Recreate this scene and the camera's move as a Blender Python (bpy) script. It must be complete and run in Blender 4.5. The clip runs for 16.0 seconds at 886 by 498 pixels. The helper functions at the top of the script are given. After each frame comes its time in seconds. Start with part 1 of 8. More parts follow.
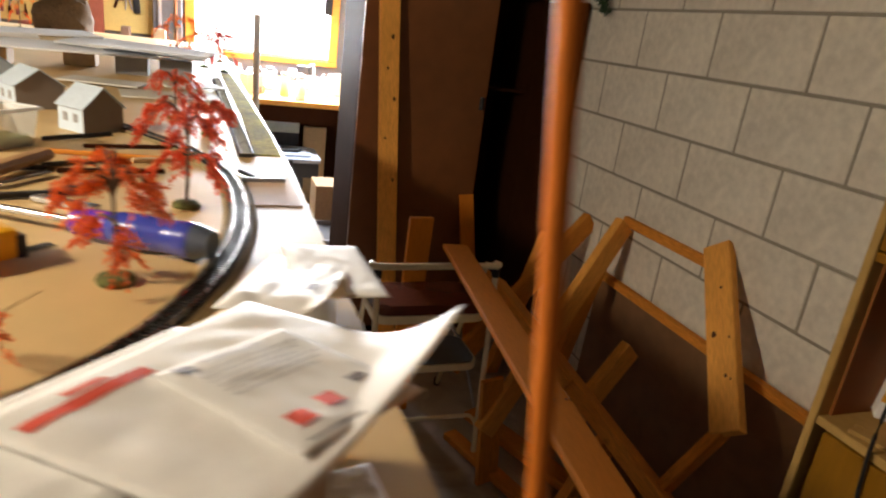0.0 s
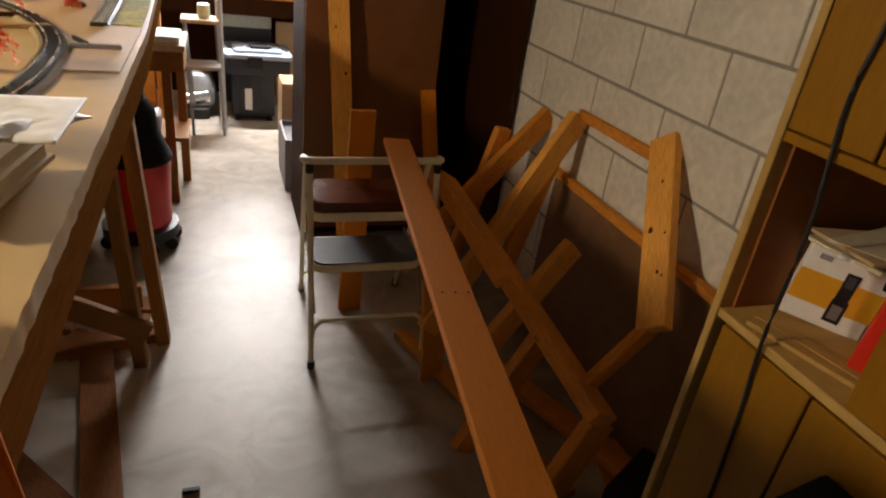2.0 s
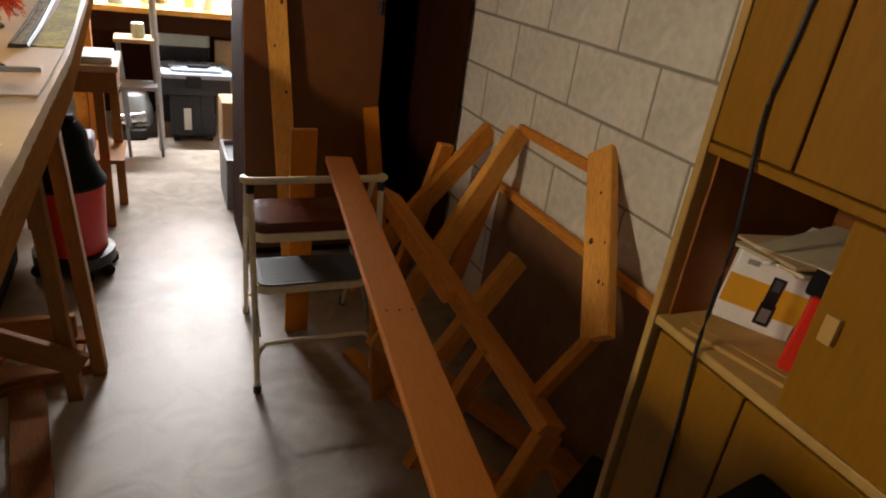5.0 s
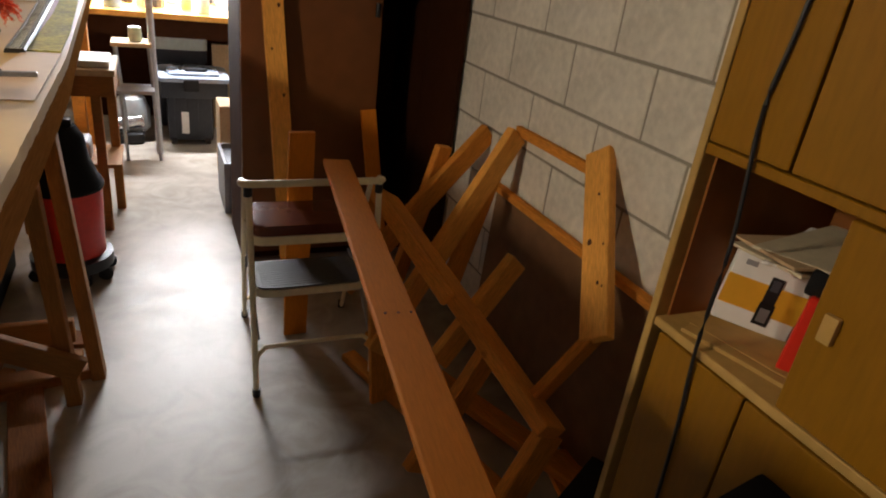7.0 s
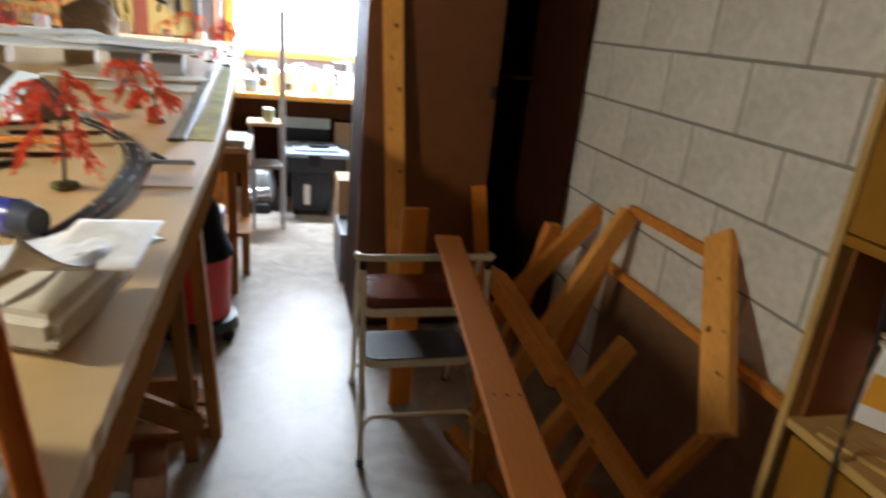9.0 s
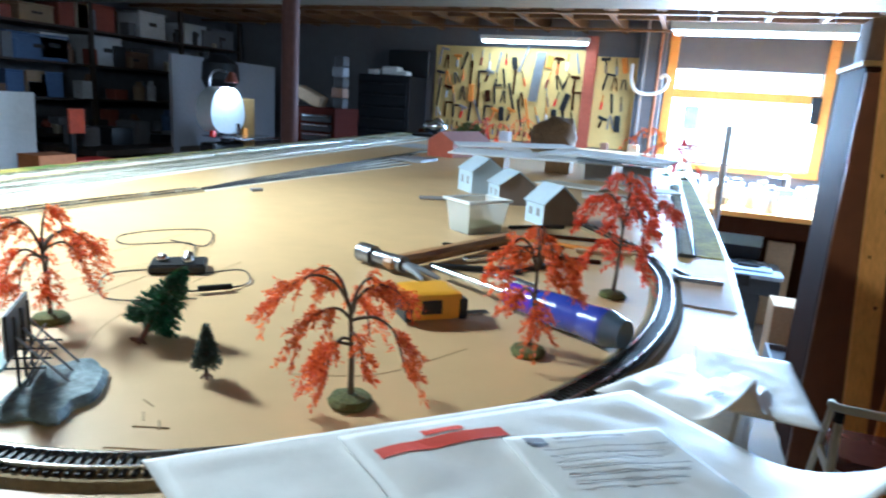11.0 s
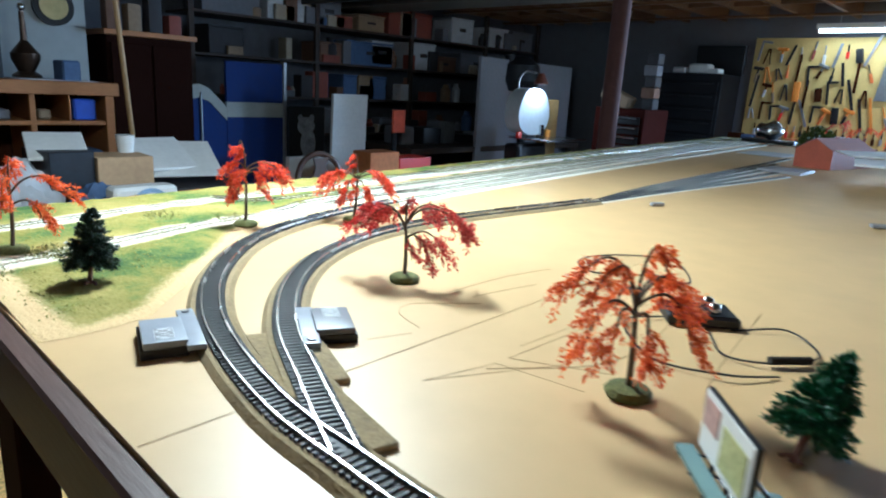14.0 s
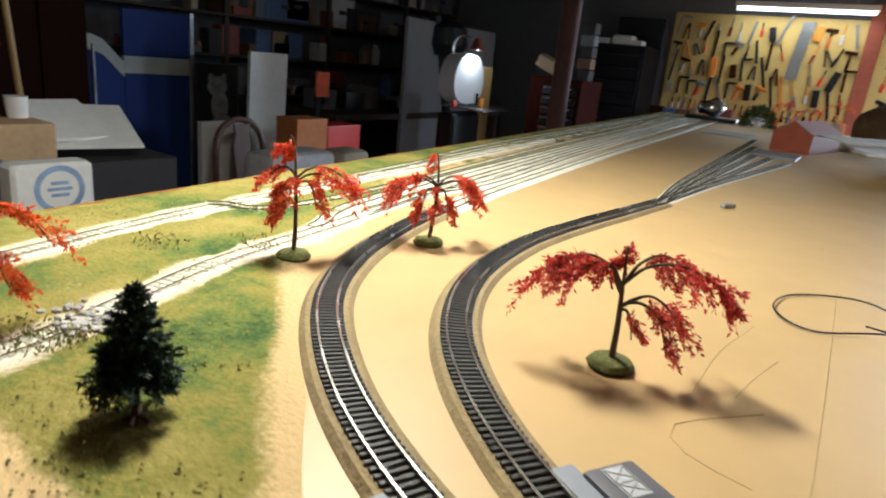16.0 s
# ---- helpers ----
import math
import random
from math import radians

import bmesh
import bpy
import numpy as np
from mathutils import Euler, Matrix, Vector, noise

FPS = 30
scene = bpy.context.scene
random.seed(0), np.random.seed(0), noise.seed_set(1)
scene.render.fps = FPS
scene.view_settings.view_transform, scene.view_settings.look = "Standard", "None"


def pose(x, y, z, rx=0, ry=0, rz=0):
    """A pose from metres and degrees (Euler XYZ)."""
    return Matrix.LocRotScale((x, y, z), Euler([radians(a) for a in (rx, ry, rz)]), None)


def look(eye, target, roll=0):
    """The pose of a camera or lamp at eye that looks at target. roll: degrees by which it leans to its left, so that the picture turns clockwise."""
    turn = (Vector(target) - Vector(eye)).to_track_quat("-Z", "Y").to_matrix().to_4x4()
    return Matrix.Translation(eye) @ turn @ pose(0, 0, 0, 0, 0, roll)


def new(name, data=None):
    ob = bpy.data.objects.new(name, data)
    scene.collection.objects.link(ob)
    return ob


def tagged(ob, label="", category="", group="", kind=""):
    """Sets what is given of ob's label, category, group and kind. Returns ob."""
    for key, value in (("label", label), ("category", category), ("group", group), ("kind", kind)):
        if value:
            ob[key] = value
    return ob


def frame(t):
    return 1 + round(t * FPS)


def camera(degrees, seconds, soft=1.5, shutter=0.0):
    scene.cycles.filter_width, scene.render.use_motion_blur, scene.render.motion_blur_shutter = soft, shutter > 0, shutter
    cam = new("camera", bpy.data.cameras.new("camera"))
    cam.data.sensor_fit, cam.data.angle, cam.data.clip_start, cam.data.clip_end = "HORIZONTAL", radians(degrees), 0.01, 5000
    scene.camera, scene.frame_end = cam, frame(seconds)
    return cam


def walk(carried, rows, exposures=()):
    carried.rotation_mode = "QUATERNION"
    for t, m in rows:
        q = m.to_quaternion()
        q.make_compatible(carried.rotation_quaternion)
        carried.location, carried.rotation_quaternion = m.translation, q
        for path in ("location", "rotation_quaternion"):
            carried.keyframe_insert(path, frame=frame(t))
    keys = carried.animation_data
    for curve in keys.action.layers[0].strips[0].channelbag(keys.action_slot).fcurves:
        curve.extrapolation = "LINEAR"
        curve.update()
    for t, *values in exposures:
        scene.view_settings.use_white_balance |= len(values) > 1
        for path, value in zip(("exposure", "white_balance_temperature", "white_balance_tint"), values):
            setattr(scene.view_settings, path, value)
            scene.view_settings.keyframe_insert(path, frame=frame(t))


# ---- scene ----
cam = camera(69.5, 16.0, soft=2.0, shutter=0.5)
PATH = [
    (0, (0.151, 0.174, 1.552), (0.823, 1.945, 0.909), 7.5),
    (0.5, (0.306, 0.161, 1.552), (0.957, 1.923, 0.866), 8.5),
    (1, (0.383, 0.153, 1.521), (0.898, 1.932, 0.767), 7.5),
    (1.5, (0.396, 0.151, 1.52), (0.978, 1.88, 0.701), 6.9),
    (2, (0.396, 0.156, 1.508), (1.04, 1.82, 0.604), 7.7),
    (2.5, (0.402, 0.164, 1.503), (1.093, 1.789, 0.564), 7.9),
    (3, (0.408, 0.165, 1.499), (1.181, 1.729, 0.522), 8.7),
    (3.5, (0.413, 0.16, 1.5), (1.22, 1.729, 0.559), 8.6),
    (4, (0.408, 0.155, 1.504), (1.198, 1.758, 0.606), 8.2),
    (4.5, (0.412, 0.152, 1.513), (1.2, 1.783, 0.665), 7.9),
    (7, (0.414, 0.153, 1.513), (1.207, 1.787, 0.676), 7.5),
    (7.5, (0.412, 0.155, 1.512), (1.195, 1.799, 0.685), 7.7),
    (8, (0.417, 0.157, 1.516), (1.188, 1.814, 0.705), 7.3),
    (8.5, (0.408, 0.154, 1.523), (1.147, 1.85, 0.763), 7.0),
    (9, (0.392, 0.158, 1.536), (0.889, 1.976, 0.866), 5.5),
    (9.5, (0.345, 0.177, 1.537), (0.477, 2.088, 0.961), 5.2),
    (9.7, (0.312, 0.182, 1.547), (0.291, 2.102, 0.987), 5.5),
    (11.8, (0.127, 0.218, 1.508), (-0.809, 1.942, 1.118), 3.7),
    (12, (0.107, 0.214, 1.506), (-0.894, 1.899, 1.11), 4.1),
    (12.5, (0.05, 0.203, 1.504), (-1.114, 1.773, 1.082), 4.5),
    (13, (-0.018, 0.207, 1.502), (-1.337, 1.643, 1.053), 4.4),
    (13.5, (-0.098, 0.214, 1.499), (-1.455, 1.601, 1.014), 3.6),
    (14, (-0.198, 0.22, 1.502), (-1.529, 1.629, 1.01), 3.4),
    (14.5, (-0.276, 0.23, 1.495), (-1.666, 1.569, 0.972), 2.9),
    (15, (-0.378, 0.251, 1.486), (-1.68, 1.66, 0.919), 3.1),
    (15.5, (-0.501, 0.26, 1.491), (-1.694, 1.753, 0.904), 4.3),
    (16, (-0.584, 0.255, 1.498), (-1.642, 1.851, 0.922), 5.8),
]
walk(cam, [(t, look(eye, target, roll)) for t, eye, target, roll in PATH],
     ((0, -0.03, 6700, 13), (1, -0.04, 7900, 14), (2, -0.05, 7200, 14), (3, -0.08, 7000, 14), (8.3, -0.05, 6300, 10), (9.2, 0.07, 5500, 5), (9.7, 0.07, 4900, 2), (12, -0.17, 4250, 0), (13, -0.30, 4250, 0), (14, -0.57, 4420, 0), (15, -0.98, 5100, 4), (16, -1.14, 5500, 7)))

# ---- world and light ----
world = bpy.data.worlds.new("world")
scene.world = world
world.use_nodes = True
wn = world.node_tree.nodes
sky = wn.new("ShaderNodeTexSky")
sky.sky_type = "NISHITA"
sky.sun_disc = False
sky.sun_elevation, sky.sun_rotation = radians(40), radians(20)
world.node_tree.links.new(sky.outputs[0], wn["Background"].inputs[0])
wn["Background"].inputs[1].default_value = 0.08


def lamp(name, kind, m, energy, color, **more):
    data = bpy.data.lights.new(name, kind)
    data.energy, data.color = energy, color
    for key, value in more.items():
        if key == "size":
            data.size = value
        elif key == "size_y":
            data.shape, data.size_y = "RECTANGLE", value
        elif key == "radius":
            data.shadow_soft_size = value
        elif key == "spread":
            data.spread = value
        elif key == "spot":
            data.spot_size, data.spot_blend = value, 0.6
    ob = new(name, data)
    ob.matrix_world = m
    return ob


# Set by the tree shadows; the lamp itself is out of view.
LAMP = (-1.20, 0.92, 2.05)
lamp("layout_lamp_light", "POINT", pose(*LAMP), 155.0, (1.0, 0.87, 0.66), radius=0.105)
lamp("tube_light_north", "AREA", pose(-1.5, 7.08, 2.17, 0, 0, 0), 10, (1.0, 0.93, 0.78), size=1.1, size_y=0.06)
# Cool fill over the bench, added to brighten the far floor.
lamp("bench_fill_light", "AREA", pose(0.50, 5.55, 2.12, 0, 0, 0), 150, (0.9, 0.95, 1.0), size=1.1, size_y=0.08)
lamp("window_light", "AREA", look((0.62, 7.40, 1.56), (0.5, 3.15, 0.31)), 400, (0.90, 0.95, 1.0), size=1.25, size_y=0.85, spread=radians(125))
lamp("saw_light", "POINT", pose(-3.20, 4.42, 1.53), 8.0, (1.0, 0.95, 0.85), radius=0.03)
# Unseen warm fill, added to lift the lumber while the table shades the floor.
lamp("room_fill_light", "POINT", pose(-0.35, -0.60, 2.42), 4.6, (1.0, 0.80, 0.56), radius=0.05)

# ---- materials ----
MATS = {}


def mat(name, color, rough=0.6, metal=0.0, var=0.12, scale=8.0, bump=0.15, grain=None, spots=0.0, coat=0.0, random=0.0, trans=0.0, alpha=1.0, spec=0.5):
    """Colour with broad stains and fine grain; grain: stretch of the fibres (x along them)."""
    if name in MATS:
        return MATS[name]
    m = bpy.data.materials.new(name)
    m.use_nodes = True
    n, l = m.node_tree.nodes, m.node_tree.links
    b = n["Principled BSDF"]
    tc = n.new("ShaderNodeTexCoord")
    src = tc.outputs["Object"]
    if grain:
        mp = n.new("ShaderNodeMapping")
        mp.inputs["Scale"].default_value = grain
        l.new(src, mp.inputs[0])
        fine_src = mp.outputs[0]
    else:
        fine_src = src
    big = n.new("ShaderNodeTexNoise")
    big.inputs["Scale"].default_value, big.inputs["Detail"].default_value = scale * 0.35, 3
    l.new(src, big.inputs[0])
    fine = n.new("ShaderNodeTexNoise")
    fine.inputs["Scale"].default_value, fine.inputs["Detail"].default_value = scale * 4, 6
    l.new(fine_src, fine.inputs[0])
    mul = n.new("ShaderNodeMath")
    mul.operation = "MULTIPLY_ADD"
    l.new(big.outputs[0], mul.inputs[0])
    mul.inputs[1].default_value = 0.8
    l.new(fine.outputs[0], mul.inputs[2])
    ramp = n.new("ShaderNodeMapRange")
    ramp.inputs[1].default_value, ramp.inputs[2].default_value = 0.55, 1.25
    ramp.inputs[3].default_value, ramp.inputs[4].default_value = 1 - var * 1.6, 1 + var * 1.2
    l.new(mul.outputs[0], ramp.inputs[0])
    value = ramp.outputs[0]
    if random:
        info = n.new("ShaderNodeObjectInfo")
        rr = n.new("ShaderNodeMapRange")
        rr.inputs[3].default_value, rr.inputs[4].default_value = 1 - random, 1 + random
        l.new(info.outputs["Random"], rr.inputs[0])
        mm = n.new("ShaderNodeMath")
        mm.operation = "MULTIPLY"
        l.new(value, mm.inputs[0])
        l.new(rr.outputs[0], mm.inputs[1])
        value = mm.outputs[0]
    vm = n.new("ShaderNodeVectorMath")
    vm.operation = "SCALE"
    vm.inputs[0].default_value = color
    l.new(value, vm.inputs["Scale"])
    out = vm.outputs[0]
    if spots:
        vor = n.new("ShaderNodeTexVoronoi")
        vor.inputs["Scale"].default_value = scale * 1.2
        l.new(src, vor.inputs[0])
        sr = n.new("ShaderNodeMapRange")
        sr.inputs[1].default_value, sr.inputs[2].default_value = 0.06, 0.14
        sr.inputs[3].default_value, sr.inputs[4].default_value = 1 - spots, 1
        l.new(vor.outputs["Distance"], sr.inputs[0])
        v2 = n.new("ShaderNodeVectorMath")
        v2.operation = "SCALE"
        l.new(out, v2.inputs[0])
        l.new(sr.outputs[0], v2.inputs["Scale"])
        out = v2.outputs[0]
    l.new(out, b.inputs["Base Color"])
    rg = n.new("ShaderNodeMapRange")
    rg.inputs[3].default_value, rg.inputs[4].default_value = max(0.02, rough - 0.1), min(1, rough + 0.12)
    l.new(big.outputs[0], rg.inputs[0])
    l.new(rg.outputs[0], b.inputs["Roughness"])
    b.inputs["Metallic"].default_value = metal
    b.inputs["Coat Weight"].default_value = coat
    b.inputs["Transmission Weight"].default_value = trans
    b.inputs["Alpha"].default_value = alpha
    b.inputs["Specular IOR Level"].default_value = spec
    if bump:
        bp = n.new("ShaderNodeBump")
        bp.inputs["Strength"].default_value, bp.inputs["Distance"].default_value = bump, 0.004
        l.new(fine.outputs[0], bp.inputs["Height"])
        l.new(bp.outputs[0], b.inputs["Normal"])
    MATS[name] = m
    return m


def glow(name, color, strength):
    m = bpy.data.materials.new(name)
    m.use_nodes = True
    b = m.node_tree.nodes["Principled BSDF"]
    b.inputs["Base Color"].default_value = (*color, 1)
    b.inputs["Emission Color"].default_value = (*color, 1)
    b.inputs["Emission Strength"].default_value = strength
    return m


GR = (1.0, 9.0, 9.0)


def floor_mat():
    """Sealed concrete: broad stains, trowel swirls and a patchy sheen."""
    m = bpy.data.materials.new("sealed_concrete")
    m.use_nodes = True
    n, l = m.node_tree.nodes, m.node_tree.links
    b = n["Principled BSDF"]
    tc = n.new("ShaderNodeTexCoord")

    def nz(scale, detail, twist=0.0):
        x = n.new("ShaderNodeTexNoise")
        x.inputs["Scale"].default_value, x.inputs["Detail"].default_value, x.inputs["Distortion"].default_value = scale, detail, twist
        l.new(tc.outputs["Object"], x.inputs[0])
        return x.outputs[0]
    broad, swirl, fine = nz(1.3, 4), nz(5.5, 6, 1.6), nz(70, 4)
    mx = n.new("ShaderNodeMath")
    mx.operation = "MULTIPLY_ADD"
    mx.inputs[1].default_value = 0.7
    l.new(swirl, mx.inputs[0])
    l.new(broad, mx.inputs[2])
    cr = n.new("ShaderNodeValToRGB")
    e = cr.color_ramp.elements
    e[0].position, e[0].color = 0.62, (0.26, 0.215, 0.165, 1)
    e[1].position, e[1].color = 1.05, (0.48, 0.43, 0.375, 1)
    l.new(mx.outputs[0], cr.inputs[0])
    l.new(cr.outputs[0], b.inputs["Base Color"])
    rr = n.new("ShaderNodeMapRange")
    rr.inputs[1].default_value, rr.inputs[2].default_value, rr.inputs[3].default_value, rr.inputs[4].default_value = 0.30, 0.70, 0.41, 0.54
    l.new(swirl, rr.inputs[0])
    l.new(rr.outputs[0], b.inputs["Roughness"])
    bp = n.new("ShaderNodeBump")
    bp.inputs["Strength"].default_value, bp.inputs["Distance"].default_value = 0.12, 0.004
    l.new(fine, bp.inputs["Height"])
    l.new(bp.outputs[0], b.inputs["Normal"])
    return m


CONCRETE = floor_mat()
BLOCK = mat("painted_block", (0.70, 0.655, 0.57), 0.75, var=0.13, scale=9, bump=0.35, random=0.04)
MORTAR = mat("mortar", (0.30, 0.27, 0.22), 0.9, var=0.1, scale=20, bump=0.4)
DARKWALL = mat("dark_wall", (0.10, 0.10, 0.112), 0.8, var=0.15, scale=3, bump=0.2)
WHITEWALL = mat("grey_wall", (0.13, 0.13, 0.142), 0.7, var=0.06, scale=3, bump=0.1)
JOIST = mat("joist_wood", (0.125, 0.066, 0.024), 0.7, var=0.2, scale=6, bump=0.2, grain=GR, random=0.15)
PINE = mat("pine_lumber", (0.80, 0.375, 0.080), 0.6, var=0.2, scale=7, bump=0.15, grain=GR, spots=0.3, random=0.1, spec=0.12)
PINE_DARK = mat("weathered_lumber", (0.68, 0.26, 0.042), 0.65, var=0.24, scale=7, bump=0.2, grain=GR, spots=0.3, random=0.12, spec=0.12)
PLANK = mat("red_brown_board", (0.64, 0.205, 0.020), 0.75, var=0.10, scale=6, bump=0.1, grain=GR, spec=0.08)
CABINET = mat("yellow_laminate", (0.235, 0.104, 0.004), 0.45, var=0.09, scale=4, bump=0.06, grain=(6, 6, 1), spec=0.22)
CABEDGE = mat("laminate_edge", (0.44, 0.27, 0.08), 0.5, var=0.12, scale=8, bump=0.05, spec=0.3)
NICHE = mat("niche_inside", (0.25, 0.085, 0.018), 0.55, var=0.12, scale=5, bump=0.06, spec=0.25)
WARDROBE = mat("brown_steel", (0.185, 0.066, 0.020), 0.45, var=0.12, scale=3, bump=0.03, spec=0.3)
# Darker copy of the brown above; on the wardrobe it holds the shade.
WARDROBE2 = mat("dark_brown_copy", (0.040, 0.014, 0.006), 0.7, var=0.12, scale=3, bump=0.03, spec=0.02)
BOARD = mat("tan_board", (0.60, 0.42, 0.195), 0.42, var=0.06, scale=4, bump=0.05, spec=0.5)
FASCIA = mat("fascia_wood", (0.25, 0.105, 0.030), 0.9, var=0.18, scale=6, bump=0.15, grain=GR, spec=0.0)
CREAM = mat("cream_steel", (0.80, 0.70, 0.46), 0.35, metal=0.0, var=0.08, scale=10, bump=0.03)
VINYL = mat("brown_vinyl", (0.12, 0.03, 0.016), 0.16, var=0.1, scale=10, bump=0.05)
RUBBER = mat("grey_rubber", (0.09, 0.085, 0.085), 0.6, var=0.1, scale=20, bump=0.2)
BLACK = mat("black_plastic", (0.014, 0.014, 0.016), 0.4, var=0.15, scale=12, bump=0.04, spec=0.35)
MATTE = mat("matte_black", (0.007, 0.007, 0.008), 0.75, var=0.1, scale=12, bump=0.04, spec=0.2)
BLACKB = mat("navy_black_tub", (0.022, 0.026, 0.036), 0.45, var=0.15, scale=12, bump=0.05)
RED = mat("red_plastic", (0.68, 0.028, 0.014), 0.35, var=0.08, scale=10, bump=0.03)
WHITE = mat("white_paper", (0.82, 0.82, 0.80), 0.85, var=0.05, scale=10, bump=0.05)
CARD = mat("cardboard", (0.52, 0.36, 0.20), 0.8, var=0.1, scale=12, bump=0.08)
STEEL = mat("bright_steel", (0.62, 0.63, 0.65), 0.22, metal=1.0, var=0.08, scale=14, bump=0.03)
GREYST = mat("grey_steel", (0.30, 0.31, 0.33), 0.4, metal=0.6, var=0.12, scale=10, bump=0.04)
GREY = mat("grey_paint", (0.28, 0.28, 0.30), 0.6, var=0.1, scale=6, bump=0.05)


# ---- builders ----
BASE = {}


def bm_new():
    return bmesh.new()


def smooth(me, angle=35):
    for p in me.polygons:
        p.use_smooth = True
    me.set_sharp_from_angle(angle=radians(angle))


def thing(name, base, label, category, group="", kind=""):
    e = new(name)
    e.location = base
    e.empty_display_size = 0.05
    BASE[e.name] = Vector(base)
    return tagged(e, label, category, group, kind)


def part(name, bm, material, parent, label="", soft=True):
    """One mesh under a thing or part; bm is in world metres."""
    base = BASE[parent.name]
    me = bpy.data.meshes.new(name)
    bmesh.ops.translate(bm, verts=bm.verts, vec=-base)
    bmesh.ops.recalc_face_normals(bm, faces=bm.faces)
    bm.to_mesh(me)
    bm.free()
    me.materials.append(material)
    if soft:
        smooth(me)
    ob = new(name, me)
    ob.parent = parent
    BASE[ob.name] = base
    return tagged(ob, label)


def solid(name, bm, material, label, category, group="", kind="", soft=True, base=None):
    """A thing that is one mesh, with its origin at its foot."""
    if base is None:
        lo = [min(v.co[i] for v in bm.verts) for i in range(3)]
        hi = [max(v.co[i] for v in bm.verts) for i in range(3)]
        base = ((lo[0] + hi[0]) / 2, (lo[1] + hi[1]) / 2, lo[2])
    base = Vector(base)
    me = bpy.data.meshes.new(name)
    bmesh.ops.translate(bm, verts=bm.verts, vec=-base)
    bmesh.ops.recalc_face_normals(bm, faces=bm.faces)
    bm.to_mesh(me)
    bm.free()
    me.materials.append(material)
    if soft:
        smooth(me)
    ob = new(name, me)
    ob.location = base
    BASE[ob.name] = base
    return tagged(ob, label, category, group, kind)


def box(bm, c, s, m=None, bevel=0.0, seg=1):
    """A box of size s round c, turned by m about c."""
    made = bmesh.ops.create_cube(bm, size=1.0)["verts"]
    bmesh.ops.scale(bm, vec=s, verts=made)
    if bevel:
        edges = list({e for v in made for e in v.link_edges})
        made = list({v for f in bmesh.ops.bevel(bm, geom=edges, offset=bevel, segments=seg, affect="EDGES", profile=0.7)["faces"] for v in f.verts}
                    | {v for v in made if v.is_valid})
    if m is not None:
        bmesh.ops.transform(bm, matrix=m.to_3x3().to_4x4(), verts=made)
    bmesh.ops.translate(bm, vec=c, verts=made)
    return made


def span(bm, lo, hi, bevel=0.0, seg=1):
    return box(bm, [(a + b) / 2 for a, b in zip(lo, hi)], [abs(b - a) for a, b in zip(lo, hi)], None, bevel, seg)


def boxed(lo, hi, bevel=0.0, seg=1):
    bm = bm_new()
    span(bm, lo, hi, bevel, seg)
    return bm


def rod(bm, p, q, r0, r1=None, seg=12, caps=True):
    p, q = Vector(p), Vector(q)
    d = q - p
    m = Matrix.Translation((p + q) / 2) @ d.to_track_quat("Z", "Y").to_matrix().to_4x4()
    return bmesh.ops.create_cone(bm, cap_ends=caps, segments=seg, radius1=r0, radius2=r0 if r1 is None else r1, depth=d.length, matrix=m)["verts"]


def tube(bm, pts, r, seg=8, r1=None):
    """A round tube along points; r1: the radius at the end."""
    pts = [Vector(p) for p in pts]
    rings = []
    for i, p in enumerate(pts):
        d = (pts[min(i + 1, len(pts) - 1)] - pts[max(i - 1, 0)]).normalized()
        side = d.cross(Vector((0, 0, 1)))
        side = side.normalized() if side.length > 1e-3 else Vector((1, 0, 0))
        up = side.cross(d)
        f = i / max(1, len(pts) - 1)
        rad = r if r1 is None else r + (r1 - r) * f
        rings.append([bm.verts.new(p + rad * (math.cos(a) * side + math.sin(a) * up)) for a in (2 * math.pi * k / seg for k in range(seg))])
    for a, b in zip(rings, rings[1:]):
        for k in range(seg):
            bm.faces.new((a[k], a[(k + 1) % seg], b[(k + 1) % seg], b[k]))
    bm.faces.new(rings[0][::-1])
    bm.faces.new(rings[-1])


def spline(pts, step):
    """A smooth line through points, at even steps."""
    pts = [Vector(p) for p in pts]
    ext = [2 * pts[0] - pts[1], *pts, 2 * pts[-1] - pts[-2]]
    out = []
    for a, b, c, d in zip(ext, ext[1:], ext[2:], ext[3:]):
        n = max(2, int((c - b).length / step))
        for k in range(n):
            t = k / n
            out.append(0.5 * (2 * b + (c - a) * t + (2 * a - 5 * b + 4 * c - d) * t * t + (3 * b - a - 3 * c + d) * t ** 3))
    return out + [pts[-1]]


def lathe(bm, c, prof, seg=20):
    """A turned shape about the vertical through c; prof: radius, height."""
    rings = [[bm.verts.new((c[0] + r * math.cos(2 * math.pi * k / seg), c[1] + r * math.sin(2 * math.pi * k / seg), c[2] + z)) for k in range(seg)] for r, z in prof]
    for a, b in zip(rings, rings[1:]):
        for k in range(seg):
            bm.faces.new((a[k], a[(k + 1) % seg], b[(k + 1) % seg], b[k]))
    bm.faces.new(rings[0][::-1])
    bm.faces.new(rings[-1])


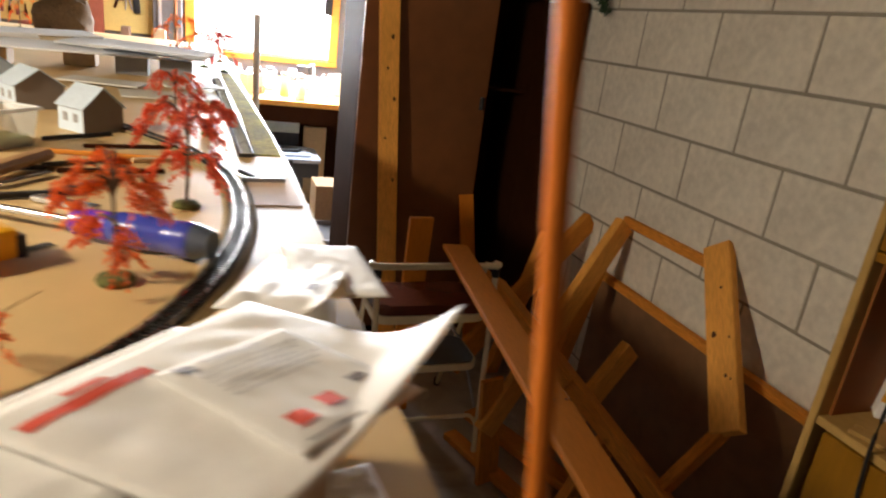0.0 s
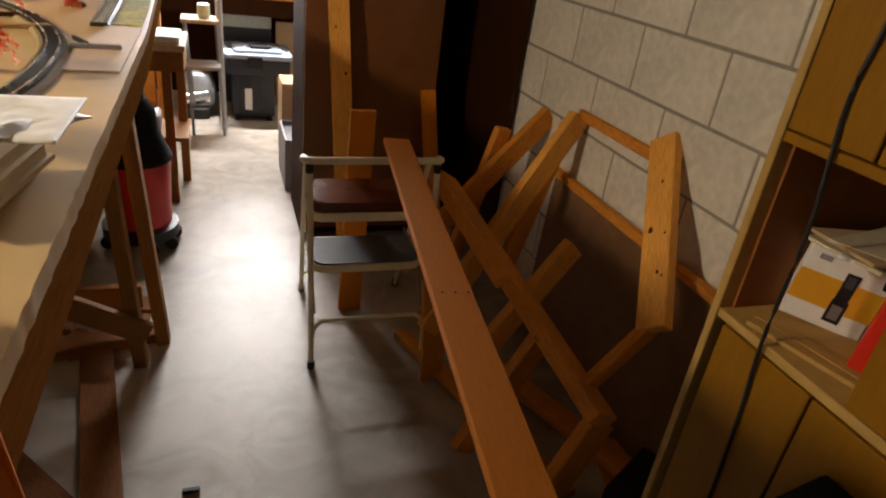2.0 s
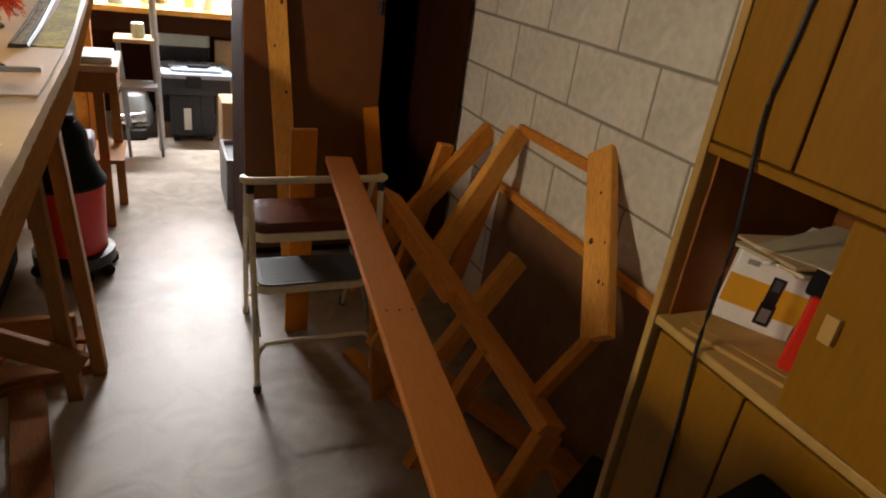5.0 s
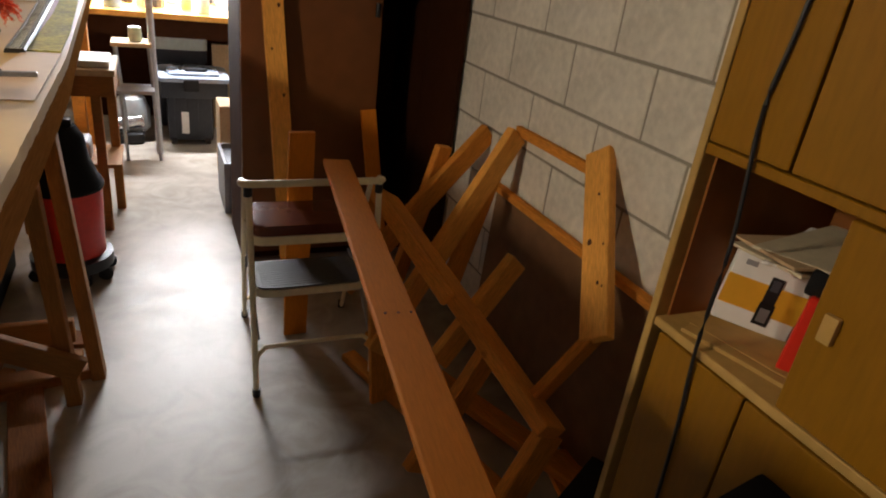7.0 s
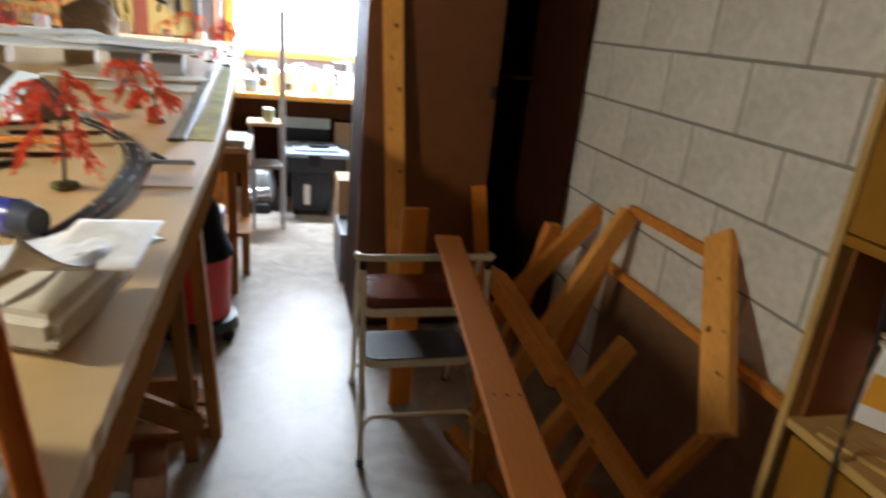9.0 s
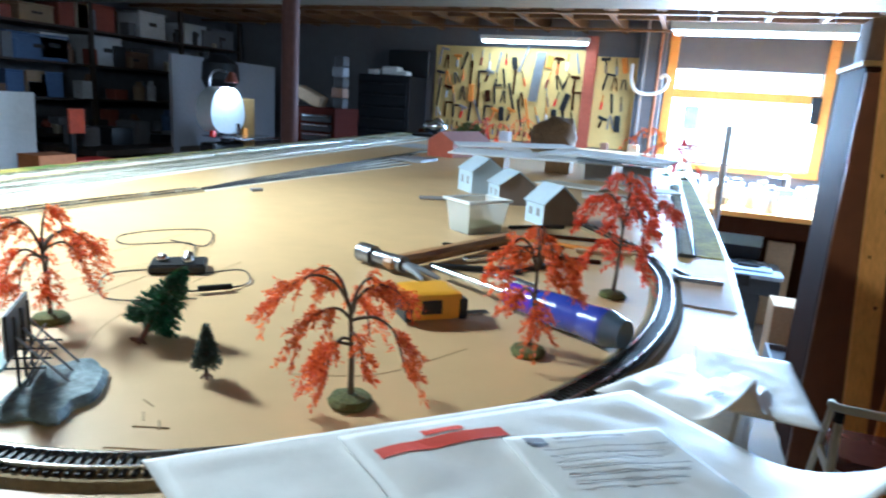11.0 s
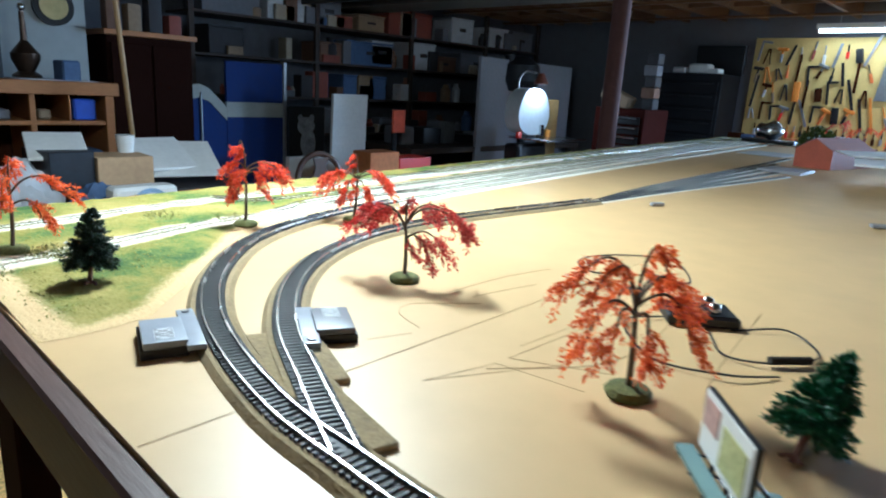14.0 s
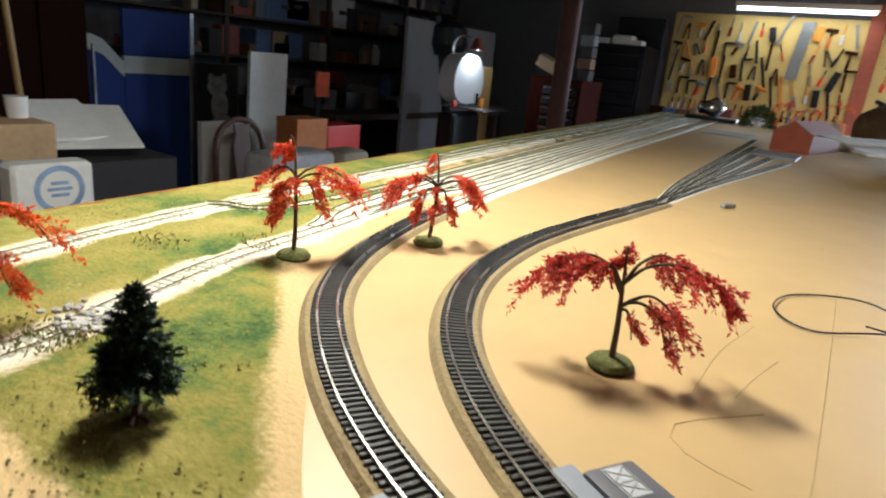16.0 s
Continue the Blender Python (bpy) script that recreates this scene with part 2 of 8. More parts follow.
def timber(name, p, q, w, t, up, material, parent=None, label="", category="board", group="", bevel=0.003):
    """A sawn board from p to q, w wide and t thick, its thickness towards up; the grain runs along it."""
    p, q = Vector(p), Vector(q)
    x = (q - p).normalized()
    z = Vector(up) - Vector(up).dot(x) * x
    z.normalize()
    y = z.cross(x)
    m = Matrix((x, y, z)).transposed().to_4x4()
    m.translation = (p + q) / 2
    bm = bm_new()
    box(bm, (0, 0, 0), ((q - p).length, w, t), None, bevel)
    me = bpy.data.meshes.new(name)
    bm.to_mesh(me)
    bm.free()
    me.materials.append(material)
    ob = new(name, me)
    if parent:
        ob.parent = parent
        ob.matrix_basis = Matrix.Translation(-BASE[parent.name]) @ m
        BASE[ob.name] = BASE[parent.name]
        return tagged(ob, label)
    ob.matrix_basis = m
    return tagged(ob, label, category, group)

# ---- the large structure ----
XE, XW, YN, YS, ZC = 1.665, -5.65, 7.32, -2.2, 2.55
solid("floor", boxed((XW - 0.2, YS - 0.2, -0.1), (XE + 0.25, YN + 0.2, 0)), CONCRETE, "worn pale grey sealed concrete basement floor", "floor", kind="structure", soft=False)
wall_east = solid("wall_east", boxed((XE + 0.0035, YS, 0), (XE + 0.2, YN, ZC)), MORTAR, "cream-painted concrete block basement wall", "wall", kind="structure", soft=False)
solid("wall_west", boxed((XW - 0.2, YS, 0), (XW, YN, ZC)), DARKWALL, "dim grey basement wall behind the shelves", "wall", kind="structure", soft=False)
solid("wall_south", boxed((XW, YS - 0.2, 0), (XE + 0.2, YS, ZC)), DARKWALL, "plain grey basement wall", "wall", kind="structure", soft=False)
WX0, WX1, WZ0, WZ1 = -0.06, 1.27, 1.10, 2.02
bm = bm_new()
span(bm, (XW, YN, 0), (WX0, YN + 0.2, ZC))
span(bm, (WX1, YN, 0), (XE + 0.2, YN + 0.2, ZC))
span(bm, (WX0, YN, 0), (WX1, YN + 0.2, WZ0))
span(bm, (WX0, YN, WZ1), (WX1, YN + 0.2, ZC))
solid("wall_north", bm, WHITEWALL, "dim grey basement wall with a wide bright window", "wall", kind="structure", soft=False)
bm = bm_new()
span(bm, (XW, YS, ZC), (XE + 0.2, YN, ZC + 0.05))
for i in range(18):
    x = XW + 0.16 + i * 0.406
    span(bm, (x, YS, ZC - 0.22), (x + 0.038, YN, ZC))
    for y in (5.25, 6.35):
        span(bm, (x + 0.038, y + 0.04 * (i % 2), ZC - 0.20), (min(x + 0.406, XE + 0.2), y + 0.04 * (i % 2) + 0.038, ZC - 0.01))
for y in (5.75, 6.85):
    span(bm, (XW, y, ZC - 0.24), (XE, y + 0.065, ZC - 0.2205))
solid("ceiling", bm, JOIST, "open ceiling of wooden floor joists and decking", "ceiling", kind="structure", soft=False)

# ---- the layout table ----
TZ = 1.28
TOP = [(0.284, 0.345), (0.281, 1.40), (0.163, 4.75), (-1.89, 4.75), (-1.335, 0.345)]
random.seed(31)
SAWN = [TOP[0]] + [(0.284 - 0.003 * k / 105 + random.uniform(-0.0007, 0.0007), 0.345 + 0.01 * k) for k in range(1, 105)] + TOP[1:]


def prism(outline, z0, z1):
    bm = bm_new()
    low = [bm.verts.new((x, y, z0)) for x, y in outline]
    high = [bm.verts.new((x, y, z1)) for x, y in outline]
    n = len(outline)
    for i in range(n):
        bm.faces.new((low[i], low[(i + 1) % n], high[(i + 1) % n], high[i]))
    bm.faces.new(high)
    bm.faces.new(low[::-1])
    return bm


# Near fascia lies away from the lamp; that shade is in this darker brown.
SHADEFASCIA = mat("shaded_fascia", (0.075, 0.038, 0.028), 0.5, var=0.15, scale=6, bump=0.1, grain=GR)
LEGWOOD = mat("leg_lumber", (0.30, 0.125, 0.03), 0.7, var=0.2, scale=7, bump=0.2, grain=GR, random=0.1, spec=0.2)
table = thing("layout_table", (-0.55, 2.5, 0), "high model railway table with a tan hardboard top on lumber legs", "table")
part("tabletop", prism(SAWN, TZ - 0.018, TZ), BOARD, table, "bare tan hardboard sheet with a ragged sawn edge")
for a, b in zip(TOP, TOP[1:] + TOP[:1]):
    east = a[0] > 0.1 and b[0] > 0.1
    deep = 0.060 if east else 0.062
    low = TZ - (0.0185 if east else 0.002) - deep / 2
    a3, b3 = Vector((*a, low)), Vector((*b, low))
    out = (b3 - a3).cross(Vector((0, 0, 1))).normalized() * (-0.0145 if east else 0.0105)
    timber("fascia", a3 + out, b3 + out, deep, 0.02, out, SHADEFASCIA if a[1] == b[1] == 0.345 else FASCIA, table)
for x, y, top_x in ((0.10, 2.17, 0.045), (0.165, 2.30, 0.09)):
    timber("leg", (x, y, 0), (top_x, y, TZ - 0.02), 0.045, 0.06, (0, 1, 0), LEGWOOD, table)
for x, y in ((0.06, 4.4), (-1.72, 4.4), (-1.30, 0.6), (-1.42, 2.3)):
    timber("leg", (x, y, 0), (x, y, TZ - 0.02), 0.045, 0.07, (0, 1, 0), PINE_DARK, table)
timber("brace", (-0.62, 2.12, 0.58), (0.14, 2.12, 0.16), 0.08, 0.03, (0, 1, 0), LEGWOOD, table)
timber("stretcher", (-1.42, 2.37, 0.16), (0.10, 2.37, 0.16), 0.09, 0.03, (0, 1, 0), LEGWOOD, table)
timber("crossbeam", (0.10, 2.235, TZ - 0.065), (-1.5, 2.25, TZ - 0.065), 0.09, 0.038, (0, 1, 0), PINE_DARK, table)

# ---- the aisle beside the table ----
# yellow storage cabinet with an open niche
CX, CY = 1.268, 0.949
cabinet = thing("storage_cabinet", (1.46, 0.1, 0), "tall yellow laminate storage cabinet with an open niche", "cabinet")
bm = bm_new()
span(bm, (CX - 0.018, CY - 0.017, 0.0), (1.66, CY, 2.10), 0.002)
part("side_panel", bm, CABEDGE, cabinet, "pale laminate edge panel", soft=False)
bm = bm_new()
span(bm, (1.645, -0.9, 0.0), (1.66, CY - 0.018, 2.10))
span(bm, (CX + 0.02, -0.9, 2.08), (1.645, CY - 0.018, 2.10))
span(bm, (CX + 0.02, -0.918, 0.0), (1.66, -0.9, 2.10))
part("body", bm, NICHE, cabinet, soft=False)
part("niche_side", boxed((CX + 0.012, CY - 0.024, 0.934), (1.643, CY - 0.0185, 1.262)), NICHE, cabinet, "dark red-brown niche lining", soft=False)
part("niche_back", boxed((1.636, 0.658, 0.934), (1.643, CY - 0.026, 1.262)), NICHE, cabinet, soft=False)
part("niche_floor", boxed((CX - 0.016, -0.9, 0.925), (1.645, CY - 0.018, 0.943), 0.002), CABEDGE, cabinet, "laminate shelf", soft=False)
part("niche_top", boxed((CX - 0.016, -0.9, 1.262), (1.645, CY - 0.018, 1.280), 0.002), CABINET, cabinet, soft=False)
part("divider", boxed((CX + 0.02, 0.638, 0.943), (1.645, 0.656, 1.262)), NICHE, cabinet, soft=False)
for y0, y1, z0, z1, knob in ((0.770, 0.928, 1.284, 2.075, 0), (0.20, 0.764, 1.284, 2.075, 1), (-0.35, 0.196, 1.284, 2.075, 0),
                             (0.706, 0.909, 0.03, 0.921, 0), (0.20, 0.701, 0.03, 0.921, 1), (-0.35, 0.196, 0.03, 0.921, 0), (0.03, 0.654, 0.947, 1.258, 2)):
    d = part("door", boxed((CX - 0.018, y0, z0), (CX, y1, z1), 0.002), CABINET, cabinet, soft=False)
    if knob == 2:
        part("handle", boxed((CX - 0.029, 0.610, 1.085), (CX - 0.018, 0.632, 1.128), 0.004, 2), CABEDGE, d, "worn wooden pull")

phone_box = thing("carton", (1.424, 0.859, 0.943), "white carton with yellow band and handset picture in the niche", "box")
M = pose(0, 0, 0, 5, 0, 42)
fx = Vector((1.422, 0.859, 1.018))
bm = bm_new()
box(bm, fx, (0.05, 0.136, 0.146), M, 0.002)
part("body", bm, WHITE, phone_box, soft=False)
for nm, lift, dy, dz, sy, sz, mt, turn in (("yellow_band", 0.0, 0, -0.006, 0.1365, 0.060, mat("carton_yellow", (0.72, 0.36, 0.02), 0.6, var=0.05), M),
                                           ("handset_picture", 0.0007, -0.012, 0.012, 0.022, 0.060, BLACK, M), ("handset_picture", 0.0007, -0.013, -0.034, 0.027, 0.046, BLACK, M),
                                           ("screen_picture", 0.0014, -0.012, 0.026, 0.013, 0.022, mat("dark_screen", (0.06, 0.07, 0.09), 0.3), M), ("keypad_picture", 0.0014, -0.013, -0.036, 0.017, 0.028, GREYST, M),
                                           ("mark", 0.0007, 0.040, 0.054, 0.020, 0.010, GREY, M)):
    bm = bm_new()
    box(bm, fx + M.to_3x3() @ Vector((-0.0255 - lift, dy, dz)), (0.0012, sy, sz), turn)
    part(nm, bm, mt, phone_box, soft=False)
folder = thing("folder", (1.385, 0.738, 0.943), "red folder standing beside the carton in the niche", "folder")
FM = pose(0, 0, 0, 4, 0, 31)
bm = bm_new()
box(bm, (1.384, 0.738, 1.018), (0.096, 0.026, 0.148), FM, 0.003)
part("cover", bm, RED, folder, soft=False)
bm = bm_new()
box(bm, (1.392, 0.746, 1.110), (0.10, 0.034, 0.044), FM, 0.008, 2)
part("black_top", bm, MATTE, folder, "black top flap")
for i, (x, y, z, r) in enumerate(((1.475, 0.812, 1.108, -8), (1.485, 0.79, 1.116, 22), (1.46, 0.795, 1.124, -16), (1.475, 0.785, 1.132, 8))):
    bm = bm_new()
    box(bm, (x, y, z), (0.25, 0.17, 0.006), pose(0, 0, 0, -6, -2, r), 0.001)
    solid("magazine", bm, (mat("tan_paper", (0.60, 0.52, 0.36), 0.6, var=0.1), WHITE, CARD, mat("tan_paper", (0, 0, 0)))[i], "worn paper magazine lying on the carton", "magazine", group="papers in the niche", soft=False)
for i, (a, b) in enumerate((((1.275, 0.876, 0.948), (1.325, 0.681, 0.948)), ((1.305, 0.886, 0.948), (1.345, 0.681, 0.950)))):
    timber("wood_strip", a, b, 0.03, 0.008, (0, 0, 1), CABEDGE, None, "thin wood strip lying on the niche shelf", "strip", "strips in the niche", 0.001)
bm = bm_new()
tube(bm, spline([(1.244, 0.79, 2.06), (1.244, 0.822, 1.53), (1.244, 0.838, 1.365), (1.242, 0.826, 1.26), (1.241, 0.813, 1.143), (1.241, 0.813, 0.949), (1.244, 0.802, 0.813), (1.244, 0.792, 0.639), (1.24, 0.776, 0.30), (1.20, 0.75, 0.02), (1.08, 0.73, 0.006)], 0.03), 0.0036, 8)
solid("power_cord", bm, BLACK, "black power cord hanging down the yellow cabinet", "cord")
case = thing("black_case", (1.20, 0.48, 0), "black case standing before the yellow cabinet", "case")
CASEM = pose(0, 0, 0, 0, 0, 10)
bm = bm_new()
box(bm, (1.20, 0.48, 0.39), (0.16, 0.28, 0.78), CASEM, 0.02, 2)
part("shell", bm, MATTE, case)
bm = bm_new()
box(bm, (1.20, 0.48, 0.808), (0.165, 0.285, 0.06), CASEM, 0.02, 2)
part("lid", bm, MATTE, case)
bm = bm_new()
tube(bm, spline([(1.20, 0.40, 0.835), (1.20, 0.42, 0.86), (1.20, 0.54, 0.86), (1.20, 0.56, 0.835)], 0.02), 0.008, 8)
part("handle", bm, BLACK, case)
bm = bm_new()
box(bm, (1.42, 1.06, 0.15), (0.22, 0.20, 0.30), pose(0, 0, 0, 0, 0, 30), 0.01, 2)
solid("black_box", bm, MATTE, "small black box on the floor by the cabinet", "box")

# brown steel wardrobe: one door shut, the other swung open along the block wall
WF = 3.15
TINTS_DIM = mat("dark_card", (0.16, 0.09, 0.045), 0.8, var=0.15, scale=12)
wardrobe = thing("wardrobe", (1.2, WF + 0.25, 0), "tall brown steel wardrobe with one door open against the block wall", "wardrobe")
# Carcass and inside take the darker brown in place of shade.
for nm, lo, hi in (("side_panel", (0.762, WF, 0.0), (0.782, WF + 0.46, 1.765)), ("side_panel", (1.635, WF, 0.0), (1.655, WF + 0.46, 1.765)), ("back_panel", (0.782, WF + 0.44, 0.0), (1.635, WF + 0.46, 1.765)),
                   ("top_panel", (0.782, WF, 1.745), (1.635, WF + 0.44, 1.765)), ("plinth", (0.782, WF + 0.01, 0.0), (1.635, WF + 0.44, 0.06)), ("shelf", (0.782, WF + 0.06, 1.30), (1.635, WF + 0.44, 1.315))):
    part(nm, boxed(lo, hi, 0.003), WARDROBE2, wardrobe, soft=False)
bm = boxed((0.764, WF - 0.027, 0.05), (1.394, WF - 0.002, 1.742), 0.005, 2)
door_a = part("door", bm, WARDROBE, wardrobe, "brown painted steel door")
door_b = part("door", boxed((1.630, WF - 0.405, 0.05), (1.652, WF - 0.004, 1.738), 0.005, 2), WARDROBE2, wardrobe, "brown steel door swung open, shade put into its colour")
bm = bm_new()
lathe(bm, (1.367, WF - 0.04, 1.24), [(0.006, -0.03), (0.012, -0.03), (0.012, 0.03), (0.006, 0.03)], 10)
part("handle", bm, BLACK, door_a)
for z in (0.25, 1.55):
    bm = bm_new()
    rod(bm, (1.650, WF - 0.008, z - 0.04), (1.650, WF - 0.008, z + 0.04), 0.006, seg=10)
    part("hinge", bm, GREYST, door_b)
part("top_trim", boxed((0.745, WF - 0.03, 1.765), (1.66, WF + 0.47, 1.785), 0.003), CABEDGE, wardrobe, "pale wooden top edge", soft=False)
for i, (x0, x1, y0, y1, h, mt, lb, ct) in enumerate(((0.76, 0.85, 0.02, 0.22, 0.16, TINTS_DIM, "small cardboard box on the wardrobe", "box"), (0.90, 1.06, 0.02, 0.27, 0.22, PINE, "wooden crate on the wardrobe", "crate"),
                                                     (1.12, 1.24, 0.0, 0.17, 0.14, GREY, "grey bundle on the wardrobe", "bundle"), (1.27, 1.36, 0.01, 0.17, 0.15, TINTS_DIM, "brown paper packet on the wardrobe", "packet"),
                                                     (1.39, 1.50, 0.0, 0.22, 0.13, GREY, "stack of grey boxes on the wardrobe", "box"), (1.52, 1.64, 0.0, 0.20, 0.11, VINYL, "dark brown box on the wardrobe", "box"))):
    solid(ct, boxed((x0, WF + y0, 1.785), (x1, WF + y1, 1.785 + h), 0.006, 2), mt, lb, ct, group="things on the wardrobe")

# loose boards leaning on the wardrobe
KNOT = mat("pine_knot", (0.10, 0.035, 0.012), 0.6, var=0.3, scale=60, spec=0.2)


def knots(a, b, facing, thick, spots, parent):
    """Dark knots lying on the face of a board that runs from a to b."""
    a, b = Vector(a), Vector(b)
    d = (b - a).normalized()
    n = Vector(facing)
    n = (n - d * n.dot(d)).normalized()
    side = d.cross(n)
    for f, off, r in spots:
        bm = bm_new()
        p = a + (b - a) * f + side * off + n * (thick / 2 - 0.0006)
        bmesh.ops.create_cone(bm, cap_ends=True, segments=12, radius1=r, radius2=r * 0.92, depth=0.002)
        m = Matrix((side, d, n)).transposed().to_4x4()
        for v in bm.verts:
            v.co = Vector((v.co.x * 0.8 * (1 + 0.2 * math.sin(5 * v.co.y / r)), v.co.y * 1.15, v.co.z))
        bmesh.ops.transform(bm, matrix=Matrix.Translation(p) @ m, verts=bm.verts)
        part("knot", bm, KNOT, parent, "dark brown knot")


stud = thing("stud", (0.967, 2.98, 0), "tall knotty pine stud leaning on the wardrobe", "stud")
SA, SB = (0.967, 2.965, 0.0), (0.834, 3.118, 2.05)
timber("board", SA, SB, 0.088, 0.036, (0, -1, 0.03), PINE, stud)
knots(SA, SB, (0, -1, 0.03), 0.036, ((0.42, 0.02, 0.008), (0.515, -0.018, 0.006), (0.60, 0.022, 0.009), (0.665, -0.01, 0.007), (0.73, 0.012, 0.010), (0.82, -0.02, 0.008), (0.90, 0.015, 0.009)), stud)
timber("board", (0.885, 2.43, 0.0), (0.872, 2.332, 0.893), 0.092, 0.02, (0, -1, 0.2), PLANK, None, "short red-brown board leaning behind the step stool", "board", "leaning boards")
timber("board", (1.43, 2.96, 0.0), (1.350, 3.108, 0.784), 0.076, 0.02, (0, -1, 0.2), PLANK, None, "narrow red-brown board leaning on the wardrobe", "board", "leaning boards")

# step stool
stool = thing("step_stool", (0.87, 2.25, 0), "cream tubular steel step stool with a brown vinyl seat", "stool")


def slab(x0, x1, y0, y1, z0, z1, r, round_over=0.0):
    """A flat slab whose corners are rounded by r in plan."""
    pts = []
    for cx, cy, a0 in ((x1 - r, y1 - r, 0), (x0 + r, y1 - r, 90), (x0 + r, y0 + r, 180), (x1 - r, y0 + r, 270)):
        pts += [(cx + r * math.cos(radians(a0 + k * 15)), cy + r * math.sin(radians(a0 + k * 15))) for k in range(7)]
    bm = bm_new()
    low = [bm.verts.new((x, y, z0)) for x, y in pts]
    high = [bm.verts.new((x, y, z1)) for x, y in pts]
    for i in range(len(pts)):
        bm.faces.new((low[i], low[(i + 1) % len(pts)], high[(i + 1) % len(pts)], high[i]))
    cap = bm.faces.new(high)
    bm.faces.new(low[::-1])
    if round_over:
        bmesh.ops.bevel(bm, geom=list(cap.edges), offset=round_over, segments=4, affect="EDGES", profile=0.6)
    return bm


for x in (0.655, 1.078):
    bm = bm_new()
    tube(bm, spline([(x + 0.022, 2.058, 0.0), (x + 0.012, 2.064, 0.4), (x, 2.07, 0.80)], 0.1), 0.0105, 10)
    part("front_leg", bm, CREAM, stool)
    bm = bm_new()
    tube(bm, spline([(x + 0.05, 2.605, 0.0), (x + 0.02, 2.36, 0.42), (x, 2.15, 0.78)], 0.1), 0.0095, 10)
    part("rear_leg", bm, CREAM, stool)
    for p in ((x + 0.022, 2.058, 0.0), (x + 0.05, 2.605, 0.0)):
        bm = bm_new()
        rod(bm, p, (p[0], p[1], 0.03), 0.0145)
        part("foot_cap", bm, BLACK, stool, "black rubber foot cap")
    bm = bm_new()
    rod(bm, (x, 2.07, 0.762), (x, 2.07, 0.792), 0.0135)
    part("joint_sleeve", bm, BLACK, stool, "black plastic joint sleeve")
bm = bm_new()
tube(bm, spline([(0.640, 2.10, 0.800), (0.636, 2.075, 0.803), (0.655, 2.062, 0.804), (0.72, 2.060, 0.804), (1.03, 2.060, 0.806), (1.072, 2.062, 0.806), (1.090, 2.075, 0.804), (1.086, 2.10, 0.80)], 0.015), 0.0118, 10)
part("handrail", bm, CREAM, stool)
part("seat", slab(0.668, 1.072, 2.085, 2.30, 0.612, 0.648, 0.045, 0.016), VINYL, stool, "glossy brown vinyl seat")
part("rim", slab(0.662, 1.078, 2.078, 2.306, 0.582, 0.612, 0.05), CREAM, stool, "cream enamelled seat pan")
part("rim", slab(0.670, 1.062, 2.052, 2.272, 0.402, 0.428, 0.05), CREAM, stool, "cream enamelled step pan")
part("tread", slab(0.678, 1.054, 2.060, 2.264, 0.428, 0.434, 0.044), RUBBER, stool, "ribbed grey rubber tread")
for k in range(12):
    y = 2.076 + k * 0.0155
    part("rib", boxed((0.70, y, 0.434), (1.032, y + 0.005, 0.4352)), RUBBER, stool, soft=False)
bm = bm_new()
tube(bm, spline([(0.676, 2.060, 0.12), (0.682, 2.062, 0.165), (0.704, 2.065, 0.192), (0.74, 2.067, 0.198), (1.02, 2.067, 0.198), (1.065, 2.065, 0.192), (1.088, 2.062, 0.165), (1.094, 2.060, 0.12)], 0.015), 0.0078, 8)
part("foot_bar", bm, CREAM, stool)
bm = bm_new()
tube(bm, spline([(0.702, 2.57, 0.10), (0.73, 2.545, 0.13), (0.80, 2.54, 0.14), (1.02, 2.54, 0.14), (1.10, 2.545, 0.13), (1.125, 2.57, 0.10)], 0.02), 0.007, 8)
part("foot_bar", bm, CREAM, stool)
for x in (0.675, 1.066):
    for p, q in (((x, 2.27, 0.415), (x + 0.012, 2.385, 0.40)), ((x, 2.30, 0.595), (x + 0.004, 2.27, 0.585)), ((x + 0.006, 2.26, 0.41), (x + 0.012, 2.068, 0.23))):
        bm = bm_new()
        rod(bm, p, q, 0.005)
        part("link_bar", bm, GREYST, stool)

# long board over the stool
plank = thing("long_board", (0.88, 1.5, 0.8), "long flat red-brown board lying on the step stool", "board")
timber("board", (0.962, 2.196, 0.828), (0.735, 0.42, 0.826), 0.090, 0.019, (0, 0, 1), PLANK, plank)
for i in range(3):
    bm = bm_new()
    p = Vector((0.814 + 0.027 * i, 1.205 - 0.003 * i, 0.8365))
    rod(bm, p, p + Vector((0, 0, 0.0014)), 0.003, seg=8)
    part("nail_head", bm, BLACK, plank)

# rough frame of sawn lumber leaning on the wall
frame_rack = thing("lumber_frame", (1.4, 1.75, 0), "rough sawn lumber frame lying against the block wall", "lumber frame")
R0, R1 = Vector((1.197, 2.317, 0.644)), Vector((1.318, 1.216, 0.398))
timber("rail", R0, R1, 0.098, 0.045, (0.53, -0.13, 0.84), PINE_DARK, frame_rack)
timber("rail", R0 + Vector((-0.060, -0.012, 0.036)), R0 + (R1 - R0) * 0.55 + Vector((-0.060, -0.012, 0.034)), 0.022, 0.05, (0.53, -0.13, 0.84), PINE_DARK, frame_rack)
timber("crosspiece", (1.655, 2.43, 0.87), (1.02, 2.22, 0.32), 0.085, 0.036, (0.3, -0.9, 0.1), PINE_DARK, frame_rack)
timber("crosspiece", (1.615, 2.14, 0.945), (1.06, 1.93, 0.22), 0.088, 0.036, (0.3, -0.9, 0.1), PINE, frame_rack)
timber("crosspiece", (1.53, 2.12, 0.80), (1.36, 2.03, 0.36), 0.075, 0.034, (0.3, -0.9, 0.1), PINE_DARK, frame_rack)
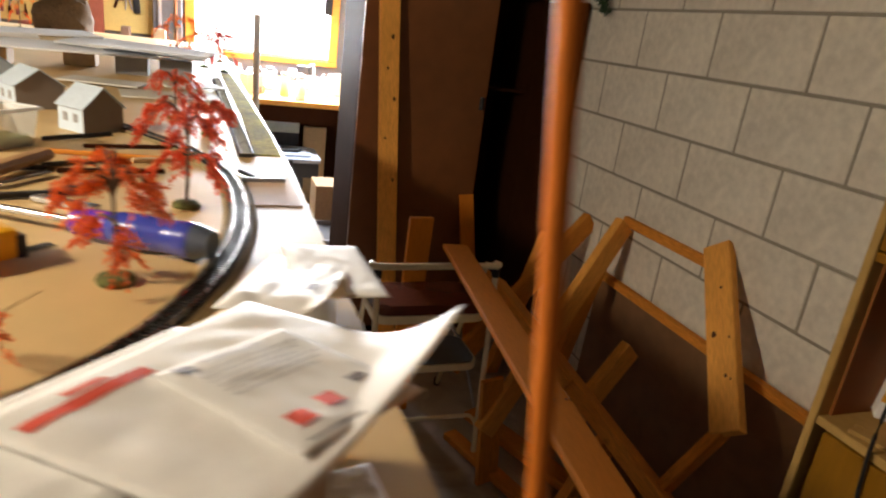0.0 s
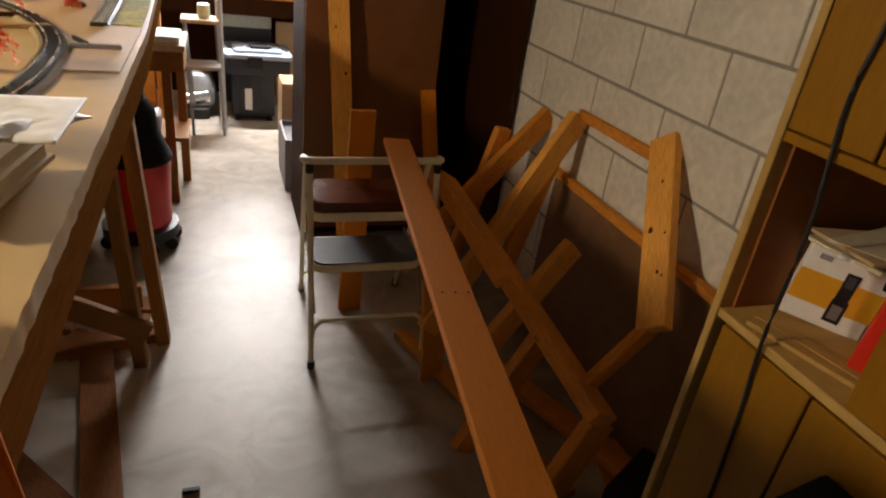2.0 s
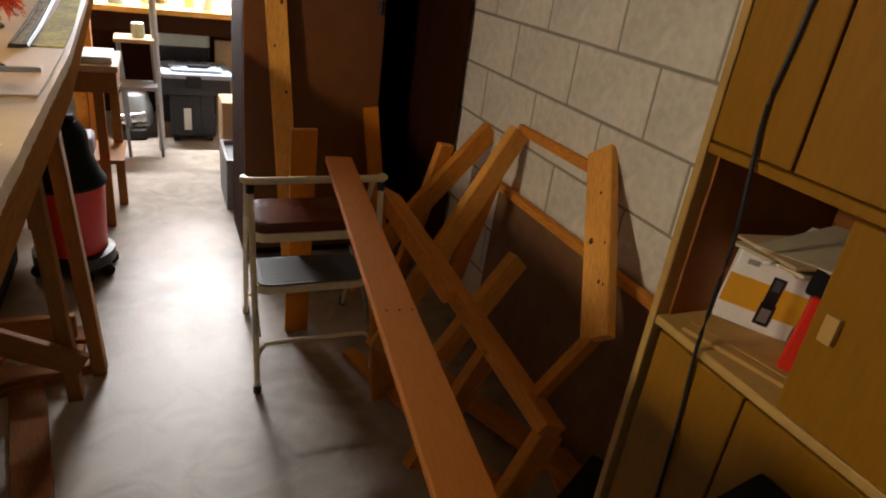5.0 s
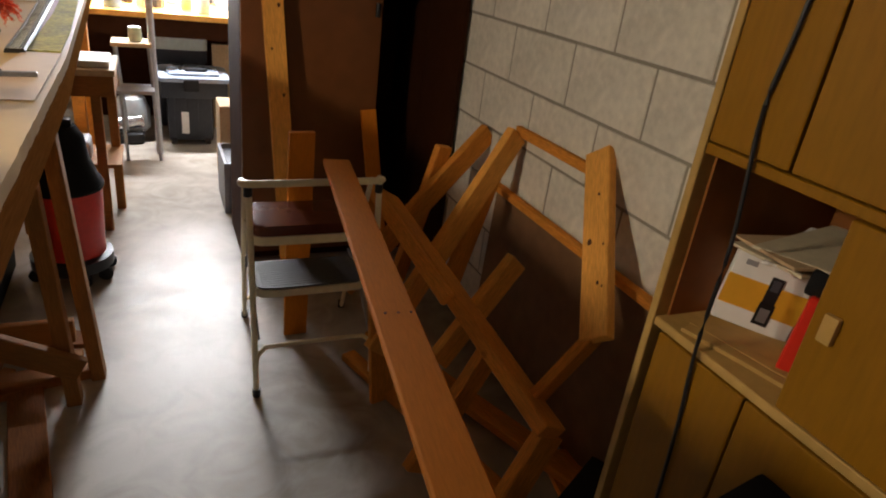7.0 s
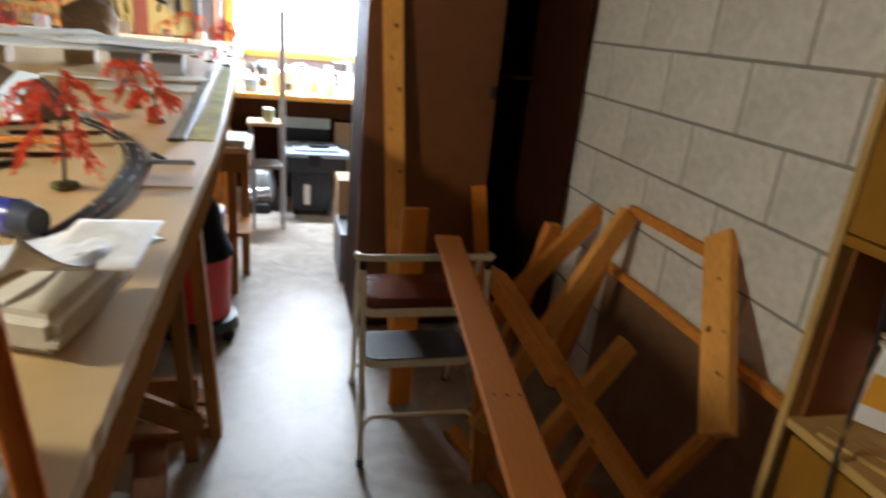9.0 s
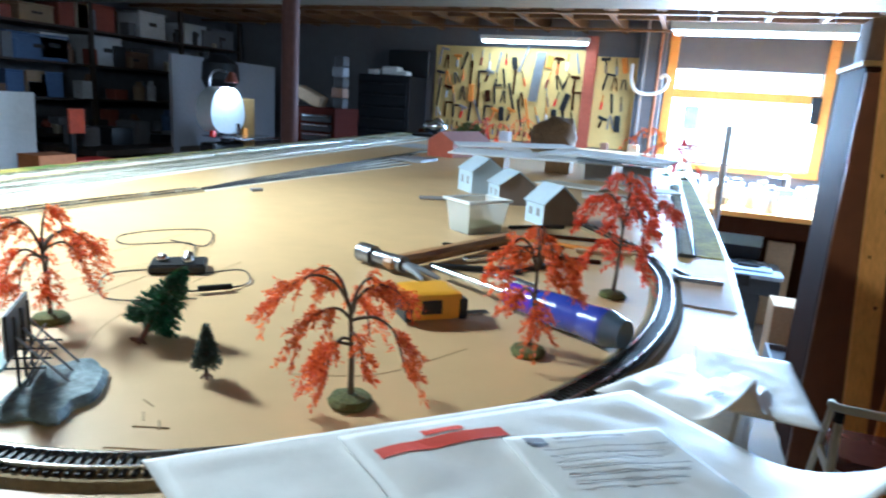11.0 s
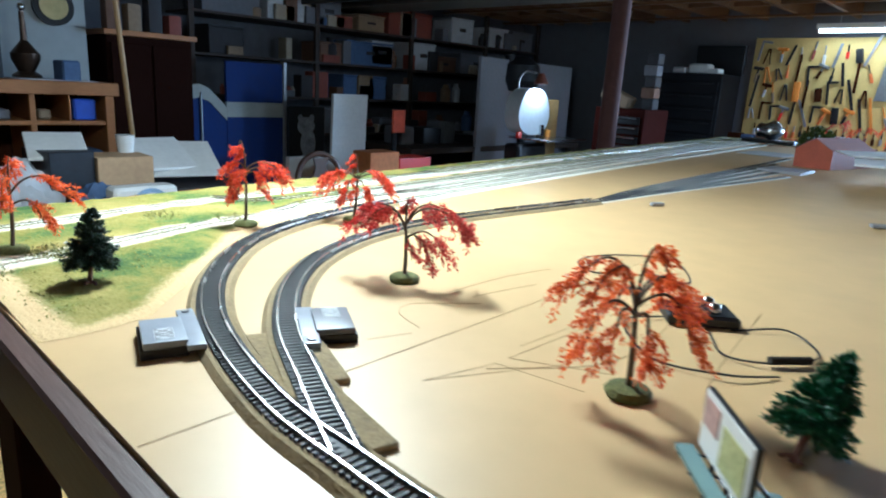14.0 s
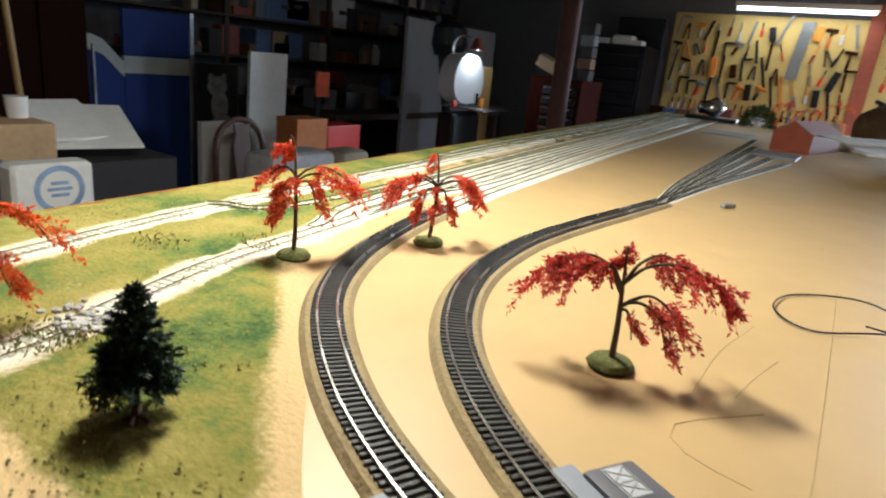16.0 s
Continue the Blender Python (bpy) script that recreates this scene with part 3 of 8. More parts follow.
timber("crosspiece", (1.47, 1.765, 0.625), (1.19, 1.69, 0.32), 0.085, 0.036, (0.3, -0.9, 0.1), PINE, frame_rack)
timber("crosspiece", (1.285, 1.54, 0.44), (1.06, 1.49, 0.08), 0.085, 0.036, (0.3, -0.9, 0.1), PINE_DARK, frame_rack)
timber("crosspiece", (1.335, 1.245, 0.372), (1.085, 1.165, 0.02), 0.11, 0.036, (0.3, -0.9, 0.1), PINE_DARK, frame_rack)
timber("crosspiece", (1.455, 1.295, 0.64), (1.32, 1.335, 0.405), 0.06, 0.03, (0.3, -0.9, 0.1), PINE_DARK, frame_rack)
timber("crosspiece", (1.45, 2.40, 0.82), (1.30, 2.43, 0.16), 0.07, 0.034, (0.3, -0.9, 0.1), PINE_DARK, frame_rack)
timber("ground_rail", (1.18, 2.30, 0.045), (1.62, 1.22, 0.045), 0.085, 0.036, (0, 0, 1), PINE_DARK, frame_rack)
timber("ground_rail", (1.05, 2.20, 0.022), (1.35, 1.30, 0.022), 0.06, 0.03, (0, 0, 1), PINE_DARK, frame_rack)
timber("post", (1.648, 1.688, 1.02), (1.435, 1.268, 0.64), 0.088, 0.038, (-0.75, 0.0, 0.45), PINE, frame_rack, "bright knotty pine post")
knots((1.648, 1.688, 1.02), (1.435, 1.268, 0.64), (-0.75, 0.0, 0.45), 0.038, ((0.27, -0.01, 0.005), (0.52, 0.018, 0.010), (0.55, -0.028, 0.004), (0.74, -0.012, 0.006), (0.76, -0.026, 0.004)), frame_rack)
timber("batten", (1.63, 2.16, 0.955), (1.645, 1.69, 0.955), 0.022, 0.035, (0, 0, 1), PINE_DARK, frame_rack)
timber("batten", (1.635, 2.26, 0.700), (1.63, 1.10, 0.705), 0.03, 0.03, (0, 0, 1), PINE_DARK, frame_rack)
bm = bm_new()
box(bm, (1.645, 1.66, 0.345), (0.014, 1.22, 0.69), pose(0, 0, 0, 0, 1.5, 0), 0.002)
solid("hardboard_sheet", bm, mat("dark_hardboard", (0.20, 0.10, 0.045), 0.6, var=0.15, scale=4), "dark brown hardboard sheet leaning on the block wall", "hardboard", soft=False)
timber("flat_board", (1.60, 1.50, 0.012), (1.50, 0.98, 0.012), 0.13, 0.022, (0, 0, 1), PINE_DARK, None, "short brown board lying flat on the concrete by the frame", "board")
timber("short_board", (1.104, 1.925, 0.0), (1.075, 1.955, 0.42), 0.092, 0.02, (0.2, -1, 0.1), PINE_DARK, None, "short brown board standing on end under the long board", "board")

SCRAP2 = mat("dull_scrap_wood", (0.30, 0.12, 0.035), 0.75, var=0.25, scale=7, bump=0.2, grain=GR, random=0.15, spec=0.2)

# under the table: shop vacuum, debris
vac = thing("shop_vacuum", (0.03, 3.12, 0), "red and black shop vacuum standing under the table", "vacuum cleaner")
bm = bm_new()
lathe(bm, (0.028, 3.12, 0.10), [(0.10, 0), (0.135, 0.01), (0.14, 0.14), (0.148, 0.30), (0.15, 0.32)], 28)
part("drum", bm, RED, vac, "red plastic drum")
bm = bm_new()
lathe(bm, (0.028, 3.12, 0.42), [(0.155, 0), (0.158, 0.015), (0.135, 0.06), (0.11, 0.13), (0.10, 0.22), (0.07, 0.27), (0.02, 0.28)], 28)
part("motor_head", bm, MATTE, vac)
bm = bm_new()
span(bm, (-0.03, 3.09, 0.69), (0.09, 3.15, 0.72), 0.012, 2)
part("handle", bm, BLACK, vac)
bm = bm_new()
lathe(bm, (0.028, 3.12, 0.05), [(0.15, 0), (0.165, 0.01), (0.165, 0.06), (0.13, 0.07)], 24)
part("dolly", bm, BLACK, vac)
for a in (20, 110, 200, 290, -30):
    p = Vector((0.028 + 0.15 * math.cos(radians(a)), 3.12 + 0.15 * math.sin(radians(a)), 0.03))
    bm = bm_new()
    rod(bm, p - Vector((0, 0.012, 0)), p + Vector((0, 0.012, 0)), 0.03, seg=14)
    part("caster", bm, BLACK, vac)
bm = bm_new()
for k in range(14):
    a, s = random.uniform(0, 6.3), random.uniform(0.02, 0.05)
    box(bm, (0.12 + random.uniform(-0.3, 0.08), 2.28 + random.uniform(-0.12, 0.3), s * 0.3), (s * 2, s, s * 0.6), pose(0, 0, 0, 0, 0, math.degrees(a)), 0.004)
solid("wood_offcuts", bm, SCRAP2, "small wood offcuts lying on the floor under the table", "offcuts", kind="stuff")
timber("base_board", (-0.25, 2.25, 0.022), (0.14, 2.33, 0.022), 0.09, 0.04, (0, 0, 1), SCRAP2, None, "short brown board on the floor at the table leg", "board")
# Darker brown than the sawn lumber.
SCRAP = mat("dark_scrap_wood", (0.26, 0.095, 0.025), 0.75, var=0.25, scale=6, bump=0.2, grain=GR, random=0.15, spec=0.2)
for a, b, w in (((-0.35, 2.62, 0.015), (0.12, 2.52, 0.02), 0.10), ((-0.5, 2.05, 0.015), (-0.02, 1.45, 0.015), 0.16), ((-0.065, 2.33, 0.012), (0.085, 1.35, 0.012), 0.105)):
    timber("scrap_board", a, b, w, 0.02, (0, 0, 1), SCRAP, None, "brown scrap board lying on the concrete under the table", "board", "scrap boards")
solid("floor_scrap", boxed((0.255, 1.545, 0), (0.302, 1.56, 0.012), 0.002), BLACK, "small dark scrap lying on the concrete floor", "scrap")

# Black box made up for the dark under the table; it shades the floor.
shade_box = thing("shade_bin", (-0.60, 2.98, 0), "black lidded box added to darken the space under the table", "bin")
bm = bm_new()
low = [bm.verts.new(p) for p in ((-0.98, 2.76, 0.0), (-0.21, 2.76, 0.0), (-0.21, 3.22, 0.0), (-0.98, 3.22, 0.0))]
top = [bm.verts.new(p) for p in ((-1.01, 2.72, 0.70), (-0.18, 2.72, 0.70), (-0.18, 3.26, 0.70), (-1.01, 3.26, 0.70))]
for i in range(4):
    bm.faces.new((low[i], low[(i + 1) % 4], top[(i + 1) % 4], top[i]))
bm.faces.new(low[::-1])
bm.faces.new(top)
bmesh.ops.bevel(bm, geom=bm.edges[:], offset=0.02, segments=2, affect="EDGES")
part("body", bm, MATTE, shade_box)
part("lid", boxed((-1.03, 2.70, 0.70), (-0.165, 3.28, 0.735), 0.012, 2), MATTE, shade_box)

# rod leaning at the table corner
bm = bm_new()
rod(bm, (0.434, 0.320, 0.0), (0.198, 0.442, 2.33), 0.0055, seg=14)
solid("dowel_rod", bm, mat("orange_wood", (0.60, 0.165, 0.02), 0.55, var=0.1, grain=(9, 9, 1), spec=0.15), "slim orange-brown wooden rod standing at the table corner", "rod")

# ---- the far bench under the window ----
bench = thing("workbench", (0.6, 6.2, 0), "long wooden workbench crowded with jars and tools under the window", "workbench")
part("benchtop", boxed((-0.15, 5.32, 0.85), (1.63, 7.28, 0.89), 0.004), PINE, bench, soft=False)
# The dark beneath the benchtop is put into the apron's colour.
part("apron", boxed((-0.13, 5.36, 0.72), (1.6, 5.40, 0.85)), WARDROBE2, bench, soft=False)
for x, y in ((-0.1, 5.40), (1.55, 5.40), (-0.1, 7.2), (1.55, 7.2)):
    part("leg", boxed((x - 0.04, y - 0.04, 0), (x + 0.04, y + 0.04, 0.85), 0.003), PINE_DARK, bench, soft=False)
part("back_panel", boxed((-0.1, 5.9, 0.0), (1.6, 5.92, 0.85)), WARDROBE2, bench, soft=False)
random.seed(7)
JAR = [mat("jar_" + n, c, 0.3, var=0.1) for n, c in (("white", (0.75, 0.77, 0.8)), ("blue", (0.25, 0.38, 0.6)), ("clear", (0.6, 0.66, 0.7)), ("tan", (0.6, 0.5, 0.35)), ("black", (0.03, 0.03, 0.035)), ("steel", (0.5, 0.52, 0.55)))]
for i in range(46):
    x, y = random.uniform(-0.08, 1.5), random.uniform(5.42, 7.1)
    r, h = random.uniform(0.025, 0.06), random.uniform(0.05, 0.19)
    m = random.choice(JAR)
    if i % 3 == 0:
        bm = bm_new()
        box(bm, (x, y, 0.89 + h / 2), (r * 3, r * 2.2, h), pose(0, 0, 0, 0, 0, random.uniform(-40, 40)), 0.006)
        solid("small_box", bm, m, "small box among the clutter on the workbench", "box", group="bench clutter", soft=False)
    else:
        jar = thing("jar", (x, y, 0.89), "small jar among the clutter on the workbench", "jar", group="bench clutter")
        bm = bm_new()
        lathe(bm, (x, y, 0.89), [(r * 0.9, 0), (r, 0.006), (r, h * 0.75), (r * 0.7, h * 0.85)], 14)
        part("body", bm, m, jar)
        bm = bm_new()
        lathe(bm, (x, y, 0.89 + h * 0.85), [(r * 0.72, 0), (r * 0.74, h * 0.13), (r * 0.6, h * 0.15)], 14)
        part("lid", bm, random.choice(JAR), jar)
# window
win = thing("window_1", (0.6, YN, WZ0), "bright white window with a wooden frame above the bench", "window", kind="structure")
for lo, hi in (((WX0 - 0.09, YN - 0.03, WZ0 - 0.02), (WX0, YN + 0.02, 2.50)), ((WX1, YN - 0.03, WZ0 - 0.02), (WX1 + 0.09, YN + 0.02, 2.50)),
               ((WX0, YN - 0.03, 1.73), (WX1, YN + 0.02, 1.82)), ((WX0 - 0.09, YN - 0.05, WZ0 - 0.07), (WX1 + 0.09, YN + 0.02, WZ0 - 0.02))):
    part("window_frame", boxed(lo, hi, 0.004), PINE, win, soft=False)
part("pane", boxed((WX0, YN + 0.17, WZ0), (WX1, YN + 0.18, WZ1)), glow("window_glow", (0.93, 0.97, 1.0), 6.0), win, soft=False)
part("sign", boxed((0.07, YN + 0.01, 1.42), (0.22, YN + 0.014, 1.66)), mat("blue_print", (0.35, 0.62, 0.72), 0.5, var=0.4, scale=30), win, "small blue-green print on the pane", soft=False)
part("dark_bracket", boxed((1.19, YN - 0.10, 1.55), (1.27, YN - 0.03, 1.80)), BLACK, win, soft=False)
# Unseen batten, made up to go with the fill light over the bench.
bench_fill_lamp = thing("fluorescent_lamp", (0.55, 5.55, 2.14), "unseen white batten added over the workbench to light the far floor", "lamp")
part("housing", boxed((-0.08, 5.50, 2.17), (1.18, 5.60, 2.23), 0.006), WHITE, bench_fill_lamp)
bm = bm_new()
rod(bm, (-0.05, 5.55, 2.15), (1.15, 5.55, 2.15), 0.016)
part("tube", bm, glow("fill_tube", (0.92, 0.97, 1.0), 14.0), bench_fill_lamp, "glowing tube of the added batten")
for x in (0.1, 1.0):
    bm = bm_new()
    rod(bm, (x, 5.55, 2.23), (x, 5.55, 2.54), 0.004)
    part("chain", bm, GREYST, bench_fill_lamp)

# wheeled black tub, tool box, junk in front of the bench
tub = thing("storage_tub", (0.66, 5.26, 0), "black wheeled plastic tool tub with a blue-grey lid", "tub")
bm = bm_new()
span(bm, (0.485, 5.085, 0.03), (0.79, 5.46, 0.31), 0.02, 2)
span(bm, (0.445, 5.045, 0.31), (0.90, 5.52, 0.415), 0.02, 2)
part("body", bm, BLACKB, tub)
for x in (0.53, 0.61, 0.69):
    part("rib", boxed((x, 5.078, 0.06), (x + 0.012, 5.086, 0.30), 0.002), BLACKB, tub)
part("lid", slab(0.435, 0.915, 5.035, 5.53, 0.415, 0.44, 0.05, 0.01), mat("blue_grey_lid", (0.36, 0.42, 0.52), 0.35, var=0.1), tub, "blue-grey lid")
part("lid_panel", slab(0.50, 0.85, 5.12, 5.46, 0.44, 0.455, 0.04, 0.006), mat("blue_grey_lid", (0, 0, 0)), tub)
part("latch", boxed((0.60, 5.025, 0.36), (0.70, 5.05, 0.435), 0.006), BLACK, tub)
part("label_sticker", boxed((0.575, 5.074, 0.08), (0.625, 5.079, 0.22)), WHITE, tub, "white sticker")
part("tray", boxed((0.62, 5.20, 0.455), (0.76, 5.32, 0.475), 0.004), BLACK, tub)
for k, (x, y) in enumerate(((0.53, 5.22), (0.58, 5.38), (0.80, 5.26), (0.70, 5.42))):
    part("tray_cup", slab(x - 0.04, x + 0.04, y - 0.035, y + 0.035, 0.455, 0.468, 0.03), STEEL, tub, "shiny tray cup")
for x in (0.52, 0.75):
    bm = bm_new()
    rod(bm, (x - 0.02, 5.11, 0.03), (x + 0.02, 5.11, 0.03), 0.03, seg=14)
    part("wheel", bm, BLACK, tub)
tub.scale = (1.0, 1.0, 1.13)
tbox = thing("tool_box", (0.6, 5.70, 0.0), "pale green tool box on a low stand by the bench", "box")
part("body", boxed((0.42, 5.58, 0.50), (0.80, 5.82, 0.60), 0.02, 2), BLACKB, tbox)
part("lid", slab(0.415, 0.805, 5.575, 5.825, 0.60, 0.70, 0.05, 0.035), mat("mint", (0.62, 0.72, 0.66), 0.4, var=0.08), tbox, "pale mint lid")
part("handle", boxed((0.55, 5.66, 0.70), (0.67, 5.70, 0.715), 0.006, 2), BLACKB, tbox)
part("stand", boxed((0.44, 5.60, 0.0), (0.78, 5.80, 0.50), 0.01), BLACKB, tbox)
bm = bm_new()
rod(bm, (0.418, 4.88, 0.0), (0.405, 4.92, 1.5), 0.022, seg=14)
solid("grey_pole", bm, mat("pale_grey_pipe", (0.5, 0.52, 0.56), 0.4, metal=0.4), "pale grey pipe standing upright before the bench", "pipe")
side = thing("side_table", (0.0, 3.75, 0), "brown wooden side table standing under the layout edge", "table")
part("top", boxed((-0.25, 3.55, 0.80), (0.245, 3.95, 0.83), 0.003), CARD, side, soft=False)
part("apron", boxed((-0.23, 3.57, 0.70), (0.235, 3.93, 0.80)), LEGWOOD, side, soft=False)
for x, y in ((0.15, 3.6), (-0.2, 3.6), (0.2, 3.9), (-0.2, 3.9)):
    part("leg", boxed((x - 0.022, y - 0.022, 0), (x + 0.022, y + 0.022, 0.70), 0.003), LEGWOOD, side, soft=False)
part("shelf", boxed((-0.23, 3.58, 0.34), (0.235, 3.92, 0.36)), LEGWOOD, side, soft=False)
solid("coiled_gadget", boxed((-0.05, 3.62, 0.36), (0.10, 3.80, 0.46), 0.03, 3), GREY, "grey gadget on the side table shelf", "gadget")
solid("paper_ream", boxed((0.02, 3.60, 0.83), (0.22, 3.85, 0.86), 0.004), WHITE, "ream of white paper on the side table", "paper ream")
ladder = thing("folding_stool", (0.3, 4.45, 0), "small metal folding step stool standing before the bench", "stool")
for x in (0.22, 0.42):
    bm = bm_new()
    rod(bm, (x, 4.72, 0.0), (x - 0.03, 4.86, 0.74), 0.011)
    rod(bm, (x, 5.16, 0.0), (x - 0.03, 4.98, 0.74), 0.011)
    part("leg", bm, GREYST, ladder)
for z, y in ((0.745, 4.92), (0.47, 4.80)):
    part("step", boxed((0.17, y - 0.12, z - 0.015), (0.41, y + 0.10, z + 0.01), 0.006, 2), GREY if z < 0.6 else CARD, ladder)
bm = bm_new()
lathe(bm, (0.315, 4.90, 0.755), [(0.035, 0), (0.04, 0.01), (0.04, 0.08), (0.036, 0.09)], 18)
solid("mug", bm, mat("pale_green_mug", (0.55, 0.62, 0.45), 0.3), "pale green mug on the folding stool", "mug")
bm = bm_new()
lathe(bm, (0.25, 5.28, 0.06), [(0.09, 0), (0.12, 0.03), (0.12, 0.15), (0.09, 0.24), (0.04, 0.27)], 20)
solid("glass_bowl", bm, JAR[2], "clear domed bowl among junk on the floor", "bowl")
grinder = thing("bench_grinder", (0.20, 4.78, 0), "small silver motor unit on the floor", "machine")
bm = bm_new()
rod(bm, (0.11, 5.14, 0.13), (0.31, 5.20, 0.15), 0.05, seg=20)
part("motor", bm, STEEL, grinder)
part("base", boxed((0.12, 5.10, 0.0), (0.32, 5.24, 0.08), 0.01), BLACK, grinder)
crate = thing("open_crate", (0.76, 3.85, 0), "grey wooden crate beside the wardrobe holding odds and ends", "crate")
bm = bm_new()
span(bm, (0.74, 3.75, 0.0), (0.94, 4.15, 0.015))
for lo, hi in (((0.74, 3.75, 0.015), (0.755, 4.15, 0.30)), ((0.925, 3.75, 0.015), (0.94, 4.15, 0.30)), ((0.755, 3.75, 0.015), (0.925, 3.765, 0.30)), ((0.755, 4.135, 0.015), (0.925, 4.15, 0.30))):
    span(bm, lo, hi)
part("body", bm, GREY, crate, soft=False)
part("contents", boxed((0.76, 3.77, 0.016), (0.92, 4.13, 0.28), 0.03, 2), BLACKB, crate)
solid("carton", boxed((0.765, 4.25, 0.0), (0.98, 4.50, 0.50), 0.004), CARD, "tall brown carton beside the wardrobe", "box", soft=False)
solid("brown_board", boxed((0.835, 5.56, 0.0), (1.02, 5.60, 0.66), 0.003), CARD, "brown board leaning on the bench", "board", soft=False)

# ---- on the layout: track, scenery, trees, tools ----
CORK = mat("cork_roadbed", (0.30, 0.225, 0.11), 0.9, var=0.2, scale=60, bump=0.5)
TIE = mat("black_tie", (0.020, 0.019, 0.018), 0.55, var=0.15, scale=40, bump=0.1, random=0.2)
RAIL = mat("nickel_rail", (0.66, 0.64, 0.60), 0.25, metal=1.0, var=0.06, scale=60, bump=0.02)
BALLAST = mat("pale_ballast", (0.84, 0.82, 0.70), 0.95, var=0.14, scale=60, bump=0.5, spec=0.08)
OLIVE = mat("grassy_ballast", (0.44, 0.43, 0.20), 0.95, var=0.3, scale=40, bump=0.5, spec=0.05)
TIE_PALE = mat("dusty_tie", (0.62, 0.60, 0.48), 0.9, var=0.4, scale=60, bump=0.2, spec=0.1)
GAUGE = 0.0165
# Dull dark rails that read as lines on the pale ballast.
DARKRAIL = mat("near_black_rail", (0.035, 0.033, 0.030), 0.6, var=0.1, scale=60, bump=0.02, spec=0.2)
DULLRAIL = mat("dull_dark_rail", (0.10, 0.092, 0.065), 0.7, metal=0.0, var=0.1, scale=60, bump=0.02, spec=0.2)


def sweep(bm, pts, prof):
    """A profile (across, up) carried along a flat line."""
    rings = []
    for i, p in enumerate(pts):
        d = (pts[min(i + 1, len(pts) - 1)] - pts[max(i - 1, 0)]).normalized()
        side = Vector((d.y, -d.x, 0))
        rings.append([bm.verts.new(p + side * a + Vector((0, 0, b))) for a, b in prof])
    n = len(prof)
    for a, b in zip(rings, rings[1:]):
        for k in range(n):
            bm.faces.new((a[k], a[(k + 1) % n], b[(k + 1) % n], b[k]))
    bm.faces.new(rings[0])
    bm.faces.new(rings[-1][::-1])


def along(pts, step):
    """Places and headings at even steps on a line."""
    out, rest = [], 0.0
    for a, b in zip(pts, pts[1:]):
        d = b - a
        s = rest
        while s < d.length:
            out.append((a + d * (s / d.length), math.atan2(d.y, d.x)))
            s += step
        rest = s - d.length
    return out


bm = bm_new()
box(bm, (0, 0, 0), (0.0033, 0.027, 0.0022), None, 0.0005)
tie_mesh = bpy.data.meshes.new("tie")
bm.to_mesh(tie_mesh)
bm.free()
tie_mesh.materials.append(TIE)


def railway(name, ctrl, label, bed=CORK, bed_w=0.0225, bed_h=0.005, ties="parts", step=0.0063, z=TZ, rail=None, sleeper=None):
    pts = spline([(x, y, z) for x, y in ctrl], 0.02)
    track = thing(name, tuple(pts[0]), label, "railway track", "track on the layout")
    if bed_h:
        bm = bm_new()
        sweep(bm, pts, [(-bed_w, 0.0003), (-bed_w * 0.8, bed_h), (bed_w * 0.8, bed_h), (bed_w, 0.0003)])
        part("roadbed", bm, bed, track, soft=False)
    for s in (-1, 1):
        bm = bm_new()
        o = s * GAUGE / 2
        foot, head, half = (0.0022, 0.0049, 0.0009) if ties == "parts" else (0.0004, 0.0020, 0.0008)
        sweep(bm, pts, [(o - half - 0.0001, bed_h + foot), (o - half, bed_h + head), (o + half, bed_h + head), (o + half + 0.0001, bed_h + foot)])
        part("rail", bm, rail or RAIL, track, "dull dark rail" if rail else "bright nickel rail", soft=False)
    spots = along(pts, step)
    near = [q for q in spots if ties == "parts" and q[0].y < 0.66][:300]
    for p, a in near:
        t = new("tie", tie_mesh)
        t.parent = track
        t.location = p + Vector((0, 0, bed_h + 0.0011)) - BASE[track.name]
        t.rotation_euler = (0, 0, a + random.uniform(-0.02, 0.02))
    rest = [q for q in spots if q not in near]
    if rest:
        half, wide, high, low, mt = (0.0016, 0.0135, 0.0022, 0.0, TIE) if ties == "parts" else (0.0022, 0.0110, 0.0006, 0.0, sleeper or TIE_PALE)
        bm = bm_new()
        for p, a in rest:
            d, n = Vector((math.cos(a), math.sin(a), 0)), Vector((-math.sin(a), math.cos(a), 0))
            q = [bm.verts.new(p + d * i * half + n * j * wide + Vector((0, 0, bed_h + (high if k else low)))) for i, j, k in
                 ((-1, -1, 1), (1, -1, 1), (1, 1, 1), (-1, 1, 1), (-1, -1, 0), (1, -1, 0), (1, 1, 0), (-1, 1, 0))]
            for f in ((0, 1, 2, 3), (0, 4, 5, 1), (2, 6, 7, 3), (1, 5, 6, 2), (3, 7, 4, 0)):
                bm.faces.new([q[k] for k in f])
        tagged(part("tie_run", bm, mt, track, "black plastic ties" if ties == "parts" or sleeper else "dusty ties half sunk in ballast", soft=False), kind="stuff")
    return track


def xl(y):
    """The far edge of the table at y."""
    return -1.335 - (y - 0.345) * 0.126


LOOP = [(-0.10, 1.72), (0.03, 1.55), (0.115, 1.41), (0.17, 1.24), (0.183, 1.06), (0.172, 0.92), (0.143, 0.80), (0.10, 0.695), (0.04, 0.61), (-0.03, 0.553), (-0.12, 0.487),
        (-0.20, 0.456), (-0.30, 0.438), (-0.39, 0.43), (-0.46, 0.43), (-0.54, 0.432), (-0.645, 0.452), (-0.745, 0.485), (-0.85, 0.545), (-0.95, 0.635), (-1.015, 0.74), (-1.06, 0.87), (-1.095, 1.02)]
railway("railway_loop", LOOP, "curved model railway track with black ties on cork roadbed")
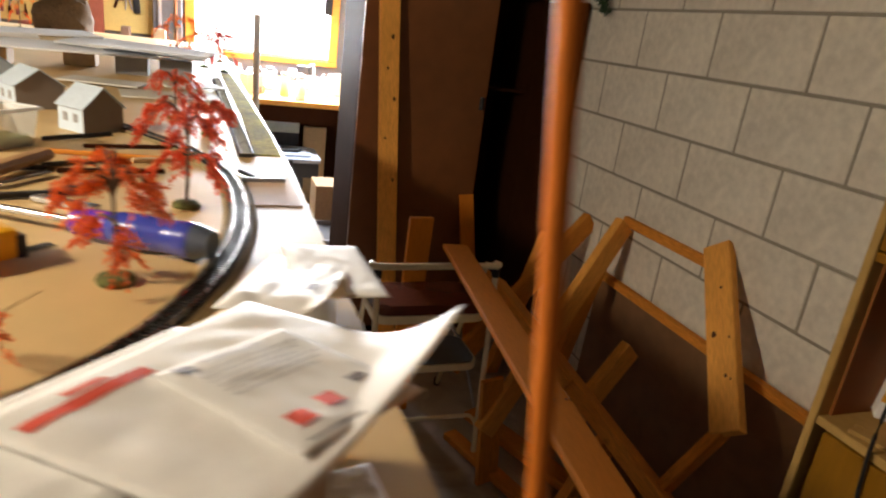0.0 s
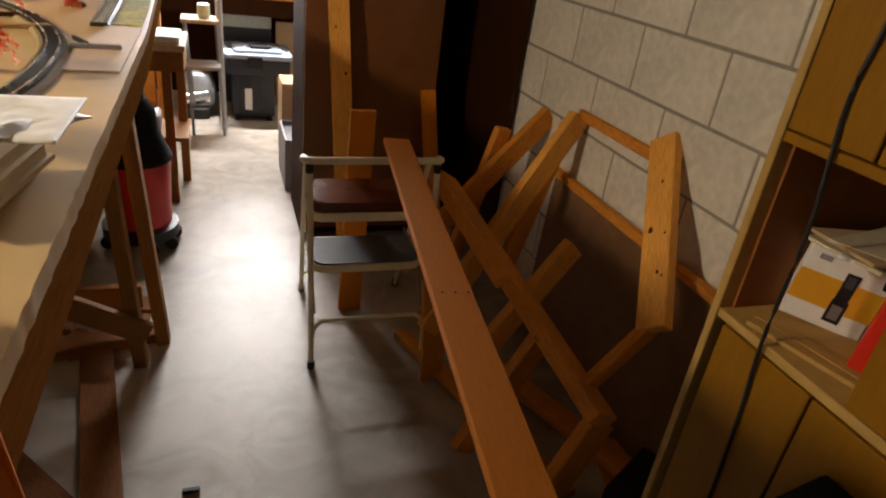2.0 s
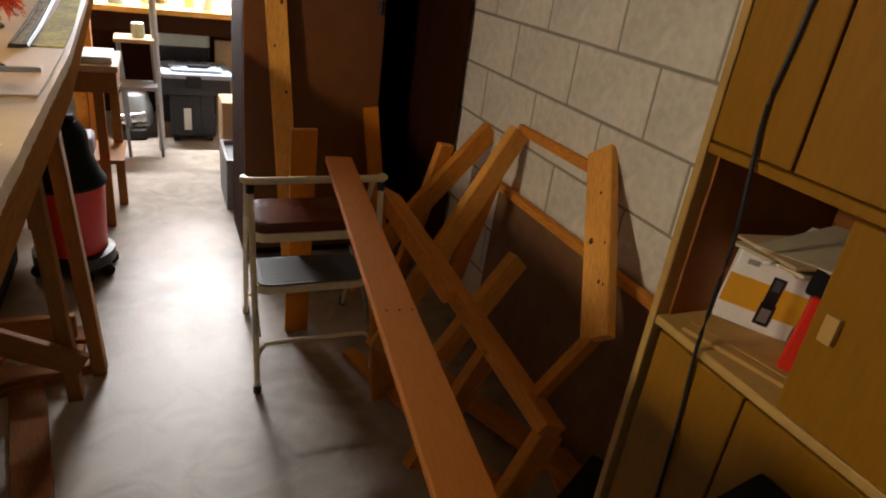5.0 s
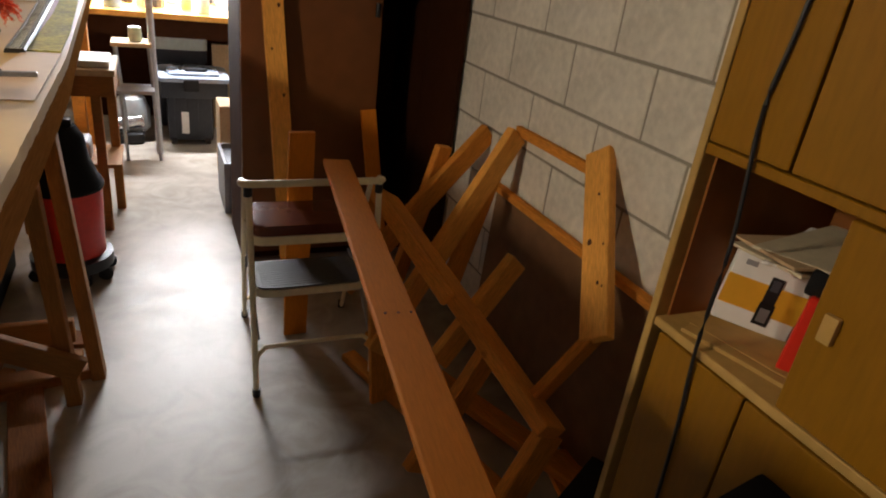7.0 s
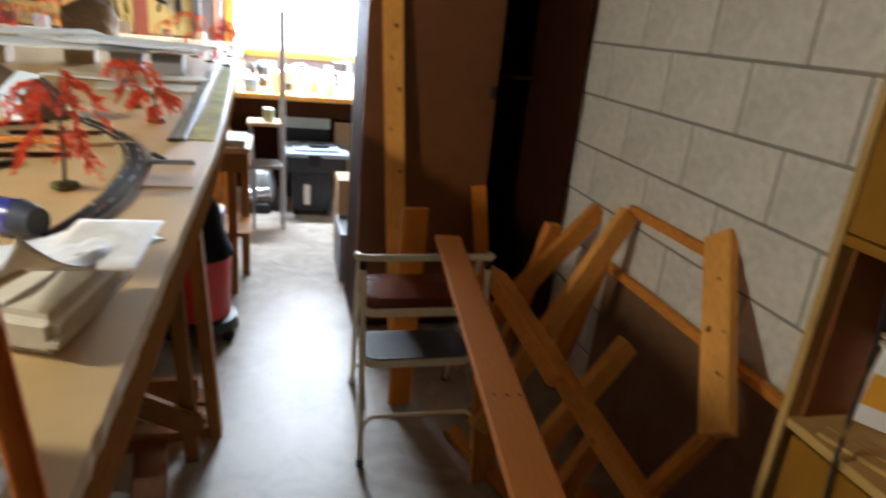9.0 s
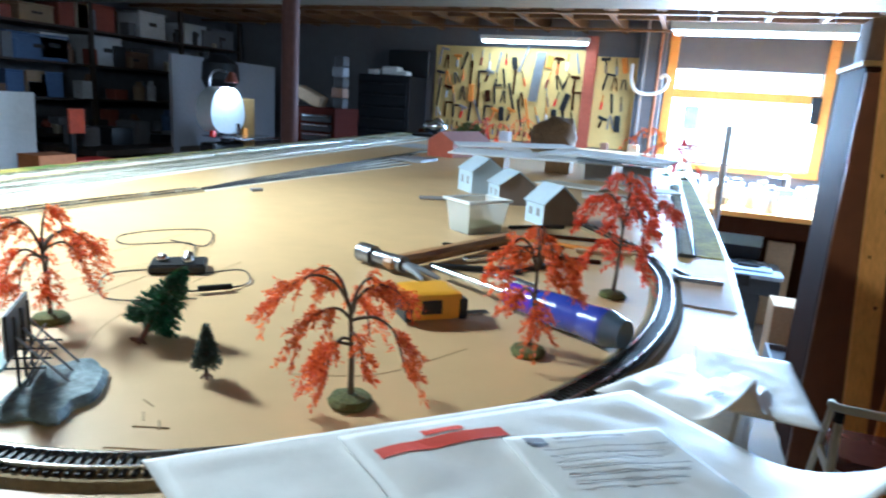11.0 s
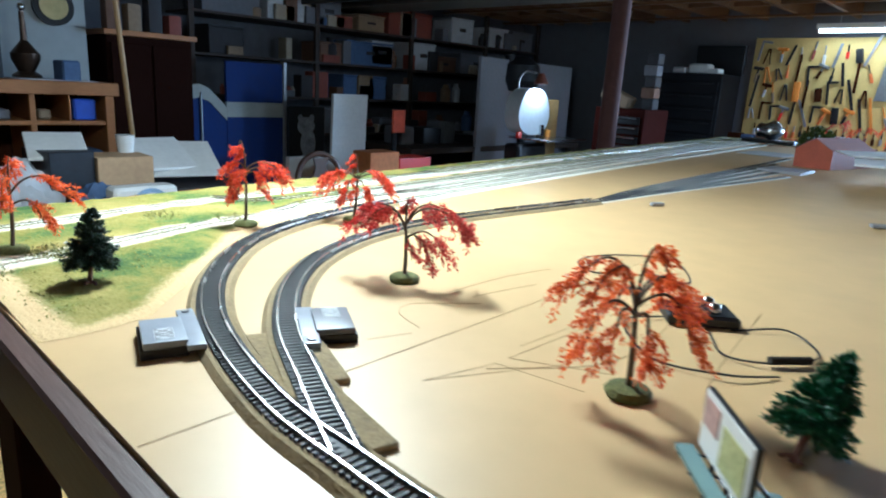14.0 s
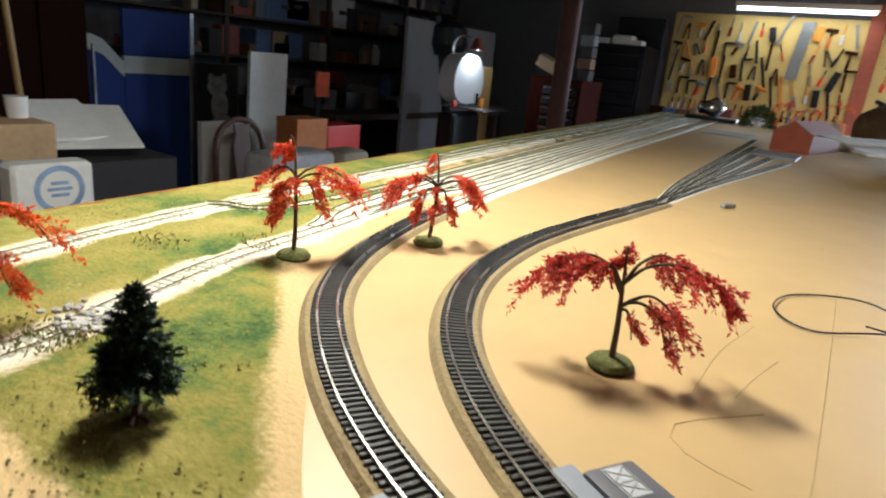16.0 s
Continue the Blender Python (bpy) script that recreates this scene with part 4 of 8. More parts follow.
railway("main_line", [(-1.095, 1.02), (-1.125, 1.2), (-1.16, 1.47), (-1.235, 2.1), (-1.31, 2.83), (-1.5, 4.6)], "straight model railway main line on pale ballast", BALLAST, 0.024, 0.0028, "joined", 0.009, rail=DULLRAIL)
railway("branch_line", [(-0.47, 0.432), (-0.57, 0.474), (-0.665, 0.517), (-0.765, 0.588), (-0.845, 0.68), (-0.90, 0.80), (-0.925, 0.95), (-0.922, 1.10), (-0.91, 1.24), (-0.895, 1.42)], "curved branch track leaving the loop at a turnout")
LEAD_A = [(-1.02, 0.352), (-1.04, 0.45), (-1.07, 0.54), (-1.10, 0.64), (-1.125, 0.80), (-1.165, 1.02), (-1.20, 1.3), (-1.30, 2.2), (-1.58, 4.6)]
railway("yard_lead", LEAD_A, "yard lead track bedded in pale ballast", BALLAST, 0.0135, 0.0016, "joined", 0.009)
LEAD_B = [(-1.20, 0.352), (-1.222, 0.47), (-1.265, 0.66), (-1.295, 0.86), (-1.325, 1.13), (-1.39, 1.66), (-1.60, 3.4), (-1.74, 4.6)]
railway("yard_lead", LEAD_B, "yard lead track half hidden in grass and ballast", BALLAST, 0.0135, 0.0016, "joined", 0.009)
for k, (d0, y0) in enumerate(((0.27, 1.30), (0.235, 1.12), (0.20, 1.00), (0.165, 0.92), (0.075, 1.25), (0.05, 1.5))):
    railway("yard_track", [(xl(y0) + (0.11 if d0 < 0.17 else 0.28), y0 - 0.20 * (1 if d0 > 0.17 else 0.8)), (xl(y0) + d0 + 0.012, y0), (xl(1.9) + d0, 1.9), (xl(3.0) + d0, 3.0), (xl(4.6) + d0, 4.6)], "straight yard track in pale ballast and grass beside the others", *((BALLAST, 0.0165) if d0 > 0.18 else (OLIVE, 0.0105)), 0.0024, "joined", 0.012, rail=DULLRAIL)
for k, (x1, y1, x2, y2) in enumerate(((-0.885, 1.75, -0.83, 2.50), (-0.893, 1.75, -0.89, 2.62), (-0.91, 1.72, -0.945, 2.75), (-0.925, 1.74, -1.00, 2.95), (-0.94, 1.75, -1.06, 3.3))):
    railway("spur_track", [(-0.905, 1.30), (-0.897, 1.42), (x1, y1), ((x1 * 0.5 + x2 * 0.5), (y1 + y2) / 2), (x2, y2)], "spur track fanning out across the bare board", BALLAST, 0.0150, 0.002 + 0.0002 * k, "joined", 0.012, rail=DARKRAIL, sleeper=DULLRAIL)

# cork ends beside the turnout
timber("cork_strip", (-0.655, 0.527, TZ + 0.0025), (-0.552, 0.489, TZ + 0.0025), 0.02, 0.005, (0, 0, 1), CORK, None, "short cork roadbed end beside the turnout", "cork strip", "cork strips", 0.001)
timber("cork_strip", (-0.565, 0.476, TZ + 0.0025), (-0.46, 0.456, TZ + 0.0025), 0.022, 0.005, (0, 0, 1), CORK, None, "short cork roadbed end beside the turnout", "cork strip", "cork strips", 0.001)

bm = prism([(-0.672, 0.480), (-0.553, 0.447), (-0.560, 0.466), (-0.615, 0.486), (-0.664, 0.503)], TZ + 0.0002, TZ + 0.0042)
solid("cork_filler", bm, CORK, "thin cork wedge filling the gap between the diverging tracks", "cork strip", "cork strips", soft=False)

# switch machines: a flange along the track, a lug with a screw, and the coil housing with its label
SWG = mat("grey_switch", (0.30, 0.32, 0.37), 0.35, var=0.06, scale=20, bump=0.02)
SWLABEL = mat("grey_white_label", (0.62, 0.64, 0.66), 0.5, var=0.15, scale=60)
# Same housing as SWG; the reflection it lacks is put in as darker grey.
SW_UNLIT = mat("switch_without_sheen", (0.13, 0.13, 0.15), 0.4, var=0.06, scale=20, bump=0.02)
for cx, cy, a, out, end, top in ((-0.703, 0.4285, 162, 1, 1, SWG), (-0.647, 0.5455, 151, -1, -1, SW_UNLIT)):
    m = pose(cx, cy, TZ, 0, 0, a)
    sw = thing("switch_machine", (cx, cy, TZ), "grey plastic switch machine fixed beside the " + ("outer curve" if out > 0 else "branch track"), "switch machine", "switch machines")
    for nm, c, s, mt, bv in (("base", (-0.002, 0.007 * out, 0.004), (0.058, 0.036, 0.008), BLACK, 0.001), ("housing", (-0.002, 0.006 * out, 0.0105), (0.056, 0.034, 0.007), top, 0.0025),
                             ("flange", (0.0, -0.0165 * out, 0.0085), (0.074, 0.015, 0.005), SWG, 0.0018), ("lug", (0.043 * end, -0.0165 * out, 0.0085), (0.018, 0.015, 0.005), SWG, 0.0022),
                             ("label_plate", (-0.013 if out > 0 else 0.011, 0.006 * out, 0.0143), (0.024, 0.015, 0.0003), SWLABEL, 0)):
        bm = bm_new()
        box(bm, c, s, None, bv, 2 if bv else 1)
        bmesh.ops.transform(bm, matrix=m, verts=bm.verts)
        part(nm, bm, mt, sw, {"label_plate": "pale printed label", "flange": "pale grey flange along the track"}.get(nm, ""), soft=nm != "label_plate")
    bm = bm_new()
    rod(bm, m @ Vector((0.044 * end, -0.0165 * out, 0.0108)), m @ Vector((0.044 * end, -0.0165 * out, 0.0122)), 0.0035, seg=10)
    part("screw", bm, GREYST, sw)
    ox = -0.013 if out > 0 else 0.011
    for x0, y0, x1, y1 in ((-0.010, -0.006, -0.002, 0.006), (-0.010, 0.006, -0.002, -0.006), (-0.001, -0.0065, -0.001, 0.0065), (0.001, -0.006, 0.010, 0.006), (0.001, 0.006, 0.010, -0.006), (-0.011, -0.0065, 0.011, -0.0065), (-0.011, 0.0065, 0.011, 0.0065)):
        bm = bm_new()
        ang = math.degrees(math.atan2(y1 - y0, x1 - x0))
        box(bm, (ox + (x0 + x1) / 2, 0.006 * out + (y0 + y1) / 2, 0.0147), (math.hypot(x1 - x0, y1 - y0), 0.0009, 0.0003), pose(0, 0, 0, 0, 0, ang))
        bmesh.ops.transform(bm, matrix=m, verts=bm.verts)
        part("printed_line", bm, GREY, sw, soft=False)

# grass and ground foam along the far edge
def grass_mat():
    """Green and straw flock, thinning out to the pale board by the 'cover' of the sheet."""
    m = bpy.data.materials.new("grass_foam")
    m.use_nodes = True
    n, l = m.node_tree.nodes, m.node_tree.links
    b = n["Principled BSDF"]
    tc = n.new("ShaderNodeTexCoord")

    def nz(scale, detail):
        x = n.new("ShaderNodeTexNoise")
        x.inputs["Scale"].default_value, x.inputs["Detail"].default_value = scale, detail
        l.new(tc.outputs["Object"], x.inputs[0])
        return x.outputs[0]

    def math_node(op, a, b2, c=None):
        x = n.new("ShaderNodeMath")
        x.operation = op
        for k, v in enumerate((a, b2, c)):
            if v is None:
                continue
            if isinstance(v, (int, float)):
                x.inputs[k].default_value = v
            else:
                l.new(v, x.inputs[k])
        return x.outputs[0]
    broad, mid, fine = nz(7, 3), nz(38, 4), nz(210, 5)
    tone = math_node("MULTIPLY_ADD", mid, 0.35, broad)
    tone = math_node("MULTIPLY_ADD", fine, 0.30, tone)
    cr = n.new("ShaderNodeValToRGB")
    e = cr.color_ramp.elements
    e[0].position, e[0].color = 0.64, (0.042, 0.090, 0.016, 1)
    e[1].position, e[1].color = 0.98, (0.31, 0.255, 0.062, 1)
    for p, c in ((0.74, (0.13, 0.165, 0.026, 1)), (0.83, (0.22, 0.20, 0.034, 1))):
        k = e.new(p)
        k.color = c
    l.new(tone, cr.inputs[0])
    at = n.new("ShaderNodeAttribute")
    at.attribute_name = "cover"
    cov = math_node("MULTIPLY_ADD", math_node("ADD", math_node("MULTIPLY", mid, 0.5), math_node("MULTIPLY", fine, 0.7)), 0.8, math_node("SUBTRACT", at.outputs["Fac"], 0.62))
    mr = n.new("ShaderNodeMapRange")
    mr.inputs[1].default_value, mr.inputs[2].default_value = 0.22, 0.52
    l.new(cov, mr.inputs[0])
    mx = n.new("ShaderNodeMix")
    mx.data_type = "RGBA"
    l.new(mr.outputs[0], mx.inputs[0])
    gv = n.new("ShaderNodeAttribute")
    gv.attribute_name = "gravel"
    pale = n.new("ShaderNodeMix")
    pale.data_type = "RGBA"
    l.new(gv.outputs["Fac"], pale.inputs[0])
    pale.inputs[6].default_value, pale.inputs[7].default_value = (0.62, 0.445, 0.215, 1), (0.74, 0.70, 0.56, 1)
    l.new(pale.outputs[2], mx.inputs[6])
    l.new(cr.outputs[0], mx.inputs[7])
    l.new(mx.outputs[2], b.inputs["Base Color"])
    b.inputs["Roughness"].default_value = 0.95
    bp = n.new("ShaderNodeBump")
    bp.inputs["Strength"].default_value, bp.inputs["Distance"].default_value = 0.7, 0.003
    l.new(fine, bp.inputs["Height"])
    l.new(bp.outputs[0], b.inputs["Normal"])
    return m


GRASS = grass_mat()


def grass_edge(y):
    """How far the grass reaches in from the far edge at y."""
    if y < 0.66:
        d = 0.575 - 0.9 * max(0, y - 0.44)
    else:
        d = max(0.185, 0.377 - 0.38 * (y - 0.66))
    return d - 0.012 + 0.022 * noise.noise(Vector((y * 14, 0.3, 0)))


bm = bm_new()
cover, gravel = bm.verts.layers.float.new("cover"), bm.verts.layers.float.new("gravel")
LEADS = [p for ctrl in (LEAD_A, LEAD_B) for p in spline([(x, y, 0) for x, y in ctrl], 0.012) if p.y < 2.2]
rows = []
for j in range(230):
    y = 0.347 + (4.70 - 0.347) * (j / 229) ** 1.6
    x0, d = xl(y) + 0.002, grass_edge(y)
    row = []
    for i in range(40):
        f = i / 39
        x = x0 + d * f
        h = 0.0022 + 0.0022 * noise.noise(Vector((x * 30, y * 30, 0))) + 0.0015 * noise.noise(Vector((x * 90, y * 90, 3)))
        h *= min(1.0, (1 - f) * 5) if f > 0.7 else 1
        v = bm.verts.new((x, y, TZ + max(0.0004, h)))
        edge = min((1 - f) * d / (0.055 + 0.035 * noise.noise(Vector((x * 9, y * 9, 2)))), 1.0)
        edge = min(edge, (y - 0.352 - 0.10 * max(0.0, x + 0.90)) / 0.035) if y < 0.45 else edge
        bare = 0.75 * max(0.0, noise.noise(Vector((x * 7 + 3, y * 7, 9))) - 0.12)
        away = min((math.hypot(p.x - x, p.y - y) for p in LEADS), default=1.0) if y < 2.1 else 1.0
        wear = 1.0 - min(1.0, max(0.0, (away - 0.012) / (0.022 + 0.020 * noise.noise(Vector((x * 16, y * 16, 4))))))
        v[gravel] = wear
        v[cover] = max(0.0, edge - bare - 1.1 * wear)
        v.co.z = TZ + max(0.0004, h) * (1 - 0.8 * wear)
        row.append(v)
    rows.append(row)
for a, b in zip(rows, rows[1:]):
    for i in range(39):
        bm.faces.new((a[i], a[i + 1], b[i + 1], b[i]))
grass = solid("grass_mat", bm, GRASS, "patchy green and yellow scenic grass along the far table edge", "grass", kind="stuff")
bm = bm_new()
random.seed(21)
for k in range(9000):
    y = 0.35 + 4.2 * random.random() ** 2.4
    x = xl(y) + grass_edge(y) * random.random() ** 0.8 * 0.93
    if noise.noise(Vector((x * 11, y * 11, 5))) < random.uniform(-0.05, 0.35):
        continue
    s = random.uniform(0.0006, 0.0017)
    a = random.uniform(0, 6.3)
    c = Vector((x, y, TZ + 0.0035))
    v = [bm.verts.new(c + Vector((s * math.cos(a + q), s * math.sin(a + q), random.uniform(-0.0005, 0.0005)))) for q in (0, 1.6, 3.1, 4.7)]
    v.append(bm.verts.new(c + Vector((0, 0, s * random.uniform(0.5, 0.9)))))
    for f in ((0, 1, 4), (1, 2, 4), (2, 3, 4), (3, 0, 4)):
        bm.faces.new([v[q] for q in f])
solid("ground_foam", bm, mat("foam_olive", (0.27, 0.25, 0.055), 0.95, var=0.3, scale=60, bump=0.3), "loose olive ground foam crumbs on the grass", "ground foam", kind="stuff", soft=False)

# ---- trees ----
def leaf_mat(name, c0, c1, thin=0.0):
    """Colour by leaf; thin: the share of light that a thin plastic leaf lets through."""
    m = bpy.data.materials.new(name)
    m.use_nodes = True
    n, l = m.node_tree.nodes, m.node_tree.links
    b = n["Principled BSDF"]
    g = n.new("ShaderNodeNewGeometry")
    cr = n.new("ShaderNodeValToRGB")
    e = cr.color_ramp.elements
    e[0].color, e[1].color = (*c0, 1), (*c1, 1)
    l.new(g.outputs["Random Per Island"], cr.inputs[0])
    l.new(cr.outputs[0], b.inputs["Base Color"])
    b.inputs["Roughness"].default_value = 0.5
    if thin:
        t, mix = n.new("ShaderNodeBsdfTranslucent"), n.new("ShaderNodeMixShader")
        l.new(cr.outputs[0], t.inputs[0])
        mix.inputs[0].default_value = thin
        l.new(b.outputs[0], mix.inputs[1])
        l.new(t.outputs[0], mix.inputs[2])
        l.new(mix.outputs[0], n["Material Output"].inputs[0])
    return m


LEAF_O = leaf_mat("orange_leaves", (0.60, 0.060, 0.010), (0.95, 0.25, 0.035), 0.45)
LEAF_R = leaf_mat("red_leaves", (0.52, 0.026, 0.012), (0.92, 0.17, 0.045), 0.45)
LEAF_C = leaf_mat("crimson_leaves", (0.32, 0.013, 0.014), (0.86, 0.095, 0.070), 0.4)
NEEDLE = leaf_mat("dark_needles", (0.010, 0.022, 0.012), (0.035, 0.065, 0.03))
NEEDLE_G = leaf_mat("green_needles", (0.01, 0.07, 0.025), (0.03, 0.17, 0.06))
BARK = mat("wire_bark", (0.10, 0.065, 0.035), 0.7, var=0.25, scale=60, bump=0.3)
MOSS = mat("moss_base", (0.12, 0.125, 0.03), 0.95, var=0.35, scale=90, bump=0.6)


def leaf(bm, p, d, w, ln):
    """A narrow pointed leaf at p hanging along d."""
    side = d.cross(Vector((random.uniform(-1, 1), random.uniform(-1, 1), random.uniform(-1, 1)))).normalized() * w
    a, b, c, e = bm.verts.new(p), bm.verts.new(p + d * ln * 0.45 + side), bm.verts.new(p + d * ln), bm.verts.new(p + d * ln * 0.45 - side)
    bm.faces.new((a, b, c))
    bm.faces.new((a, c, e))


def mossy(bm, x, y, z, r):
    rings = []
    for k, (f, h) in enumerate(((1.0, 0.0), (1.07, 0.0035), (0.92, 0.0072), (0.4, 0.0090))):
        rings.append([bm.verts.new((x + r * f * math.cos(a) * (1 + 0.16 * noise.noise(Vector((math.cos(a) * 2 + x * 50, math.sin(a) * 2, k)))),
                                    y + r * f * math.sin(a) * (1 + 0.16 * noise.noise(Vector((math.sin(a) * 2, math.cos(a) * 2 + y * 40, k)))), z + h)) for a in (math.pi * i / 9 for i in range(18))])
    for a, b in zip(rings, rings[1:]):
        for i in range(18):
            bm.faces.new((a[i], a[(i + 1) % 18], b[(i + 1) % 18], b[i]))
    bm.faces.new(rings[-1])


def maple(x, y, h, seed, leaves, label, arms=6, spread=0.06, start=0.55, turn=0.0, full=26, limbs=None, twigs=True):
    """A wire tree: bare limbs that arch out and droop, hung with feathery twigs of small leaves.
    limbs: heading in degrees, root height and reach, rise and fall in metres, number of twigs."""
    random.seed(seed)
    base = Vector((x, y, TZ))
    tree = thing("model_tree", tuple(base), label, "tree", "model trees")
    bm = bm_new()
    mossy(bm, x, y, TZ, 0.0172)
    part("base", bm, MOSS, tree, "mossy green base")
    lean = Vector((random.uniform(-0.004, 0.004), random.uniform(-0.004, 0.004), 0))
    if limbs is None:
        limbs = [(math.degrees(turn), h * 0.62, spread * 0.25, h * 0.34, -0.002, 9)]
        for k in range(1, arms):
            low = k % 3 == 2
            limbs.append((math.degrees(turn) + 360 * k / arms + random.uniform(-20, 20), h * (start - 0.12 if low else random.uniform(0.58, 0.66)), spread * (random.uniform(0.55, 0.75) if low else random.uniform(0.9, 1.15)),
                          h * (0.05 if low else random.uniform(0.16, 0.30)), h * (0.22 if low else random.uniform(0.10, 0.22)), 13))
    top = max(z0 for _, z0, *_ in limbs)
    bm = bm_new()
    tube(bm, spline([base + Vector((0, 0, 0.004)), base + lean * 0.5 + Vector((0.0006, 0.0008, top * 0.5)), base + lean + Vector((0, 0, top))], 0.008), 0.0027, 8, 0.0016)
    crown = bm_new()
    for az, z0, reach, rise, fall, count in limbs:
        root = base + lean * (z0 / top) + Vector((0, 0, z0))
        out = Vector((math.cos(radians(az)), math.sin(radians(az)), 0))
        across = Vector((-out.y, out.x, 0))
        path = spline([root, root + out * reach * 0.20 + Vector((0, 0, rise * 0.72)), root + out * reach * 0.48 + across * random.uniform(-0.004, 0.004) + Vector((0, 0, rise)), root + out * reach * 0.78 + Vector((0, 0, rise * 0.8 - fall * 0.3)),
                       root + out * reach + Vector((0, 0, rise * 0.45 - fall))], 0.003)
        tube(bm, path, 0.0015, 6, 0.0005)
        n = len(path)
        for w in range(int(count * 1.5)):
            p0 = path[min(n - 1, int(n * random.uniform(0.30, 1.0)))]
            ln = random.uniform(0.010, 0.023) * (1.0 if reach > 0.02 else 0.6)
            d0 = (out * random.uniform(0.25, 1.0) + across * random.uniform(-0.85, 0.85) + Vector((0, 0, random.uniform(-0.35, 0.30)))).normalized()
            sag = random.uniform(0.4, 1.0)
            at = lambda f: p0 + d0 * ln * f - Vector((0, 0, ln * sag * f * f))
            if twigs:
                tube(crown, [at(f / 4) for f in range(5)], 0.00035, 3, 0.0002)
            for q in range(int(full * 1.45)):
                f = random.random() ** 0.75
                p = at(f) + Vector((random.gauss(0, 0.0011), random.gauss(0, 0.0011), random.gauss(0, 0.0010)))
                d = (d0 * random.uniform(0.1, 1.0) + Vector((random.uniform(-0.7, 0.7), random.uniform(-0.7, 0.7), random.uniform(-1.2, 0.3)))).normalized()
                leaf(crown, p, d, random.uniform(0.0005, 0.0012), random.uniform(0.0026, 0.0062))
    part("trunk", bm, BARK, tree)
    part("crown", crown, leaves, tree, soft=False)
    return tree


def pine(x, y, h, seed, needles, label, r=0.04, tip=None, count=2600):
    """A bottle-brush pine: a bare foot, then whorls of drooping boughs thick with short needles. tip: where the leader ends."""
    random.seed(seed)
    base = Vector((0, 0, 0))
    tree = thing("model_pine", (0, 0, 0), label, "tree", "model pines")
    bm = bm_new()
    rod(bm, base, Vector((0, 0, h * 0.94)), h * 0.036, 0.0008, 8)
    for k in range(5):
        a = 1.257 * k + 0.4
        rod(bm, Vector((h * 0.11 * math.cos(a), h * 0.11 * math.sin(a), 0.001)), Vector((0, 0, h * 0.07)), h * 0.02, h * 0.014, 6)
    part("trunk", bm, mat("red_bark", (0.14, 0.06, 0.035), 0.7, var=0.2), tree)
    bm = bm_new()
    tiers = 15
    boughs = []
    for t in range(tiers):
        f = t / (tiers - 1)
        for b in range(int(15 - 9 * f)):
            boughs.append((f, 2 * math.pi * b / int(15 - 9 * f) + t * 0.7 + random.uniform(-0.2, 0.2)))
    for f, a in boughs:
        out = Vector((math.cos(a), math.sin(a), 0))
        ln = r * (1 - f) ** 0.85 * random.uniform(0.74, 1.14) * (0.86 if f < 0.04 else 1) + h * 0.02
        z = h * (0.30 + 0.69 * f) + random.uniform(-0.02, 0.02) * h
        sink = ln * (0.30 - 0.70 * f)
        for q in range(max(10, int(count / len(boughs) * (1.3 - 0.75 * f)))):
            g = random.random() ** 0.6
            p = out * ln * g + Vector((0, 0, z - sink * g * g))
            d = (out * random.uniform(0.2, 0.9) + Vector((random.uniform(-0.8, 0.8), random.uniform(-0.8, 0.8), random.uniform(-0.6, 0.4)))).normalized()
            leaf(bm, p, d, random.uniform(0.0003, 0.0007), h * random.uniform(0.035, 0.075))
    part("crown", bm, needles, tree, soft=False)
    way = (Vector(tip) - Vector((x, y, TZ))) if tip else Vector((0, 0, 1))
    tree.matrix_world = Matrix.Translation((x, y, TZ)) @ Vector((0, 0, 1)).rotation_difference(way).to_matrix().to_4x4()
    return tree


ORANGE, REDL, CRIM = "orange-red model maple with drooping branches on a mossy base", "bright red model maple with drooping branches on a mossy base", "crimson model maple with long drooping branches on a mossy base"
maple(-1.066, 0.700, 0.128, 1, LEAF_R, REDL, limbs=[(215, 0.088, 0.012, 0.040, -0.002, 8), (40, 0.084, 0.056, 0.014, 0.010, 15), (62, 0.080, 0.050, 0.010, 0.014, 11), (225, 0.086, 0.026, 0.010, 0.006, 8),
                                                    (240, 0.078, 0.019, 0.004, 0.040, 15), (200, 0.076, 0.014, 0.003, 0.036, 10), (35, 0.078, 0.022, 0.004, 0.022, 11), (300, 0.080, 0.020, 0.006, 0.020, 8)])
maple(-1.007, 0.860, 0.112, 2, LEAF_R, REDL, limbs=[(230, 0.074, 0.008, 0.036, -0.002, 6), (228, 0.072, 0.052, 0.012, 0.018, 15), (205, 0.070, 0.045, 0.008, 0.022, 11), (42, 0.072, 0.046, 0.014, 0.022, 15), (70, 0.070, 0.050, 0.008, 0.024, 12),
                                                    (240, 0.066, 0.020, 0.002, 0.036, 11), (30, 0.066, 0.016, 0.002, 0.036, 11), (300, 0.068, 0.018, 0.004, 0.026, 8)])
maple(-0.719, 0.709, 0.100, 3, LEAF_C, CRIM, limbs=[(132, 0.066, 0.012, 0.030, -0.001, 9), (204, 0.064, 0.062, 0.024, 0.012, 20), (182, 0.060, 0.050, 0.018, 0.014, 14), (228, 0.064, 0.045, 0.022, 0.008, 13), (22, 0.068, 0.074, 0.022, 0.010, 20), (44, 0.068, 0.056, 0.024, 0.006, 15),
                                                    (2, 0.050, 0.040, 0.008, 0.030, 11), (30, 0.050, 0.048, 0.010, 0.020, 9), (352, 0.046, 0.014, 0.004, 0.020, 4)], full=24)
